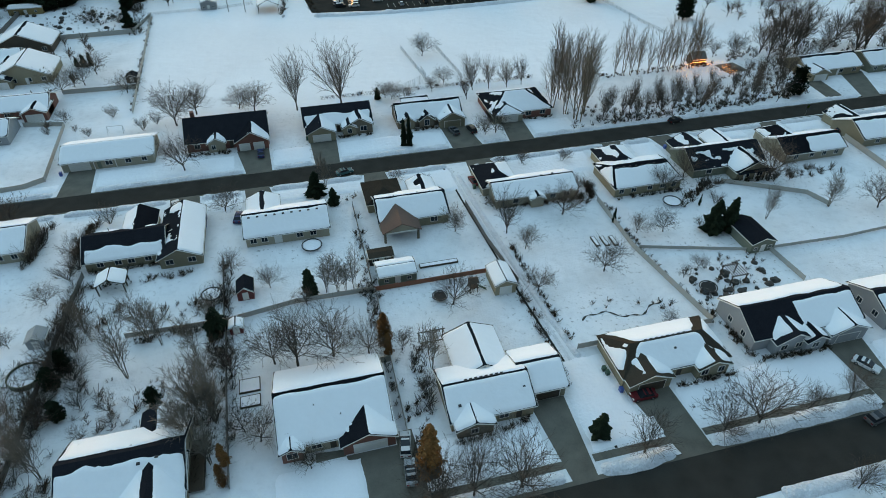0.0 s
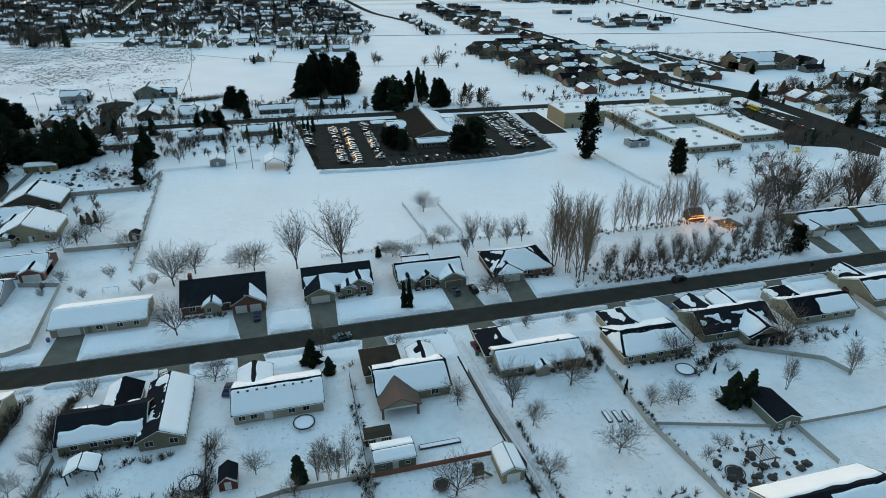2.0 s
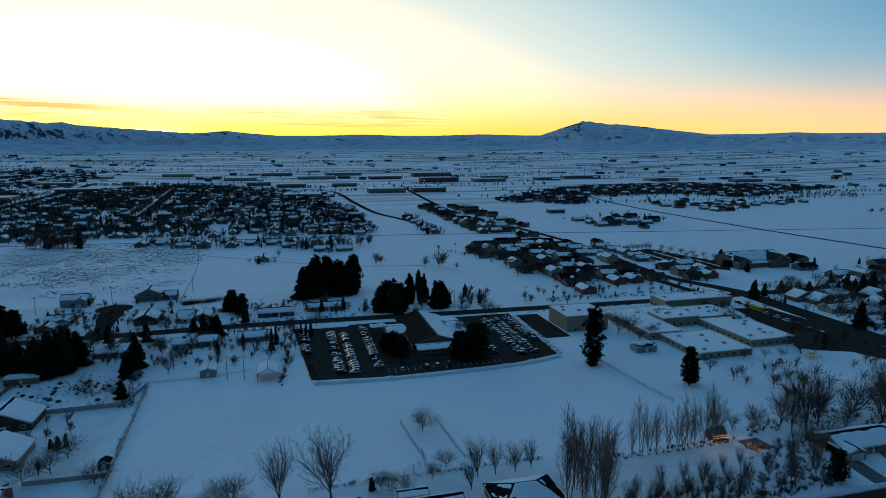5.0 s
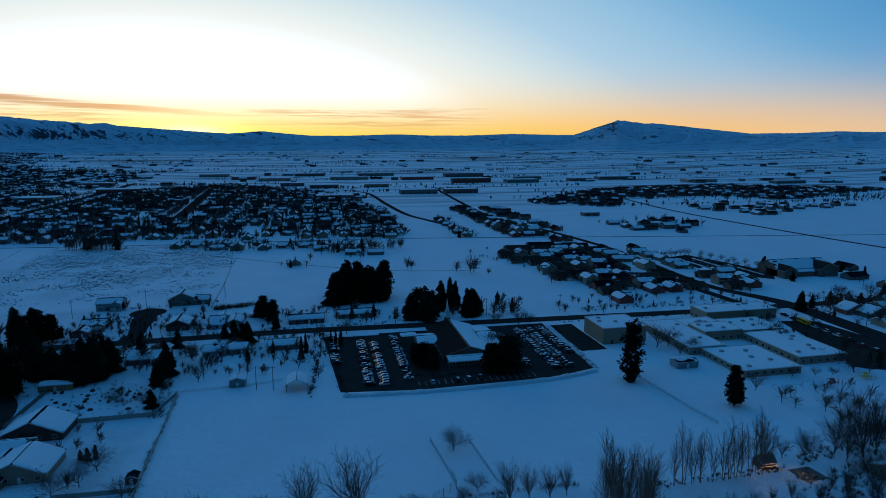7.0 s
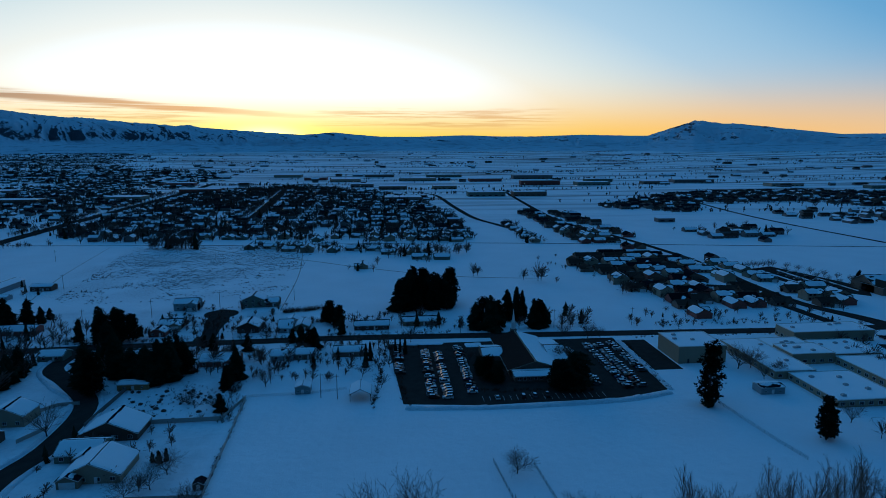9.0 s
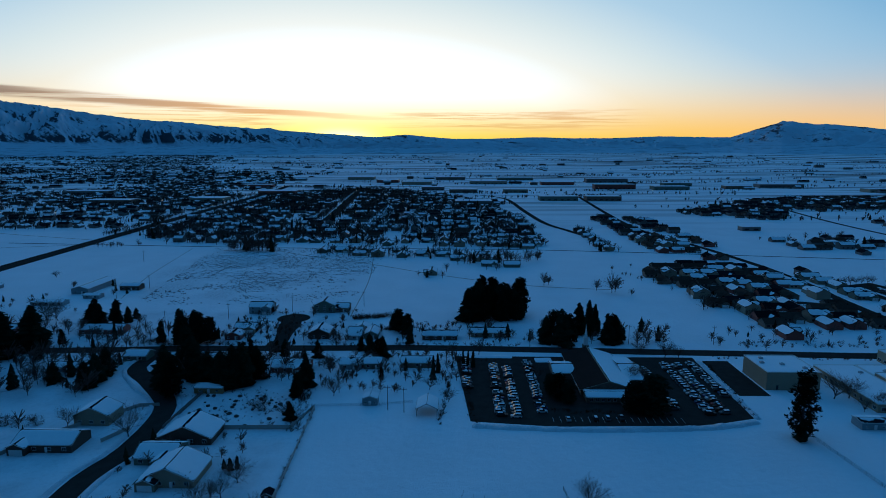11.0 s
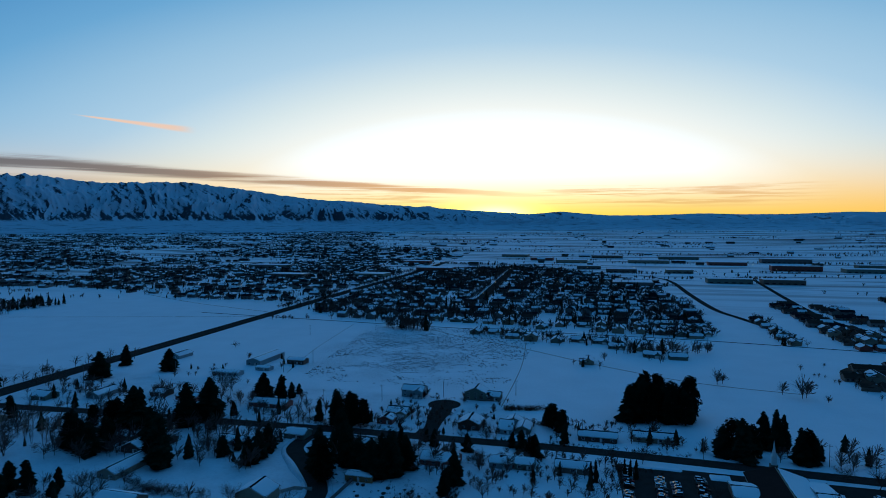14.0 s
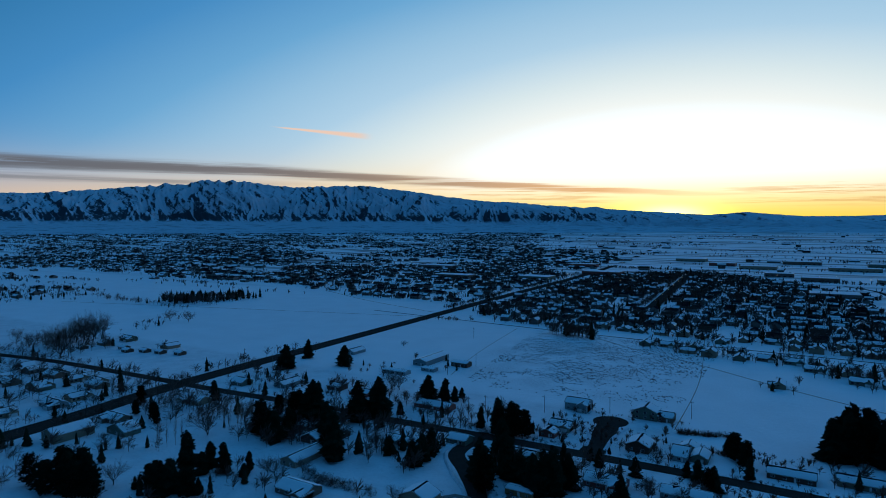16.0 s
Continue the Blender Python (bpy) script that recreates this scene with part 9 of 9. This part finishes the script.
# ---- tufts of stubble that stand out of one snowy field ----
def stubble_field():
    rnd = random.Random(27)
    S = Stuff([BRUSH])
    for k in range(9500):
        y = rnd.uniform(455, 705)
        x = rnd.uniform(-68, -262 + 0.16 * (705 - y))
        if noise.noise((x * 0.022, y * 0.03, 4.0)) + 0.5 * noise.noise((x * 0.09, y * 0.11, 9.0)) + 0.35 - abs(y - 610) / 260 < rnd.uniform(-0.25, 0.45):
            continue
        for j in range(3):
            a, w, h = rnd.uniform(0, 3.14), rnd.uniform(0.08, 0.34), rnd.uniform(0.15, 0.5)
            p, q = x + rnd.uniform(-0.3, 0.3), y + rnd.uniform(-0.3, 0.3)
            S.m.poly([(p - math.cos(a) * w, q - math.sin(a) * w, 0), (p + math.cos(a) * w, q + math.sin(a) * w, 0), (p + math.cos(a) * w * 1.6, q + math.sin(a) * w * 1.6, h), (p - math.cos(a) * w * 1.4, q - math.sin(a) * w, h * 0.8)])
    S.use(0)
    S.link("stubble", "dry brown stubble tufts in a snowy field", "stubble")


stubble_field()


# ---- low brush: along fences and walls, in wild corners, round the far gardens ----
def brush_row(rnd, S, pts, n, h0, h1, spread):
    for k in range(n):
        t = rnd.random() * (len(pts) - 1)
        i = min(int(t), len(pts) - 2)
        t -= i
        x = pts[i][0] + (pts[i + 1][0] - pts[i][0]) * t + rnd.uniform(-spread, spread)
        y = pts[i][1] + (pts[i + 1][1] - pts[i][1]) * t + rnd.uniform(-spread, spread)
        h = rnd.uniform(h0, h1)
        z = floor_z(x, y) + 0.05
        for j in range(16):
            a, e = rnd.uniform(0, 6.283), rnd.uniform(0.35, 1.35)
            L = h * rnd.uniform(0.6, 1.1)
            b = (x + rnd.uniform(-0.25, 0.25) * h, y + rnd.uniform(-0.25, 0.25) * h, z)
            c = (b[0] + math.cos(a) * L * math.cos(e), b[1] + math.sin(a) * L * math.cos(e), z + L * math.sin(e))
            w = 0.012 + 0.012 * h
            S.m.poly([(b[0] - w, b[1] + w, b[2]), (b[0] + w, b[1] - w, b[2]), (c[0] + w, c[1], c[2]), (c[0] - w, c[1] + w, c[2])])
        S.use(0)


def build_brush():
    rnd = random.Random(71)
    rows = (([(-50, 110), (-50.5, 92), (-51.5, 62)], 100, 0.8, 2.6, 1.8), ([(-37, 90), (-20, 90)], 40, 0.6, 1.8, 0.8), ([(-20, 110), (-19, 60)], 60, 0.5, 2.0, 1.2), ([(-48, 80), (-30, 72), (-24, 64)], 60, 0.6, 2.0, 4.0),
            ([(9.6, 120), (9.6, 60)], 70, 0.5, 1.6, 1.1), ([(42, 100), (43.5, 70)], 40, 0.6, 1.5, 0.4), ([(70.4, 110), (70.2, 92), (73, 68)], 60, 0.4, 1.0, 0.5), ([(12, 57), (14, 66), (15, 76)], 46, 0.6, 2.0, 1.3),
            ([(45, 115), (64, 113.6)], 40, 0.5, 1.3, 0.5), ([(74, 111.4), (92, 111.4)], 34, 0.5, 1.3, 0.5), ([(98, 112), (118, 110.6)], 40, 0.5, 1.6, 0.7), ([(-48, 112.8), (-34, 112.8)], 34, 0.5, 1.2, 0.4), ([(88, 105), (100, 112)], 40, 0.8, 2.2, 1.0),
            ([(-31, 159), (-18, 158)], 34, 0.5, 1.2, 0.6), ([(10, 159.6), (20, 159.4)], 24, 0.5, 1.1, 0.5), ([(29, 158.8), (40, 158.6)], 26, 0.5, 1.3, 0.5), ([(66, 157.6), (76, 157.6)], 20, 0.5, 1.1, 0.4), ([(76, 162), (77, 172)], 20, 0.6, 1.2, 0.5),
            ([(-9, 57.2), (-6, 57)], 8, 0.5, 1.0, 0.3), ([(17, 54), (24, 54), (30, 55.6)], 40, 0.5, 1.4, 0.6), ([(57, 55.6), (69, 55.6)], 34, 0.5, 1.2, 0.5), ([(75, 57), (90, 56.6)], 50, 0.5, 1.3, 0.6), ([(74.4, 58), (74, 70)], 26, 0.6, 1.4, 0.5),
            ([(90, 150), (160, 153)], 150, 0.5, 1.8, 3.0), ([(-12, 124), (12, 128)], 26, 0.5, 1.6, 1.2), ([(64, 122), (66, 112)], 30, 0.8, 2.2, 0.8), ([(68, 112), (70, 120)], 26, 0.8, 2.4, 0.8), ([(75, 73), (92, 84)], 50, 0.4, 1.3, 4.0), ([(52, 78), (68, 74)], 10, 0.6, 1.2, 1.5),
            ([(-108, 300), (-98, 306), (-62, 270)], 90, 0.6, 2.4, 8.0), ([(-58, 262), (-60, 292), (-64, 310)], 80, 1.0, 3.0, 3.0), ([(-200, 264), (-160, 268)], 150, 1.0, 2.6, 4.0), ([(-55, 396), (-20, 398)], 90, 1.5, 3.5, 2.5), ([(14, 270), (8, 345)], 60, 1.0, 2.2, 1.5),
            ([(-50, 192), (-53, 280)], 80, 0.4, 1.4, 0.8), ([(-170, 372), (-150, 362)], 60, 1.5, 3.5, 5.0), ([(150, 186), (215, 190)], 70, 0.6, 2.4, 4.0), ([(8, 187), (80, 187)], 60, 0.4, 1.2, 0.8), ([(46, 282), (96, 280)], 50, 0.8, 1.6, 2.0))
    rows += (([(38.5, 60), (39.2, 78), (38, 92)], 60, 0.6, 1.6, 0.7), ([(66, 60), (67, 52), (58, 50)], 40, 0.4, 1.0, 1.0), ([(-52, 118), (-50, 131)], 70, 0.8, 2.4, 1.0), ([(-62, 118), (-60, 134)], 50, 0.8, 2.4, 1.0), ([(-48, 108), (-27, 108)], 50, 0.5, 1.4, 0.8), ([(-60, 50), (-44, 58)], 90, 0.8, 2.6, 4.0))
    rows += (([(84, 154), (165, 158)], 260, 0.5, 1.7, 6.0), ([(148, 170), (215, 176)], 150, 0.6, 2.0, 7.0), ([(98, 181), (146, 182)], 90, 0.4, 1.2, 1.6), ([(310, 240), (345, 370)], 260, 0.8, 2.6, 14.0), ([(42, 118), (66, 116)], 40, 0.6, 1.8, 2.0), ([(112, 112), (140, 110)], 40, 0.6, 1.8, 2.0))
    rows += (([(-56, 58), (-58, 74), (-55, 86)], 70, 0.8, 2.6, 3.0), ([(-46, 60), (-26, 78)], 70, 0.4, 1.6, 6.0), ([(-24, 58), (-21, 80), (-21, 100)], 90, 0.8, 3.0, 2.2), ([(-52, 100), (-30, 96), (-20, 98)], 60, 0.6, 2.2, 3.0), ([(8, 96), (9, 80)], 40, 0.5, 1.8, 1.4), ([(-49, 54), (-46, 62)], 40, 0.8, 2.4, 2.5), ([(10, 50), (10.6, 57)], 16, 0.5, 1.4, 0.6))
    rows += (([(0, 268), (6, 350)], 90, 0.8, 1.8, 0.8), ([(-60, 420), (-32, 427)], 90, 1.5, 3.5, 2.0), ([(-128, 430), (-60, 440)], 50, 0.5, 1.5, 3.0), ([(-135, 366), (-105, 370)], 60, 0.6, 2.2, 3.0), ([(-80, 368), (40, 368)], 110, 0.5, 2.0, 2.5), ([(-100, 270), (-64, 294)], 120, 0.3, 1.0, 9.0), ([(-60, 340), (30, 344)], 80, 0.5, 1.8, 3.0), ([(128, 276), (134, 345)], 70, 0.5, 1.5, 1.0), ([(140, 350), (280, 347)], 70, 0.5, 1.8, 2.0), ([(160, 372), (280, 372)], 90, 0.6, 2.2, 5.0))
    S = Stuff([BRUSH])
    for pts, n, h0, h1, sp in rows:
        brush_row(rnd, S, pts, n, h0, h1, sp)
    S.link("dry_brush", "brown dry brush and weeds along fences and walls", "brush")
    T2 = Stuff(TREE_MATS)
    for x0, x1, y0, y1, n, lo, hi, fir in ((-140, -62, 305, 352, 60, 4, 12, 0.35), (-135, -40, 370, 400, 50, 3, 8, 0.2), (-60, 10, 300, 352, 46, 4, 9, 0.15), (-260, -160, 290, 352, 110, 5, 14, 0.35), (-370, -230, 280, 342, 130, 5, 14, 0.16), (-390, -160, 366, 404, 120, 4, 12, 0.14),
                                           (-110, -70, 180, 260, 40, 3, 7, 0.1), (-260, -150, 200, 262, 60, 4, 10, 0.35), (10, 130, 368, 396, 50, 4, 11, 0.3), (300, 420, 230, 350, 120, 4, 11, 0.3), (-640, -410, 190, 332, 190, 5, 14, 0.14), (-365, -290, 180, 270, 60, 4, 12, 0.3), (150, 300, 352, 400, 40, 3, 8, 0.2),
                                           (-340, -240, 430, 520, 20, 3, 8, 0.2), (-660, -570, 345, 410, 70, 8, 17, 0.15), (240, 300, 240, 345, 60, 4, 10, 0.35), (180, 300, 190, 235, 40, 5, 11, 0.05), (-132, -58, 372, 442, 90, 2, 6, 0.15), (-30, 60, 368, 392, 40, 2, 6, 0.2), (-60, -10, 300, 350, 40, 2, 6, 0.15)):
        for k in range(n):
            x, y = rnd.uniform(x0, x1), rnd.uniform(y0, y1)
            if not near_road(x, y, 9):
                far_tree(T2, x, y, rnd.uniform(lo, hi), 2 if rnd.random() < fir * 0.45 else 0, 34, 0.8)
    T2.link("garden_trees", "small bare trees and firs between the houses", "trees")


build_brush()


# ---- lamps that burn in the town at dusk ----
def town_lights():
    rnd = random.Random(17)
    lit = bpy.data.materials.new("lamp_glow")
    lit.use_nodes = True
    b = lit.node_tree.nodes["Principled BSDF"]
    b.inputs["Base Color"].default_value = (1.0, 0.8, 0.5, 1)
    b.inputs["Emission Color"].default_value = (1.0, 0.62, 0.26, 1)
    b.inputs["Emission Strength"].default_value = 5.0
    S = Stuff([DARK_METAL, lit])
    spots = [(-438 - 0.06 * (y - 1000) + rnd.choice((-13, 13)), y) for y in range(980, 2100, 70)] + [(-200 - 0.09 * (y - 960) + 10, y) for y in range(980, 1600, 90)]
    spots += [(rnd.uniform(-380, 60), rnd.uniform(760, 1500)) for k in range(16)] + [(rnd.uniform(-100, 500), rnd.uniform(1500, 1900)) for k in range(14)] + [(rnd.uniform(-1400, -560), rnd.uniform(950, 1900)) for k in range(16)]
    for x, y in spots:
        z = floor_z(x, y)
        r = 0.35 + 0.00022 * y
        S.m.tube((x, y, z), (x, y, z + 8), 0.12, 0.08, 5)
        S.use(0)
        S.m.tube((x, y, z + 8), (x, y, z + 8 + r), r, r * 0.5, 6)
        S.use(1)
    S.link("street_lamps", "far street lamps glowing warm at dusk", "street lamps")


town_lights()
